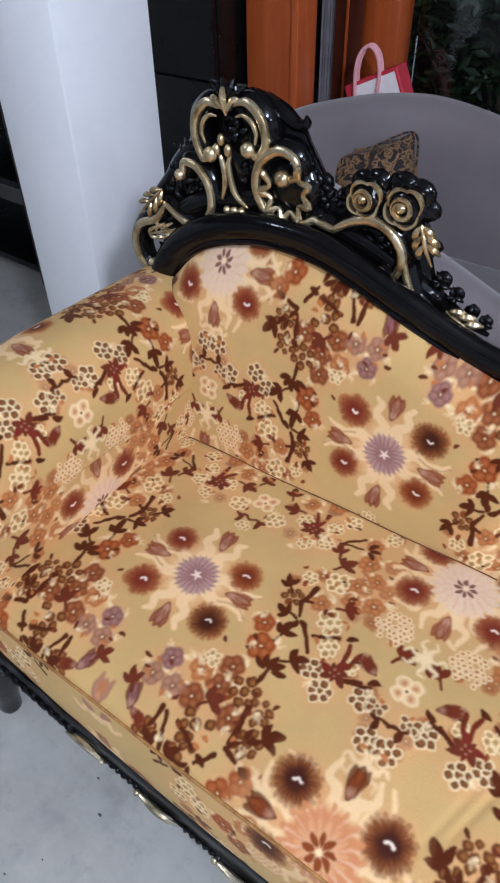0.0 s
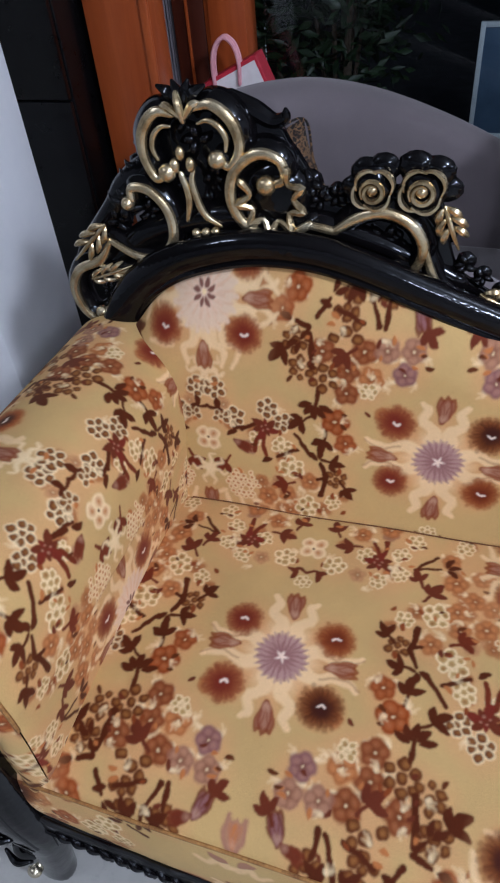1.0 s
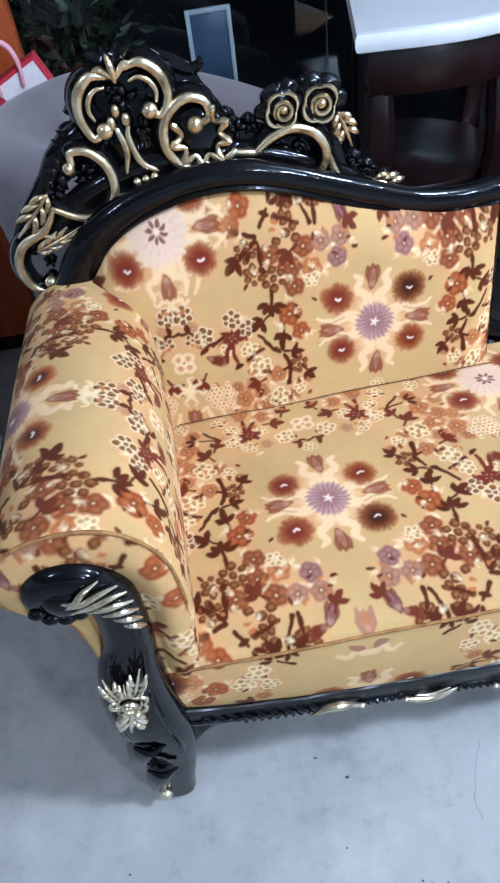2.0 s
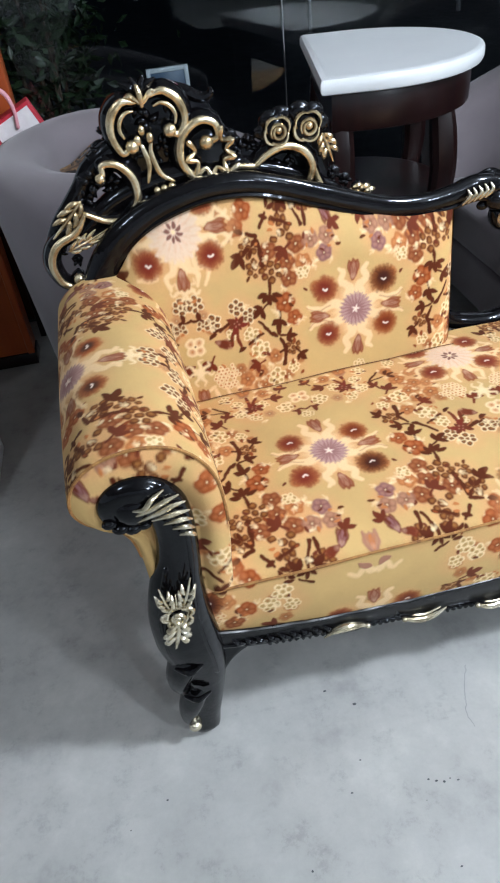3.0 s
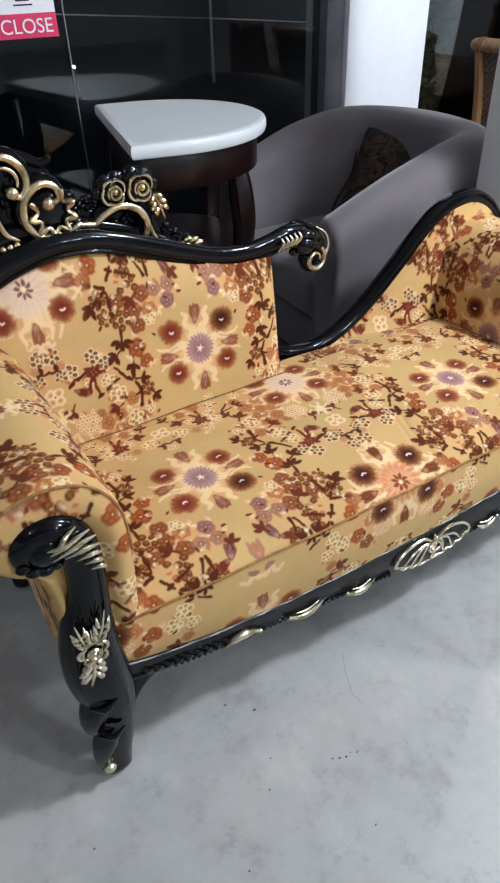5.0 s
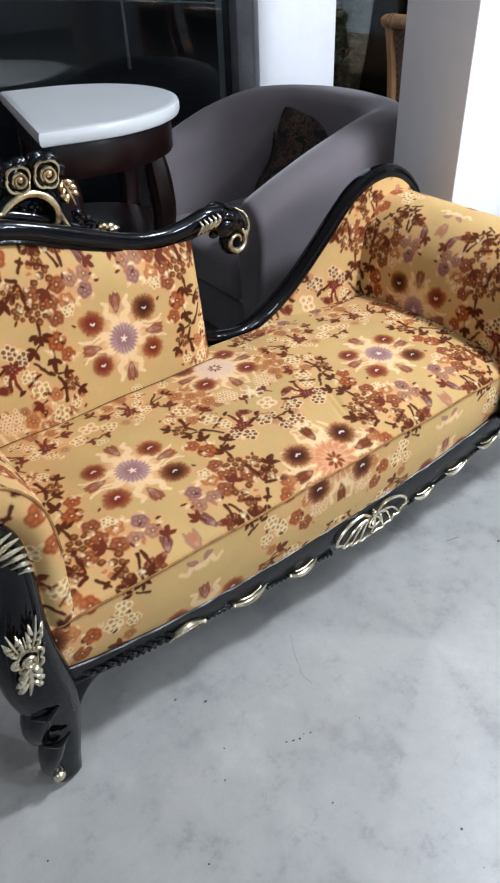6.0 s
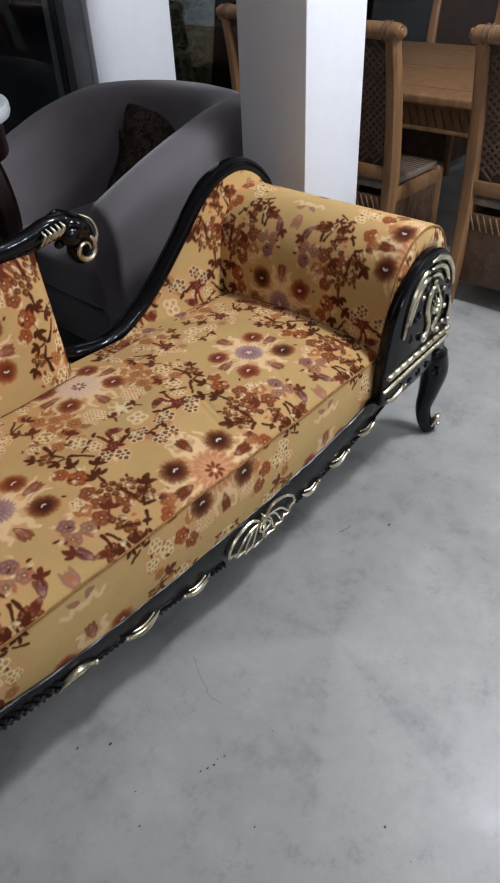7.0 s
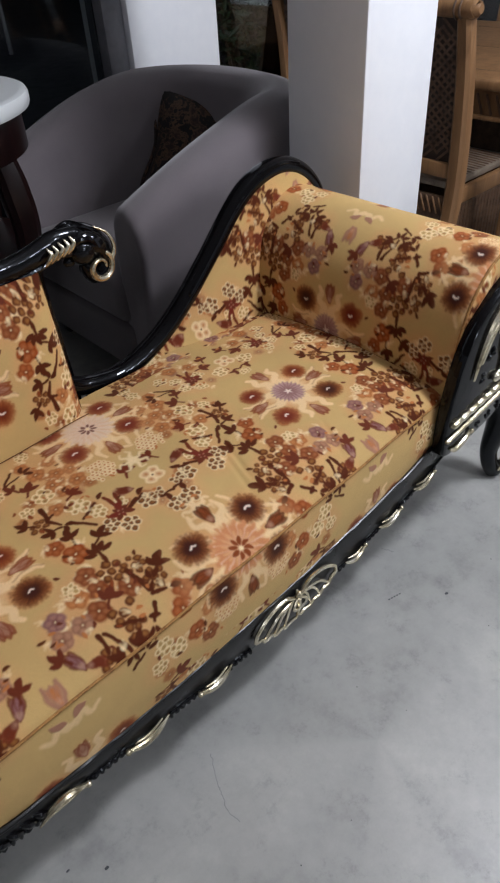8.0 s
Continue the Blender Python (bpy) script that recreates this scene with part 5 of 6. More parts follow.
    # crest
    crest = part("crest", sweep([(-0.88, 0.708, 0.86, 0.020), (-0.80, 0.708, 0.915, 0.024), (-0.70, 0.708, 0.945, 0.026), (-0.59, 0.708, 0.950, 0.024), (-0.49, 0.708, 0.935, 0.020), (-0.40, 0.708, 0.905, 0.018), (-0.31, 0.708, 0.862, 0.014)], sides=12), LACQUER, root, "pierced carved crest in black and gilt")
    rim = [(-0.742, 0.890), (-0.760, 0.930), (-0.752, 0.975), (-0.770, 1.005), (-0.778, 1.050), (-0.757, 1.096), (-0.705, 1.116), (-0.660, 1.116), (-0.620, 1.094), (-0.578, 1.078), (-0.566, 1.060), (-0.545, 1.030), (-0.520, 0.992), (-0.490, 0.970), (-0.450, 0.990), (-0.395, 1.000), (-0.352, 0.985), (-0.335, 0.930), (-0.315, 0.880), (-0.275, 0.850), (-0.215, 0.818)]
    rim = smooth_line(rim, 3)
    under = [(u, z) for u, z, _ in rail[11:5:-1]]
    part("crest_ground", prism([(float(a), float(b)) for a, b in rim] + under, 0.706, 0.726, 0.004), LACQUER, crest, "solid black ground of the crest")
    spine = [(-0.770, 1.026, 0.020), (-0.800, 1.008, 0.024), (-0.836, 0.982, 0.022), (-0.862, 0.952, 0.018), (-0.892, 0.915, 0.020), (-0.924, 0.882, 0.018), (-0.948, 0.842, 0.015), (-0.954, 0.800, 0.013)]
    part("crest_ground", sweep([(u, 0.712, z, r) for u, z, r in spine], sides=12, steps=6, flat=0.8), LACQUER, crest)
    part("crest_ground", sweep([(u, 0.712, z, r) for u, z, r in ((-0.742, 0.900, 0.030), (-0.790, 0.880, 0.024), (-0.832, 0.872, 0.020), (-0.866, 0.872, 0.018), (-0.896, 0.850, 0.016))], sides=12, steps=6, flat=0.7), LACQUER, crest)
    carved_filler(crest, [(-0.800, 0.992, 0.030), (-0.834, 0.962, 0.032), (-0.856, 0.932, 0.024), (-0.884, 0.900, 0.022), (-0.795, 0.950, 0.024), (-0.914, 0.862, 0.016), (-0.850, 0.900, 0.024)], 0.704, 23)
    v = 0.680
    gold_on(crest, "gilded_scroll", [(-0.722, 1.100, 0.5), (-0.748, 1.104, 1.0), (-0.772, 1.080, 1.15), (-0.777, 1.045, 1.0), (-0.762, 1.012, 0.9), (-0.742, 1.022, 0.8)], v, 0.0068, knob=0.0135)
    gold_on(crest, "gilded_scroll", [(-0.728, 1.086, 0.4), (-0.742, 1.085, 0.7), (-0.755, 1.074, 0.9), (-0.760, 1.056, 0.8), (-0.754, 1.040, 0.5)], v - 0.002, 0.0045, 0)
    gold_on(crest, "gilded_scroll", [(-0.694, 1.108, 0.5), (-0.664, 1.114, 1.0), (-0.636, 1.092, 1.15), (-0.628, 1.058, 1.0), (-0.644, 1.032, 0.9), (-0.662, 1.042, 0.8)], v, 0.0068, knob=0.0135)
    gold_on(crest, "gilded_scroll", [(-0.686, 1.090, 0.4), (-0.671, 1.094, 0.7), (-0.655, 1.086, 0.9), (-0.646, 1.070, 0.8), (-0.648, 1.054, 0.5)], v - 0.002, 0.0045, 0)
    part("crest_lip", sweep([(-0.650, 0.716, 1.116, 0.010), (-0.614, 0.714, 1.098, 0.014), (-0.586, 0.712, 1.084, 0.011), (-0.568, 0.708, 1.090, 0.008), (-0.566, 0.704, 1.100, 0.004)], sides=9, steps=5), LACQUER, crest)
    for a in (-0.75, -0.25, 0.25, 0.75):
        part("crest_leaf", sweep([(-0.709, v + 0.012, 1.104, 0.006), (-0.709 + 0.020 * a, v + 0.010, 1.124, 0.010), (-0.709 + 0.046 * a, v + 0.010, 1.144 - 0.012 * abs(a), 0.003)], sides=8), LACQUER, crest)
    part("gilded_finial", joined(sweep([(-0.708, v, 1.092, 0.004), (-0.710, v - 0.004, 1.114, 0.0065), (-0.713, v, 1.128, 0.0045)], sides=8), sweep([(-0.712, v, 1.098, 0.004), (-0.728, v - 0.003, 1.112, 0.006), (-0.738, v, 1.112, 0.003)], sides=7), sweep([(-0.704, v, 1.098, 0.004), (-0.690, v - 0.003, 1.114, 0.006), (-0.680, v, 1.116, 0.003)], sides=7)), GOLD, crest)
    # stalk between the scrolls
    gold_on(crest, "gilded_stalk", [(-0.722, 0.948, 0.5), (-0.714, 0.985, 1.0), (-0.722, 1.020, 0.8)], v, 0.0052, 0)
    gold_on(crest, "gilded_stalk", [(-0.668, 0.942, 0.5), (-0.694, 0.962, 1.0), (-0.706, 1.005, 0.9), (-0.700, 1.030, 0.4)], v, 0.0052, 0)
    for du, dz, r in ((-0.013, 1.032, 0.0085), (0.012, 1.034, 0.0085), (-0.002, 1.050, 0.0080)):
        part("gilded_bud", ball((-0.716 + du, v - 0.003, dz), r, (0.9, 0.8, 1.35), 2), GOLD, crest)
    for u, z in ((-0.708, 0.932), (-0.692, 0.934), (-0.676, 0.936)):
        part("bead", ball((u, v - 0.006, z), 0.0075), GOLD, crest)
    # large scroll beside the rail
    gold_on(crest, "gilded_scroll", [(-0.812, 0.976, 0.8), (-0.808, 0.996, 0.9), (-0.778, 0.992, 1.0), (-0.752, 0.960, 1.1), (-0.752, 0.915, 1.1), (-0.782, 0.884, 1.0), (-0.822, 0.884, 0.9), (-0.866, 0.908, 0.7)], v, 0.0068)
    part("knob", ball((-0.818, v - 0.002, 0.972), 0.011), GOLD, crest)
    # lower scroll and leaf
    gold_on(crest, "gilded_scroll", [(-0.866, 0.905, 0.6), (-0.892, 0.872, 1.0), (-0.938, 0.850, 1.1), (-0.958, 0.812, 1.1), (-0.948, 0.770, 1.0), (-0.922, 0.754, 0.9), (-0.910, 0.772, 0.8)], v, 0.0068, knob=0.013)
    gold_on(crest, "gilded_scroll", [(-0.895, 0.862, 0.6), (-0.860, 0.852, 1.0), (-0.825, 0.862, 0.8), (-0.808, 0.878, 0.6)], v, 0.0056)
    part("gilded_leaf", broad_leaf(-0.868, 0.934, -0.940, 0.868, 0.019, v - 0.002), GOLD, crest)
    part("gilded_leaf", broad_leaf(-0.916, 0.836, -0.826, 0.868, 0.014, v - 0.002), GOLD, crest)
    # shell in its ring
    gold_on(crest, "gilded_ring", [(-0.590, 1.006, 0.9), (-0.566, 1.016, 0.9), (-0.572, 1.042, 1.0), (-0.604, 1.050, 1.1), (-0.638, 1.026, 1.15), (-0.648, 0.985, 1.15), (-0.630, 0.948, 1.1), (-0.592, 0.930, 1.0), (-0.556, 0.938, 0.9), (-0.530, 0.952, 0.9)], v, 0.0068)
    part("knob", ball((-0.592, v - 0.004, 1.008), 0.015, (1, 0.8, 1)), GOLD, crest)
    fan = []
    for k in range(15):
        a = math.radians(150 + 270 * k / 14)
        r = 0.050 if k % 2 == 0 else 0.033
        fan.append((-0.585 + r * math.cos(a), v - 0.004 - (0.004 if k % 2 == 0 else 0), 0.988 + r * math.sin(a), 0.0066 if k % 2 == 0 else 0.0044))
    part("gilded_shell", sweep(fan, sides=7, steps=4), GOLD, crest, "gilded scalloped shell")
    part("shell_body", ball((-0.585, v + 0.020, 0.988), 0.052, (1, 0.35, 1), 3, 0.12), LACQUER, crest)
    gold_on(crest, "gilded_bar", [(-0.533, 0.951, 0.8), (-0.512, 0.947, 1.0), (-0.492, 0.943, 0.9)], v, 0.0058)
    gold_on(crest, "gilded_scroll", [(-0.494, 0.943, 0.8), (-0.462, 0.964, 1.0), (-0.424, 0.974, 1.1), (-0.385, 0.958, 1.1), (-0.366, 0.924, 1.1), (-0.378, 0.890, 0.9), (-0.404, 0.890, 0.8)], v, 0.0068, knob=0.014)
    gold_on(crest, "gilded_scroll", [(-0.366, 0.935, 0.5), (-0.356, 0.900, 1.0), (-0.340, 0.868, 1.0), (-0.316, 0.850, 0.7)], v, 0.0056, knob=0.008)
    for u, z, r in ((-0.452, 1.024, 0.020), (-0.428, 1.030, 0.020), (-0.386, 1.032, 0.022), (-0.358, 1.026, 0.022), (-0.342, 1.004, 0.018), (-0.470, 1.004, 0.015)):
        part("rose_petal", ball((u, v + 0.016, z), r, (1.15, 0.5, 1.0), 3, 0.12), LACQUER, crest)
    rose(crest, -0.440, v - 0.004, 1.006, 0.030, GOLD)
    rose(crest, -0.374, v - 0.004, 1.006, 0.032, GOLD)
    part("gilded_leaf", broad_leaf(-0.342, 0.985, -0.318, 0.925, 0.020, v), GOLD, crest)
    part("gilded_leaf", broad_leaf(-0.278, 0.858, -0.212, 0.826, 0.022, v), GOLD, crest)
    carved_filler(crest, [(-0.846, 0.966, 0.018), (-0.826, 0.996, 0.020), (-0.805, 1.020, 0.020), (-0.790, 1.052, 0.014), (-0.700, 1.060, 0.026), (-0.716, 1.085, 0.020), (-0.735, 1.000, 0.016), (-0.680, 1.010, 0.022),
                           (-0.690, 0.970, 0.018), (-0.655, 0.962, 0.016), (-0.535, 1.000, 0.022), (-0.518, 0.978, 0.020), (-0.495, 0.985, 0.018), (-0.478, 0.970, 0.016),
                           (-0.455, 0.925, 0.026), (-0.425, 0.930, 0.024), (-0.400, 0.925, 0.018), (-0.330, 0.940, 0.016), (-0.306, 0.890, 0.018), (-0.280, 0.872, 0.016), (-0.250, 0.850, 0.016),
                           (-0.225, 0.840, 0.014)], 0.704, 2)
    carved_filler(crest, [(-0.765, 0.945, 0.012), (-0.790, 0.905, 0.014), (-0.868, 0.880, 0.016), (-0.935, 0.830, 0.016), (-0.905, 0.800, 0.014), (-0.640, 0.935, 0.014), (-0.740, 0.925, 0.014), (-0.770, 1.075, 0.016), (-0.655, 1.085, 0.018), (-0.630, 1.060, 0.016), (-0.700, 1.100, 0.018), (-0.640, 1.000, 0.020), (-0.665, 0.985, 0.018)], 0.704, 3)
    return root


# ---------------------------------------------------------------- things behind the chaise
def tub_armchair(name, label, m):
    """A tub armchair that opens to +x; its back is at -x. About 1.0 m deep and 0.95 m wide."""
    root = thing(name, label, "armchair", m, group="grey tub armchairs")
    plan = smooth_line([(0.49, 0.385), (0.25, 0.400), (0.0, 0.395), (-0.22, 0.330), (-0.335, 0.175), (-0.365, 0.0), (-0.335, -0.175), (-0.22, -0.330), (0.0, -0.395), (0.25, -0.400), (0.49, -0.385)], 8)
    tang = np.gradient(plan, axis=0)
    tang /= np.linalg.norm(tang, axis=1, keepdims=True)
    verts, faces, ring = [], [], 0
    for (x, y), (tx, ty) in zip(plan, tang):
        nx, ny = -ty, tx
        h = 0.868 - 0.205 * min(1.0, max(0.0, (x + 0.15) / 0.65)) ** 1.6
        w = 0.075 + 0.012 * (h - 0.6) / 0.26
        lean = lambda k: (k if x < 0 else 1 - 0.3 * (1 - k), k)  # noqa: E731
        section = [(-w, 0.09, 0.86), (-w * 1.02, 0.30, 0.905), (-w * 1.05, h - 0.10, 1.0), (-w * 0.98, h - 0.045, 1.0), (-w * 0.66, h - 0.010, 1.0), (0, h + 0.006, 1.0), (w * 0.66, h - 0.012, 1.0), (w * 0.98, h - 0.05, 1.0), (w * 1.02, h - 0.12, 1.0), (w, 0.30, 0.905), (w, 0.09, 0.86)]
        ring = len(section)
        for o, z, k in section:
            verts.append((x * lean(k)[0] - nx * o, y * lean(k)[1] - ny * o, z))
    n = len(plan)
    for i in range(n - 1):
        for k in range(ring):
            a, b = i * ring + k, i * ring + (k + 1) % ring
            faces.append((a, a + ring, b + ring, b))
    faces.append(tuple(range(ring)))
    faces.append(tuple(range((n - 1) * ring, n * ring))[::-1])
    me = mesh_of("shell", verts, faces, GREY_CLOTH, True)
    bm = bmesh.new()
    bm.from_mesh(me)
    bmesh.ops.recalc_face_normals(bm, faces=bm.faces[:])
    ends = [e for e in bm.edges if len(e.link_faces) == 2 and any(len(f.verts) > 4 for f in e.link_faces)]
    bmesh.ops.bevel(bm, geom=ends, offset=0.025, segments=4, profile=0.5, affect="EDGES")
    part("shell", bm, GREY_CLOTH, root, angle=50)
    seat = block(-0.30, 0.50, -0.315, 0.315, 0.27, 0.44, 0.045, 5)
    for v in seat.verts:
        if v.co.z > 0.36:
            v.co.z += 0.018 * math.cos(v.co.y * 3.6) * math.cos(v.co.x * 2.6)
    part("seat_cushion", seat, GREY_CLOTH, root, angle=60)
    part("seat_base", block(-0.30, 0.49, -0.315, 0.315, 0.09, 0.268, 0.02, 3), GREY_CLOTH, root)
    for x in (-0.25, 0.40):
        for y in (-0.30, 0.30):
            part("leg", block(x - 0.025, x + 0.025, y - 0.025, y + 0.025, 0.0, 0.092, 0.006), MAHOGANY, root)
    return root


def pillow(label, m, cloth):
    root = thing("throw_pillow", label, "pillow", m, group="patterned throw pillows")
    n = 22
    verts, faces = [], []
    for sg in (1, -1):
        for i in range(n + 1):
            for j in range(n + 1):
                a, b = 2 * i / n - 1, 2 * j / n - 1
                k = ((1 - a**4) * (1 - b**4)) ** 0.5
                pinch = 1 - 0.10 * (a * a * b * b) ** 0.0 * (1 - abs(abs(a) - abs(b))) * (max(abs(a), abs(b)) < 0.98) * 0.4
                verts.append((0.19 * a * (1 - 0.10 * (1 - b * b)) * pinch, sg * 0.075 * k + 0.006 * noise.noise(Vector((a * 3, b * 3, sg))), 0.19 * b * (1 - 0.10 * (1 - a * a)) * pinch))
    w, half = n + 1, (n + 1) ** 2
    for s in range(2):
        for i in range(n):
            for j in range(n):
                q = [s * half + i * w + j, s * half + (i + 1) * w + j, s * half + (i + 1) * w + j + 1, s * half + i * w + j + 1]
                faces.append(tuple(q if s else q[::-1]))
    part("cover", (verts, faces), cloth, root, angle=80)
    edge = [(0.186, 0, -0.186), (0.172, 0, 0), (0.186, 0, 0.186), (0, 0, 0.172), (-0.186, 0, 0.186), (-0.172, 0, 0), (-0.186, 0, -0.186), (0, 0, -0.172), (0.186, 0, -0.186)]
    part("piping", sweep([(*p, 0.005) for p in edge], sides=6), cloth, root)
    return root


def console_table(m):
    """A half-round table: straight edge along y at x = 0, round side to +x."""
    root = thing("console_table", "half-round side table with white stone top and dark mahogany legs", "table", m)
    half, deep, h = 0.40, 0.57, 0.96

    def outline(inset, n=28):
        pts = [(inset, -half + inset), (0.16, -half + inset)]
        for k in range(n + 1):
            a = -math.pi / 2 + math.pi * k / n
            pts.append((0.16 + (deep - 0.16 - inset) * math.cos(a), (half - inset) * math.sin(a)))
        pts += [(0.16, half - inset), (inset, half - inset)]
        return pts

    def slab(inset, z0, z1, bevel):
        """Stacked outlines, drawn in at the rims for a rounded edge."""
        levels = [(bevel + 0.012, z0), (bevel, z0), (0.3 * bevel, z0 + 0.3 * bevel), (0.0, z0 + bevel), (0.0, z1 - bevel), (0.3 * bevel, z1 - 0.3 * bevel), (bevel, z1), (bevel + 0.012, z1)]
        rings = []
        for d, z in levels:
            pts = outline(inset + d)
            rings.append([(x, y, z) for k, (x, y) in enumerate(pts) if k not in (1, len(pts) - 2)])
        n = len(rings[0])
        verts = [p for ring in rings for p in ring]
        faces = [tuple(range(n))[::-1], tuple(range(n * (len(rings) - 1), n * len(rings)))]
        for r in range(len(rings) - 1):
            for k in range(n):
                faces.append((r * n + k, r * n + (k + 1) % n, (r + 1) * n + (k + 1) % n, (r + 1) * n + k))
        return verts, faces

    part("tabletop", slab(0.0, h - 0.048, h, 0.014), MARBLE, root, "white polished stone top", 40)
    part("apron", slab(0.035, h - 0.160, h - 0.050, 0.004), MAHOGANY, root, "dark mahogany apron", 40)
    part("shelf", slab(0.10, 0.50, 0.525, 0.006), MAHOGANY, root, "dark mahogany lower shelf", 40)
    for x, y, ox, oy in ((0.065, -half + 0.075, 0, -1), (0.065, half - 0.075, 0, 1), (0.40, -0.22, 0.8, -0.6), (0.40, 0.22, 0.8, 0.6)):
        pts = [(x, y, h - 0.14, 0.036), (x + 0.015 * ox, y + 0.015 * oy, 0.72, 0.042), (x + 0.022 * ox, y + 0.022 * oy, 0.60, 0.040), (x, y, 0.44, 0.030), (x - 0.015 * ox, y - 0.015 * oy, 0.25, 0.024), (x + 0.02 * ox, y + 0.02 * oy, 0.022, 0.026)]
        part("leg", sweep(pts, across=(0, 1, 0.01), sides=12, steps=6, squarish=0.8), MAHOGANY, root, "curved dark mahogany leg")
    return root


def orange_post():
    root = thing("wooden_post", "orange varnished wooden post standing by the window", "post")
    part("shaft", block(-1.488, -1.282, 1.93, 2.03, 0.05, 3.0, 0.008), ORANGE_WOOD, root)
    part("foot", block(-1.492, -1.278, 1.925, 2.035, 0.0, 0.049, 0.003), MAHOGANY, root)
    part("bead", block(-1.306, -1.279, 1.918, 1.929, 0.052, 2.99, 0.004), ORANGE_WOOD, root)


def door_frame():
    root = tagged(thing("door_frame", "orange varnished wooden door frame beside the window", "door frame", kind="structure"), kind="structure")
    part("jamb", block(-1.262, -1.135, 2.29, 2.39, 0.0, 2.25, 0.006), ORANGE_WOOD, root)
    part("rebate", block(-1.285, -1.2625, 2.315, 2.375, 0.0, 2.25, 0.004), ORANGE_WOOD, root)
    part("head", block(-1.50, -1.135, 2.29, 2.39, 2.252, 2.36, 0.006), ORANGE_WOOD, root)
    part("door_stile", block(-1.398, -1.287, 2.320, 2.360, 0.0, 2.25, 0.004), wood_material("red_brown_wood", srgb(58, 24, 16), srgb(84, 38, 24), 1.4, 0.35), root, "dark red-brown door stile")
    part("stile_bead", block(-1.350, -1.340, 2.312, 2.319, 0.0, 2.25, 0.002), ORANGE_WOOD, root)
    # a pale reflection beside the stile, put in as a rippled grey sheet
    part("reflection_strip", reflection_strip(), varied("pale_grey_strip", srgb(104, 98, 104), srgb(134, 128, 134), 6.0, (0.8, 0.9), bump=(0.2, 0.002)), root, "narrow pale grey strip standing in for a reflection")


def reflection_strip():
    verts, faces = [], []
    n = 40
    for side in (0, 1):
        for k in range(n + 1):
            x = -1.470 + 0.070 * k / n
            y = 2.35 + 0.012 * math.sin(k * 0.95) + (0.004 if side else 0)
            verts += [(x, y, 0.03), (x + 0.004 * math.sin(k), y, 2.25)]
    for k in range(n):
        a = 2 * k
        faces.append((a, a + 2, a + 3, a + 1))
        b = 2 * (n + 1) + 2 * k
        faces.append((b + 1, b + 3, b + 2, b))
    return verts, faces


def black_cabinet():
    root = thing("black_cabinet", "tall glossy black cabinet with plain doors", "cabinet")
    part("carcass", block(-2.55, -1.515, 1.83, 2.28, 0.0, 2.05, 0.006), BLACK_PAINT, root)
    for k, (a, b) in enumerate(((-2.545, -2.035), (-2.030, -1.520))):
        for z0, z1 in ((0.04, 0.86), (0.866, 2.04)):
            door = part("door", block(a, b, 1.808, 1.828, z0, z1, 0.004), BLACK_PAINT, root)
            hx = b - 0.05 if k == 0 else a + 0.05
            hz = z1 - 0.16 if z0 < 0.5 else z0 + 0.16
            part("handle", sweep([(hx, 1.800, hz - 0.06, 0.005), (hx, 1.785, hz, 0.006), (hx, 1.800, hz + 0.06, 0.005)], sides=8), STEEL, door, "grey metal handle")


def dark_shelf():
    root = thing("dark_shelf", "black open shelf unit beside the pillar", "shelf")
    for x in (-3.30, -2.36):
        part("side", block(x, x + 0.03, 1.55, 1.95, 0.0, 1.6, 0.004), BLACK_PAINT, root)
    for z in (0.06, 0.42, 0.80, 1.18, 1.56):
        part("board", block(-3.268, -2.362, 1.55, 1.95, z, z + 0.028, 0.003), BLACK_PAINT, root)


def paper_bag():
    root = thing("paper_bag", "red and white paper carrier bag with pink handles", "bag", pose(-1.175, 2.215, 0.0, 0, 0, 4))
    red = varied("red_paper", srgb(176, 34, 52), srgb(200, 48, 66), 8.0, (0.5, 0.6))
    white = varied("white_paper", srgb(226, 220, 220), srgb(242, 238, 238), 8.0, (0.5, 0.6))
    pink = varied("pink_ribbon", srgb(222, 150, 160), srgb(240, 184, 190), 12.0, (0.5, 0.6))
    stand = thing("plant_stand", "plain dark wooden stand beside the window", "stand", pose(-1.175, 2.215, 0))
    part("top", block(-0.14, 0.14, -0.08, 0.08, 0.544, 0.574, 0.004), MAHOGANY, stand)
    for x in (-0.09, 0.09):
        for y in (-0.06, 0.06):
            part("leg", block(x - 0.012, x + 0.012, y - 0.012, y + 0.012, 0.0, 0.546, 0.003), MAHOGANY, stand)
    lean = pose(0.008, 0, 0.858, 0, -24, 0)
    sack = part("sack", block(-0.100, 0.100, -0.040, 0.040, -0.270, 0.0, 0.003, 1), red, root, m=lean)
    part("panel", block(-0.062, 0.090, -0.0435, -0.041, -0.250, -0.012, 0.0), white, sack, "white printed panel")
    for y in (-0.052, -0.030):
        part("handle", sweep([(-0.034, y, 0.80, 0.0065), (-0.038, y, 0.872, 0.0065), (-0.026, y, 0.922, 0.0065), (0.004, y, 0.948, 0.0065), (0.034, y, 0.926, 0.0065), (0.048, y, 0.876, 0.0065), (0.046, y, 0.82, 0.0065)], sides=8), pink, root, "pink rope handle")


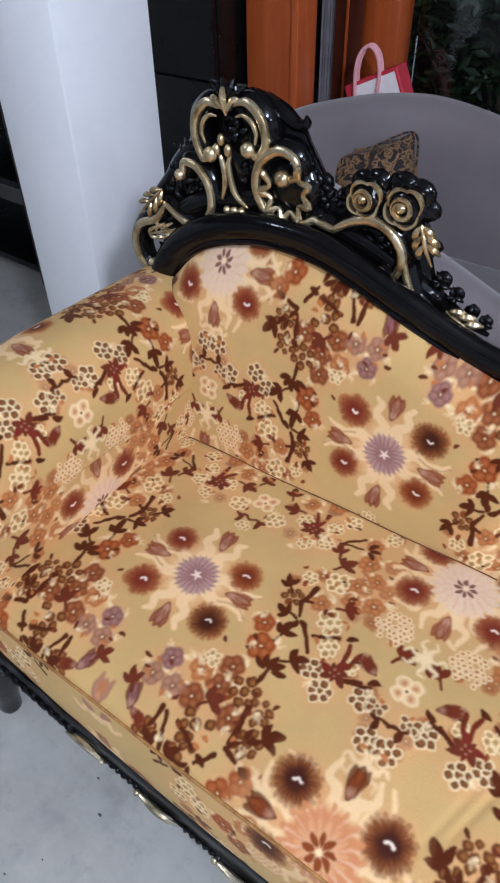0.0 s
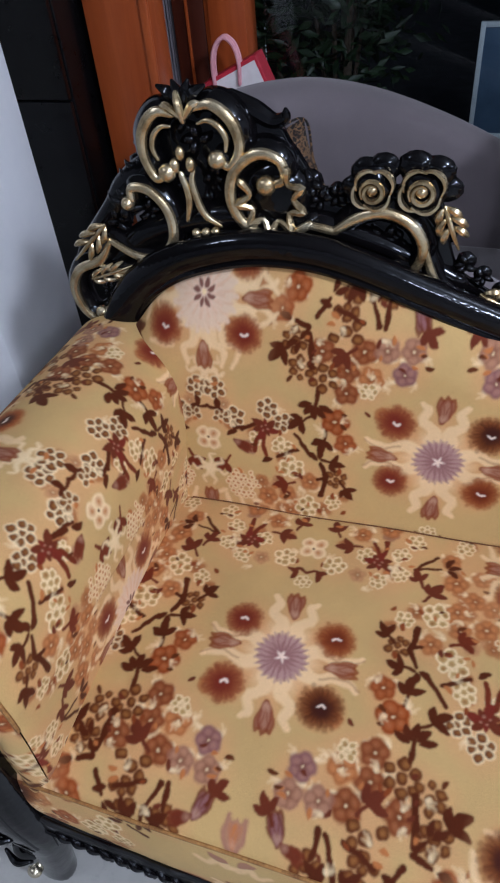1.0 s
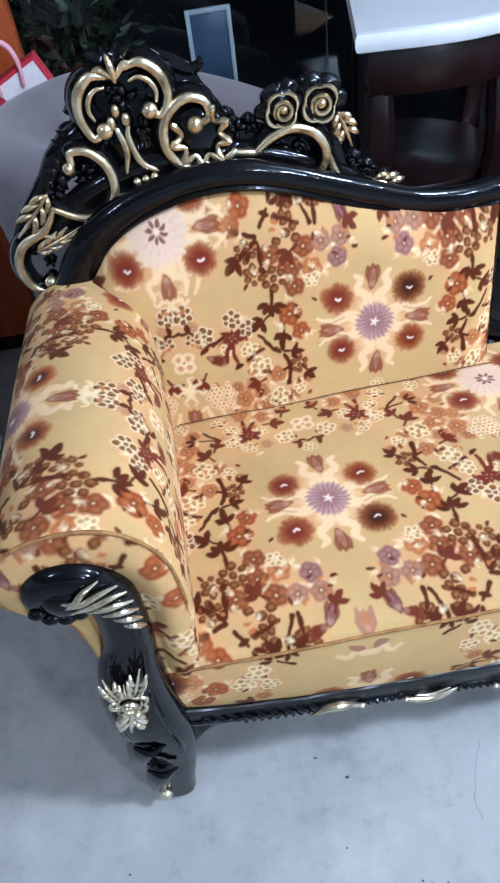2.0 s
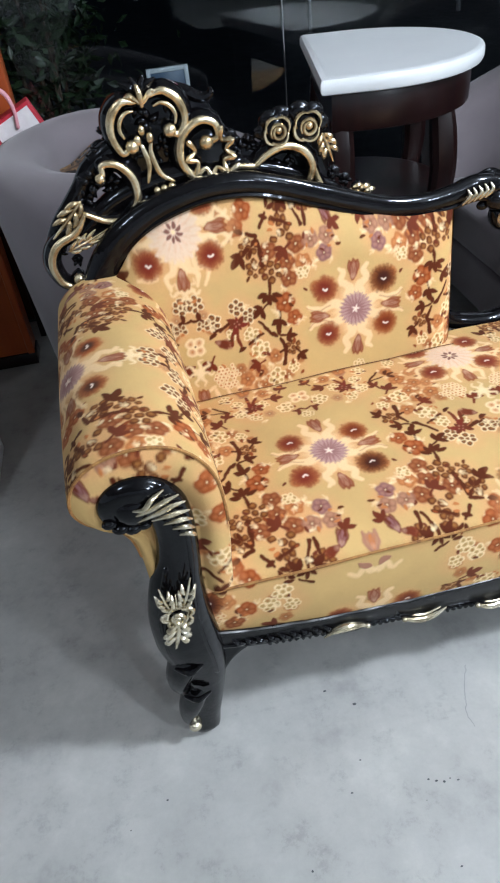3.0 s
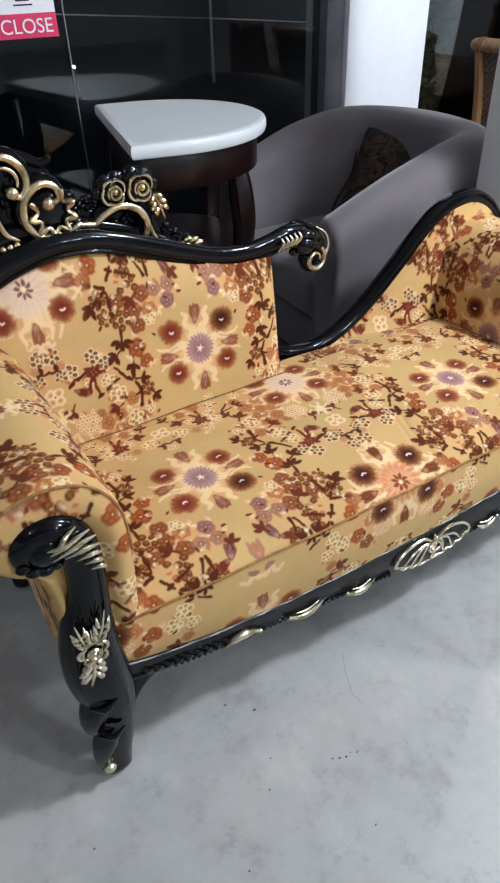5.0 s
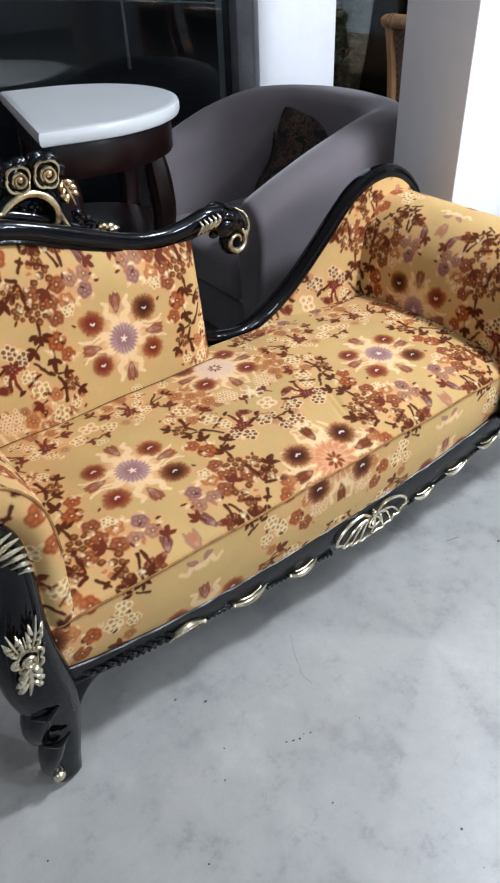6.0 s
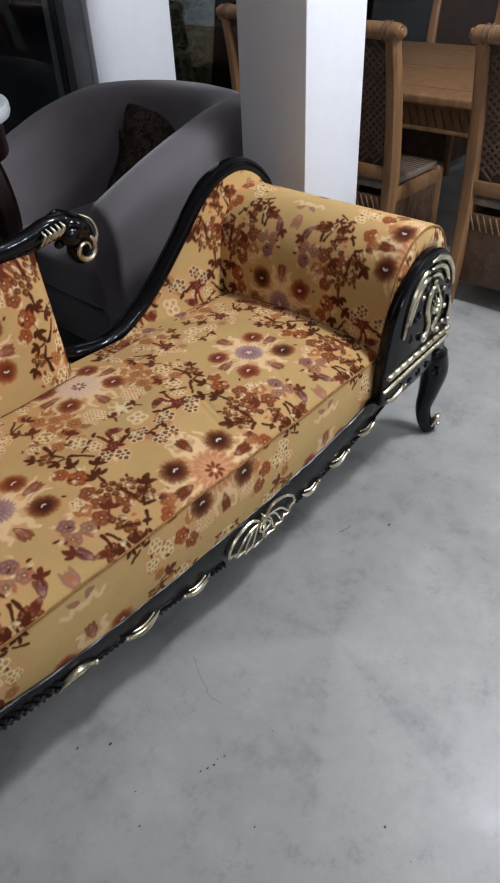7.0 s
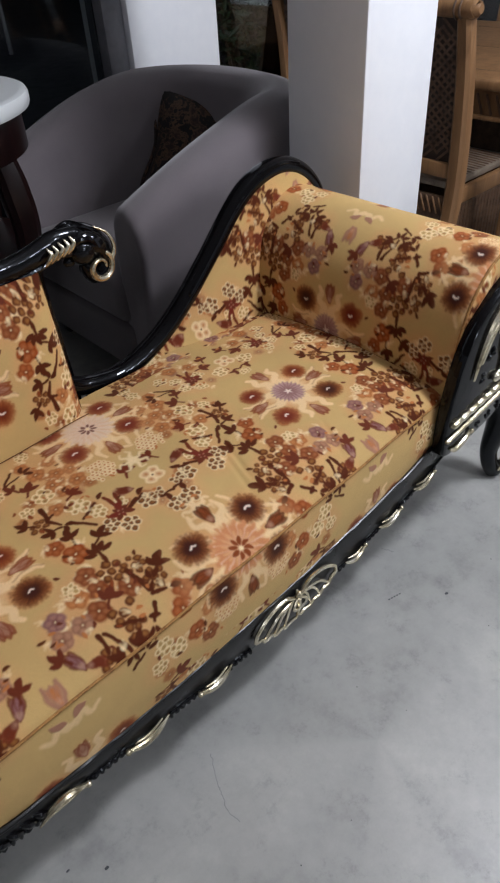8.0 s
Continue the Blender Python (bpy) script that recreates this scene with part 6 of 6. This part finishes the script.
def close_sign():
    root = thing("door_sign", "red and white hanging sign that reads CLOSE", "sign", pose(-0.235, 2.345, 1.20, 0, 0, 0))
    red = varied("sign_red", srgb(206, 30, 78), srgb(222, 42, 92), 8.0, (0.35, 0.45))
    white = varied("sign_white", srgb(228, 226, 228), srgb(240, 238, 240), 8.0, (0.35, 0.45))
    part("plate", block(-0.115, 0.115, -0.003, 0.003, 0.0, 0.26, 0.0), white, root)
    part("band", block(-0.115, 0.115, -0.0062, -0.0032, 0.0, 0.078, 0.0), red, root, "red band")
    cu = bpy.data.curves.new("lettering", "FONT")
    cu.body, cu.size, cu.align_x, cu.extrude = "CLOSE", 0.066, "CENTER", 0.0008
    tmp = new("lettering_source", cu)
    dg = bpy.context.evaluated_depsgraph_get()
    me = bpy.data.meshes.new_from_object(tmp.evaluated_get(dg))
    bpy.data.objects.remove(tmp)
    me.materials.clear()
    me.materials.append(white)
    part("lettering", me, white, root, "white capital letters", m=pose(0, -0.0072, 0.016, 90, 0, 0))
    for k, (z, w) in enumerate(((0.102, 0.07), (0.116, 0.05))):
        part("print_bar", block(-w / 2, w / 2, -0.0045, -0.0032, z, z + 0.005, 0.0), BLACK_PAINT, root)
    part("arrow", prism([(0.0, 0.135), (0.03, 0.165), (0.01, 0.165), (0.01, 0.21), (-0.012, 0.21), (-0.012, 0.165), (-0.03, 0.165)], -0.0045, -0.0032, 0), red, root)
    part("cord", sweep([(-0.09, 0.0, 0.255, 0.0012), (0.0, 0.0, 0.40, 0.0012), (0.09, 0.0, 0.255, 0.0012)], sides=5, steps=2), STEEL, root)
    part("sucker", ball((0, 0.004, 0.405), 0.012, (1, 0.5, 1)), STEEL, root)


# ---------------------------------------------------------------- dining set
def dining_chair(m):
    """Back at x = 0 facing -x; the seat goes to +x; the back runs along y."""
    root = thing("dining_chair", "light teak dining chair with woven brown rattan back and seat", "chair", m, group="dining chairs")
    hw, h = 0.225, 1.04
    for sg in (-1, 1):
        part("rear_post", sweep([(-0.05, sg * hw, 0.0, 0.026), (0.0, sg * hw, 0.30, 0.030), (0.015, sg * hw, 0.50, 0.032), (-0.01, sg * hw, 0.80, 0.030), (-0.055, sg * hw, h - 0.02, 0.027)], across=(0, 1, 0), sides=12, squarish=1.0, flat=1.0), TEAK, root, "light teak post")
        part("front_leg", sweep([(0.42, sg * hw, 0.0, 0.018), (0.42, sg * hw, 0.25, 0.022), (0.42, sg * hw, 0.43, 0.024)], across=(0, 1, 0), sides=12, squarish=1.0), TEAK, root)
        part("side_rail", block(0.02, 0.42, sg * hw - 0.014, sg * hw + 0.014, 0.37, 0.43, 0.005), TEAK, root)
    roll = part("top_rail", sweep([(-0.062, -hw - 0.035, h, 0.027), (-0.062, -hw - 0.005, h, 0.031), (-0.062, 0.0, h + 0.004, 0.029), (-0.062, hw + 0.005, h, 0.031), (-0.062, hw + 0.035, h, 0.027)], across=(0, 0, 1), sides=14), TEAK, root, "rolled teak top rail")
    for sg in (-1, 1):
        for k in (0.0, 0.022):
            ring = [(-0.062 + 0.033 * math.cos(a), sg * (hw - 0.006 - k), h + 0.033 * math.sin(a), 0.0035) for a in np.linspace(0, 2 * math.pi, 15)]
            part("cane_binding", sweep(ring, across=(0, 1, 0), sides=6, steps=2), RATTAN, roll)
    part("lower_rail", block(-0.012, 0.022, -hw + 0.02, hw - 0.02, 0.475, 0.53, 0.006), TEAK, root)

    def back_x(z):
        return 0.012 - 0.060 * max(0.0, (z - 0.50) / 0.52) ** 1.6

    z0, z1 = 0.53, h - 0.03
    panel = block(-0.004, 0.004, -hw + 0.018, hw - 0.018, z0, z1, 0.0)
    bmesh.ops.subdivide_edges(panel, edges=[e for e in panel.edges if abs(e.verts[0].co.z - e.verts[1].co.z) > 0.1], cuts=8)
    for v in panel.verts:
        v.co.x += back_x(v.co.z)
    woven = part("woven_back", panel, varied("rattan_ground", srgb(44, 33, 27), srgb(66, 50, 40), 30.0, (0.6, 0.7)), root, "dark woven rattan panel")
    pieces = {1: [], -1: []}
    w = hw - 0.02
    for sg in (1, -1):
        for k in range(-9, 26):
            c = z0 + k * 0.030
            ys, ye = -w, w
            pts = []
            for q in np.linspace(0, 1, 7):
                y = ys + (ye - ys) * q
                z = c + sg * (y) * 0.9
                if z0 < z < z1:
                    pts.append((back_x(z) - 0.007 - 0.002 * math.sin(q * 40 + k * 1.6 * sg), y, z, 0.0052))
            if len(pts) >= 2:
                pieces[sg].append(sweep(pts, across=(1, 0, 0), sides=5, steps=3, flat=0.35))
    for sg in (1, -1):
        part("lattice", joined(*pieces[sg]), RATTAN, woven, "diagonal rattan weave")
    for sg in (-1, 1):
        side = part("side_skirt", block(0.03, 0.40, sg * hw - 0.008, sg * hw + 0.008, 0.08, 0.368, 0.004), RATTAN, root, "dark woven rattan side skirt")
        slats = [sweep([(0.05 + 0.025 * k, sg * (hw + 0.010), 0.09, 0.005), (0.05 + 0.025 * k, sg * (hw + 0.010), 0.36, 0.005)], across=(0, 1, 0), sides=5, steps=2, flat=0.4) for k in range(14)]
        part("weave", joined(*slats), RATTAN, side)
    part("skirt", block(0.406, 0.432, -hw + 0.02, hw - 0.02, 0.36, 0.43, 0.005), TEAK, root)
    part("front_skirt", block(0.408, 0.424, -hw + 0.02, hw - 0.02, 0.08, 0.358, 0.004), RATTAN, root, "dark woven rattan front skirt")
    skirt = part("back_skirt", block(-0.004, 0.018, -hw + 0.02, hw - 0.02, 0.10, 0.40, 0.005), RATTAN, root)
    for k in range(14):
        y = -hw + 0.04 + k * (2 * hw - 0.08) / 13
        part("cane", sweep([(-0.006, y - 0.012, 0.335, 0.004), (-0.008, y + 0.012, 0.395, 0.004)], across=(1, 0, 0), sides=6, steps=2), TEAK, skirt)
    seat = part("seat", block(0.0, 0.44, -hw + 0.01, hw - 0.01, 0.432, 0.462, 0.008), varied("pale_rattan", srgb(104, 92, 80), srgb(142, 128, 112), 24.0, (0.5, 0.6)), root, "woven rattan seat")
    strips = []
    for k in range(16):
        x = 0.02 + k * 0.026
        strips.append(sweep([(x, -hw + 0.02, 0.463, 0.005), (x + 0.01, 0, 0.466, 0.005), (x, hw - 0.02, 0.463, 0.005)], across=(0, 0, 1), sides=5, steps=3, flat=0.4))
    part("weave", joined(*strips), RATTAN, seat)
    return root


def dining_table(m):
    root = thing("dining_table", "light teak dining table with carved cane apron", "table", m)
    x1, y1 = 1.32, 2.12
    part("tabletop", block(0, x1, 0, y1, 0.715, 0.755, 0.010, 3), TEAK, root)
    for x in (0.16, 0.62, 1.12):
        part("plank_line", block(x, x + 0.003, 0.02, y1 - 0.02, 0.7552, 0.7557, 0.0), MAHOGANY, root)
    ap = part("apron", block(0.05, 0.075, 0.06, y1 - 0.06, 0.60, 0.714, 0.005), TEAK, root, "teak apron with slanted cane strips")
    for k in range(46):
        y = 0.10 + k * (y1 - 0.2) / 45
        part("cane", sweep([(0.046, y - 0.014, 0.622, 0.0055), (0.044, y + 0.014, 0.692, 0.0055)], across=(1, 0, 0), sides=6, steps=2), RATTAN, ap)
    part("lip", block(0.038, 0.0495, 0.06, y1 - 0.06, 0.598, 0.616, 0.004), TEAK, ap)
    part("apron", block(x1 - 0.075, x1 - 0.05, 0.06, y1 - 0.06, 0.60, 0.714, 0.005), TEAK, root)
    for x in (0.08, x1 - 0.08):
        for y in (0.09, y1 - 0.09):
            part("leg", sweep([(x, y, 0.0, 0.040), (x, y, 0.3, 0.045), (x, y, 0.712, 0.052)], across=(0, 1, 0), sides=12, squarish=1.0), TEAK, root)
    return root


# ---------------------------------------------------------------- outside and overhead
def bush(m, seed, label):
    """A shrub: forked stems with many small leaves."""
    rng = random.Random(seed)
    root = thing("shrub", label, "shrub", m, group="shrubs outside")
    leafy = varied("leaf_green", srgb(20, 34, 20), srgb(40, 60, 32), 20.0, (0.4, 0.6))
    bark = varied("bark_brown", srgb(52, 42, 32), srgb(76, 62, 48), 20.0, (0.7, 0.9))
    stems, verts, faces = [], [], []
    for k in range(9):
        a, r = rng.uniform(0, 6.28), rng.uniform(0.1, 0.5)
        tip = (r * math.cos(a), r * math.sin(a), rng.uniform(0.8, 1.55))
        mid = (tip[0] * 0.35, tip[1] * 0.35, tip[2] * 0.5)
        stems.append(sweep([(0.04 * math.cos(a), 0.04 * math.sin(a), 0.0, 0.016), (*mid, 0.011), (*tip, 0.005)], across=(0.3, 1, 0.1), sides=6, steps=4))
        for _ in range(170):
            s = rng.uniform(0.25, 1.05)
            c = np.array(mid) * (1 - s) + np.array(tip) * s + np.array([rng.gauss(0, 0.13), rng.gauss(0, 0.13), rng.gauss(0, 0.12)])
            u = np.array([rng.gauss(0, 1), rng.gauss(0, 1), rng.gauss(0, 0.6)])
            u /= np.linalg.norm(u)
            w = np.cross(u, [rng.gauss(0, 1), rng.gauss(0, 1), rng.gauss(0, 1)])
            w /= np.linalg.norm(w) + 1e-9
            q, l, b = len(verts), rng.uniform(0.03, 0.06), rng.uniform(0.010, 0.020)
            verts += [c - u * l, c + w * b, c + u * l, c - w * b, c + np.cross(u, w) * b * 0.5]
            faces += [(q, q + 1, q + 4), (q + 1, q + 2, q + 4), (q + 2, q + 3, q + 4), (q + 3, q, q + 4)]
    part("stems", joined(*stems), bark, root)
    part("leaves", (verts, faces), leafy, root, "small dark green leaves", angle=180)
    return root


def outside_things():
    bush(pose(-1.05, 3.25, -0.04), 11, "leafy green shrub outside the dark window")
    bush(pose(-1.75, 3.9, -0.04, 0, 0, 140), 13, "leafy green shrub outside the dark window")
    bush(pose(2.55, 3.1, -0.04, 0, 0, 30), 14, "low green shrub outside the far window")
    board = thing("signboard", "white framed signboard standing outside on the pavement", "signboard", pose(-0.40, 4.1, -0.04))
    frame_white = varied("board_white", srgb(206, 216, 224), srgb(226, 232, 238), 8.0, (0.4, 0.5))
    blue = varied("board_blue", srgb(70, 92, 118), srgb(88, 112, 140), 5.0, (0.3, 0.4))
    part("panel", block(-0.105, 0.105, 0.0, 0.012, 0.12, 0.64, 0.002), blue, board, "dull blue panel")
    for a, b, c, d in ((-0.130, -0.105, 0.10, 0.66), (0.105, 0.130, 0.10, 0.66), (-0.105, 0.105, 0.635, 0.66), (-0.105, 0.105, 0.10, 0.125)):
        part("frame_bar", block(a, b, -0.010, 0.020, c, d, 0.003), frame_white, board)
    for x in (-0.115, 0.115):
        part("leg", block(x - 0.012, x + 0.012, -0.008, 0.016, 0.0, 0.10, 0.002), frame_white, board)
    wire = thing("overhead_cable", "thin pale cable strung outside the window", "cable")
    part("strand", sweep([(-3.0, 3.5, 1.42, 0.004), (0.2, 3.5, 1.205, 0.004), (1.9, 3.5, 1.066, 0.004), (3.0, 3.5, 0.905, 0.004), (4.5, 3.5, 0.70, 0.004)], across=(0, 1, 0), sides=6, steps=6), varied("pale_cable", srgb(150, 156, 160), srgb(180, 186, 190), 8.0, (0.5, 0.6)), wire)
    post = thing("cable_post", "thin grey steel post that carries the cable", "post")
    for x, h in ((-3.0, 1.45), (4.5, 0.73)):
        part("pole", sweep([(x, 3.5, -0.04, 0.02), (x, 3.5, h * 0.5, 0.02), (x, 3.5, h, 0.018)], sides=8), STEEL, post)
    glow = glow_material("far_lamp", (0.75, 0.85, 1.0, 1), 30.0)
    for x, y, z, r in ((3.9, 9.0, 1.0, 0.035), (6.4, 9.0, 0.62, 0.06), (1.9, 9.0, 0.30, 0.02), (-1.5, 9.0, 1.2, 0.03)):
        lamp = thing("street_lamp", "small far street lamp in the dark", "lamp", pose(x, y, -0.04), group="far street lamps")
        part("pole", sweep([(0, 0, 0, 0.03), (0, 0, (z + 0.04) * 0.5, 0.025), (0, 0, z + 0.04, 0.02)], sides=8), STEEL, lamp)
        part("bulb", ball((0, 0, z + 0.04 + r), r, (1, 1, 1)), glow, lamp)


# all out of view: the first is the main light, the rest are added fill
LAMPS = [(1.35, -0.42, 172), (1.50, -2.50, 100), (-2.10, -1.10, 22), (1.40, -4.60, 90), (3.40, -0.60, 54)]


def unseen_lamps():
    for x, y, watts in LAMPS:
        root = thing("unseen_ceiling_lamp", "unseen lamp just under the ceiling, placed to light the room", "ceiling lamp", pose(x, y, 3.0), group="ceiling lamps")
        part("rose_plate", ball((0, 0, -0.012), 0.09, (1, 1, 0.13), 3), PAINT, root)
        part("stem", sweep([(0, 0, -0.02, 0.012), (0, 0, -0.08, 0.012), (0, 0, -0.13, 0.012)], across=(0, 1, 0), sides=10, steps=2), PAINT, root)
        globe_light(x, y, 2.66, watts)


CRACK = [(-0.262, 0.220), (-0.285, 0.180), (-0.300, 0.145), (-0.311, 0.117), (-0.309, 0.085)]


def floor_marks():
    rng = random.Random(9)
    dark = varied("dark_specks", srgb(58, 60, 64), srgb(84, 86, 90), 30.0, (0.7, 0.8))
    root = tagged(thing("floor_specks", "small dark specks and scuffs on the concrete floor", "specks", kind="stuff"), kind="stuff")
    bits = []
    spots = [(-0.534, 0.197, 0.005), (-0.588, 0.243, 0.004), (0.412, 0.111, 0.005), (-0.60, 0.02, 0.003)]
    spots += [(-0.445 + 0.014 * k, 0.008 - 0.004 * k + rng.uniform(-0.004, 0.004), rng.uniform(0.002, 0.004)) for k in range(5)]
    spots += [(0.30 + 0.008 * k, 0.20 - 0.002 * k, 0.003) for k in range(5)]
    spots += [(rng.uniform(-1.5, 1.2), rng.uniform(-0.7, 0.2), rng.uniform(0.0012, 0.003)) for _ in range(46)]
    for x, y, r in spots:
        bits.append(ball((x, y, 0.0004), r, (1, rng.uniform(0.5, 1), 0.25), 1, 0.4))
    part("specks", joined(*bits), dark, root)
    lines = []
    for pts in (CRACK, [(0.419, 0.315), (0.427, 0.300), (0.431, 0.285)]):
        fine = smooth_line(pts, 10)
        lines.append(sweep([(x + rng.uniform(-0.002, 0.002), y + rng.uniform(-0.002, 0.002), 0.0001, 0.0007) for x, y in fine], across=(0, 0, 1), sides=5, steps=2, flat=0.3))
    part("hairline", joined(*lines), varied("crack_grey", srgb(122, 124, 124), srgb(142, 144, 144), 30.0, (0.7, 0.8)), root, "fine dark hairline crack")


build_room()
build_windows()
build_outside()
build_chaise()
chair_left = tub_armchair("tub_armchair", "grey linen tub armchair with a low sloping front", pose(-0.74, 1.66, 0, 0, 0, 0))
copy_thing(chair_left, pose(0.90, 1.69, 0, 0, 0, 180))
pillow("dark brown patterned plush pillow lying in an armchair", pose(-0.91, 1.80, 0.665, 0, 0, 25) @ pose(0, 0, 0, -18, -17, 0) @ Matrix.Diagonal((0.72, 0.8, 0.62, 1)), PLUSH)
pillow("dark brown patterned plush pillow leaning in an armchair", pose(1.17, 1.78, 0.570, 0, 0, -46) @ pose(0, 0, 0, -20, 14, 0) @ Matrix.Diagonal((1.36, 1.0, 1.12, 1)), DARK_PLUSH)
console_table(pose(-0.109, 1.922, 0, 0, 0, -11))
orange_post()
door_frame()
black_cabinet()
dark_shelf()
paper_bag()
close_sign()
first_chair = dining_chair(pose(1.74, 1.265, 0, 0, 0, 0))
copy_thing(first_chair, pose(1.80, 0.47, 0, 0, 0, 0))
copy_thing(first_chair, pose(2.00, 1.95, 0, 0, 0, 0))
copy_thing(first_chair, pose(3.80, 1.86, 0, 0, 0, 180))
copy_thing(first_chair, pose(3.80, 1.05, 0, 0, 0, 180))
dining_table(pose(2.06, 0.02, 0))
outside_things()
unseen_lamps()
floor_marks()
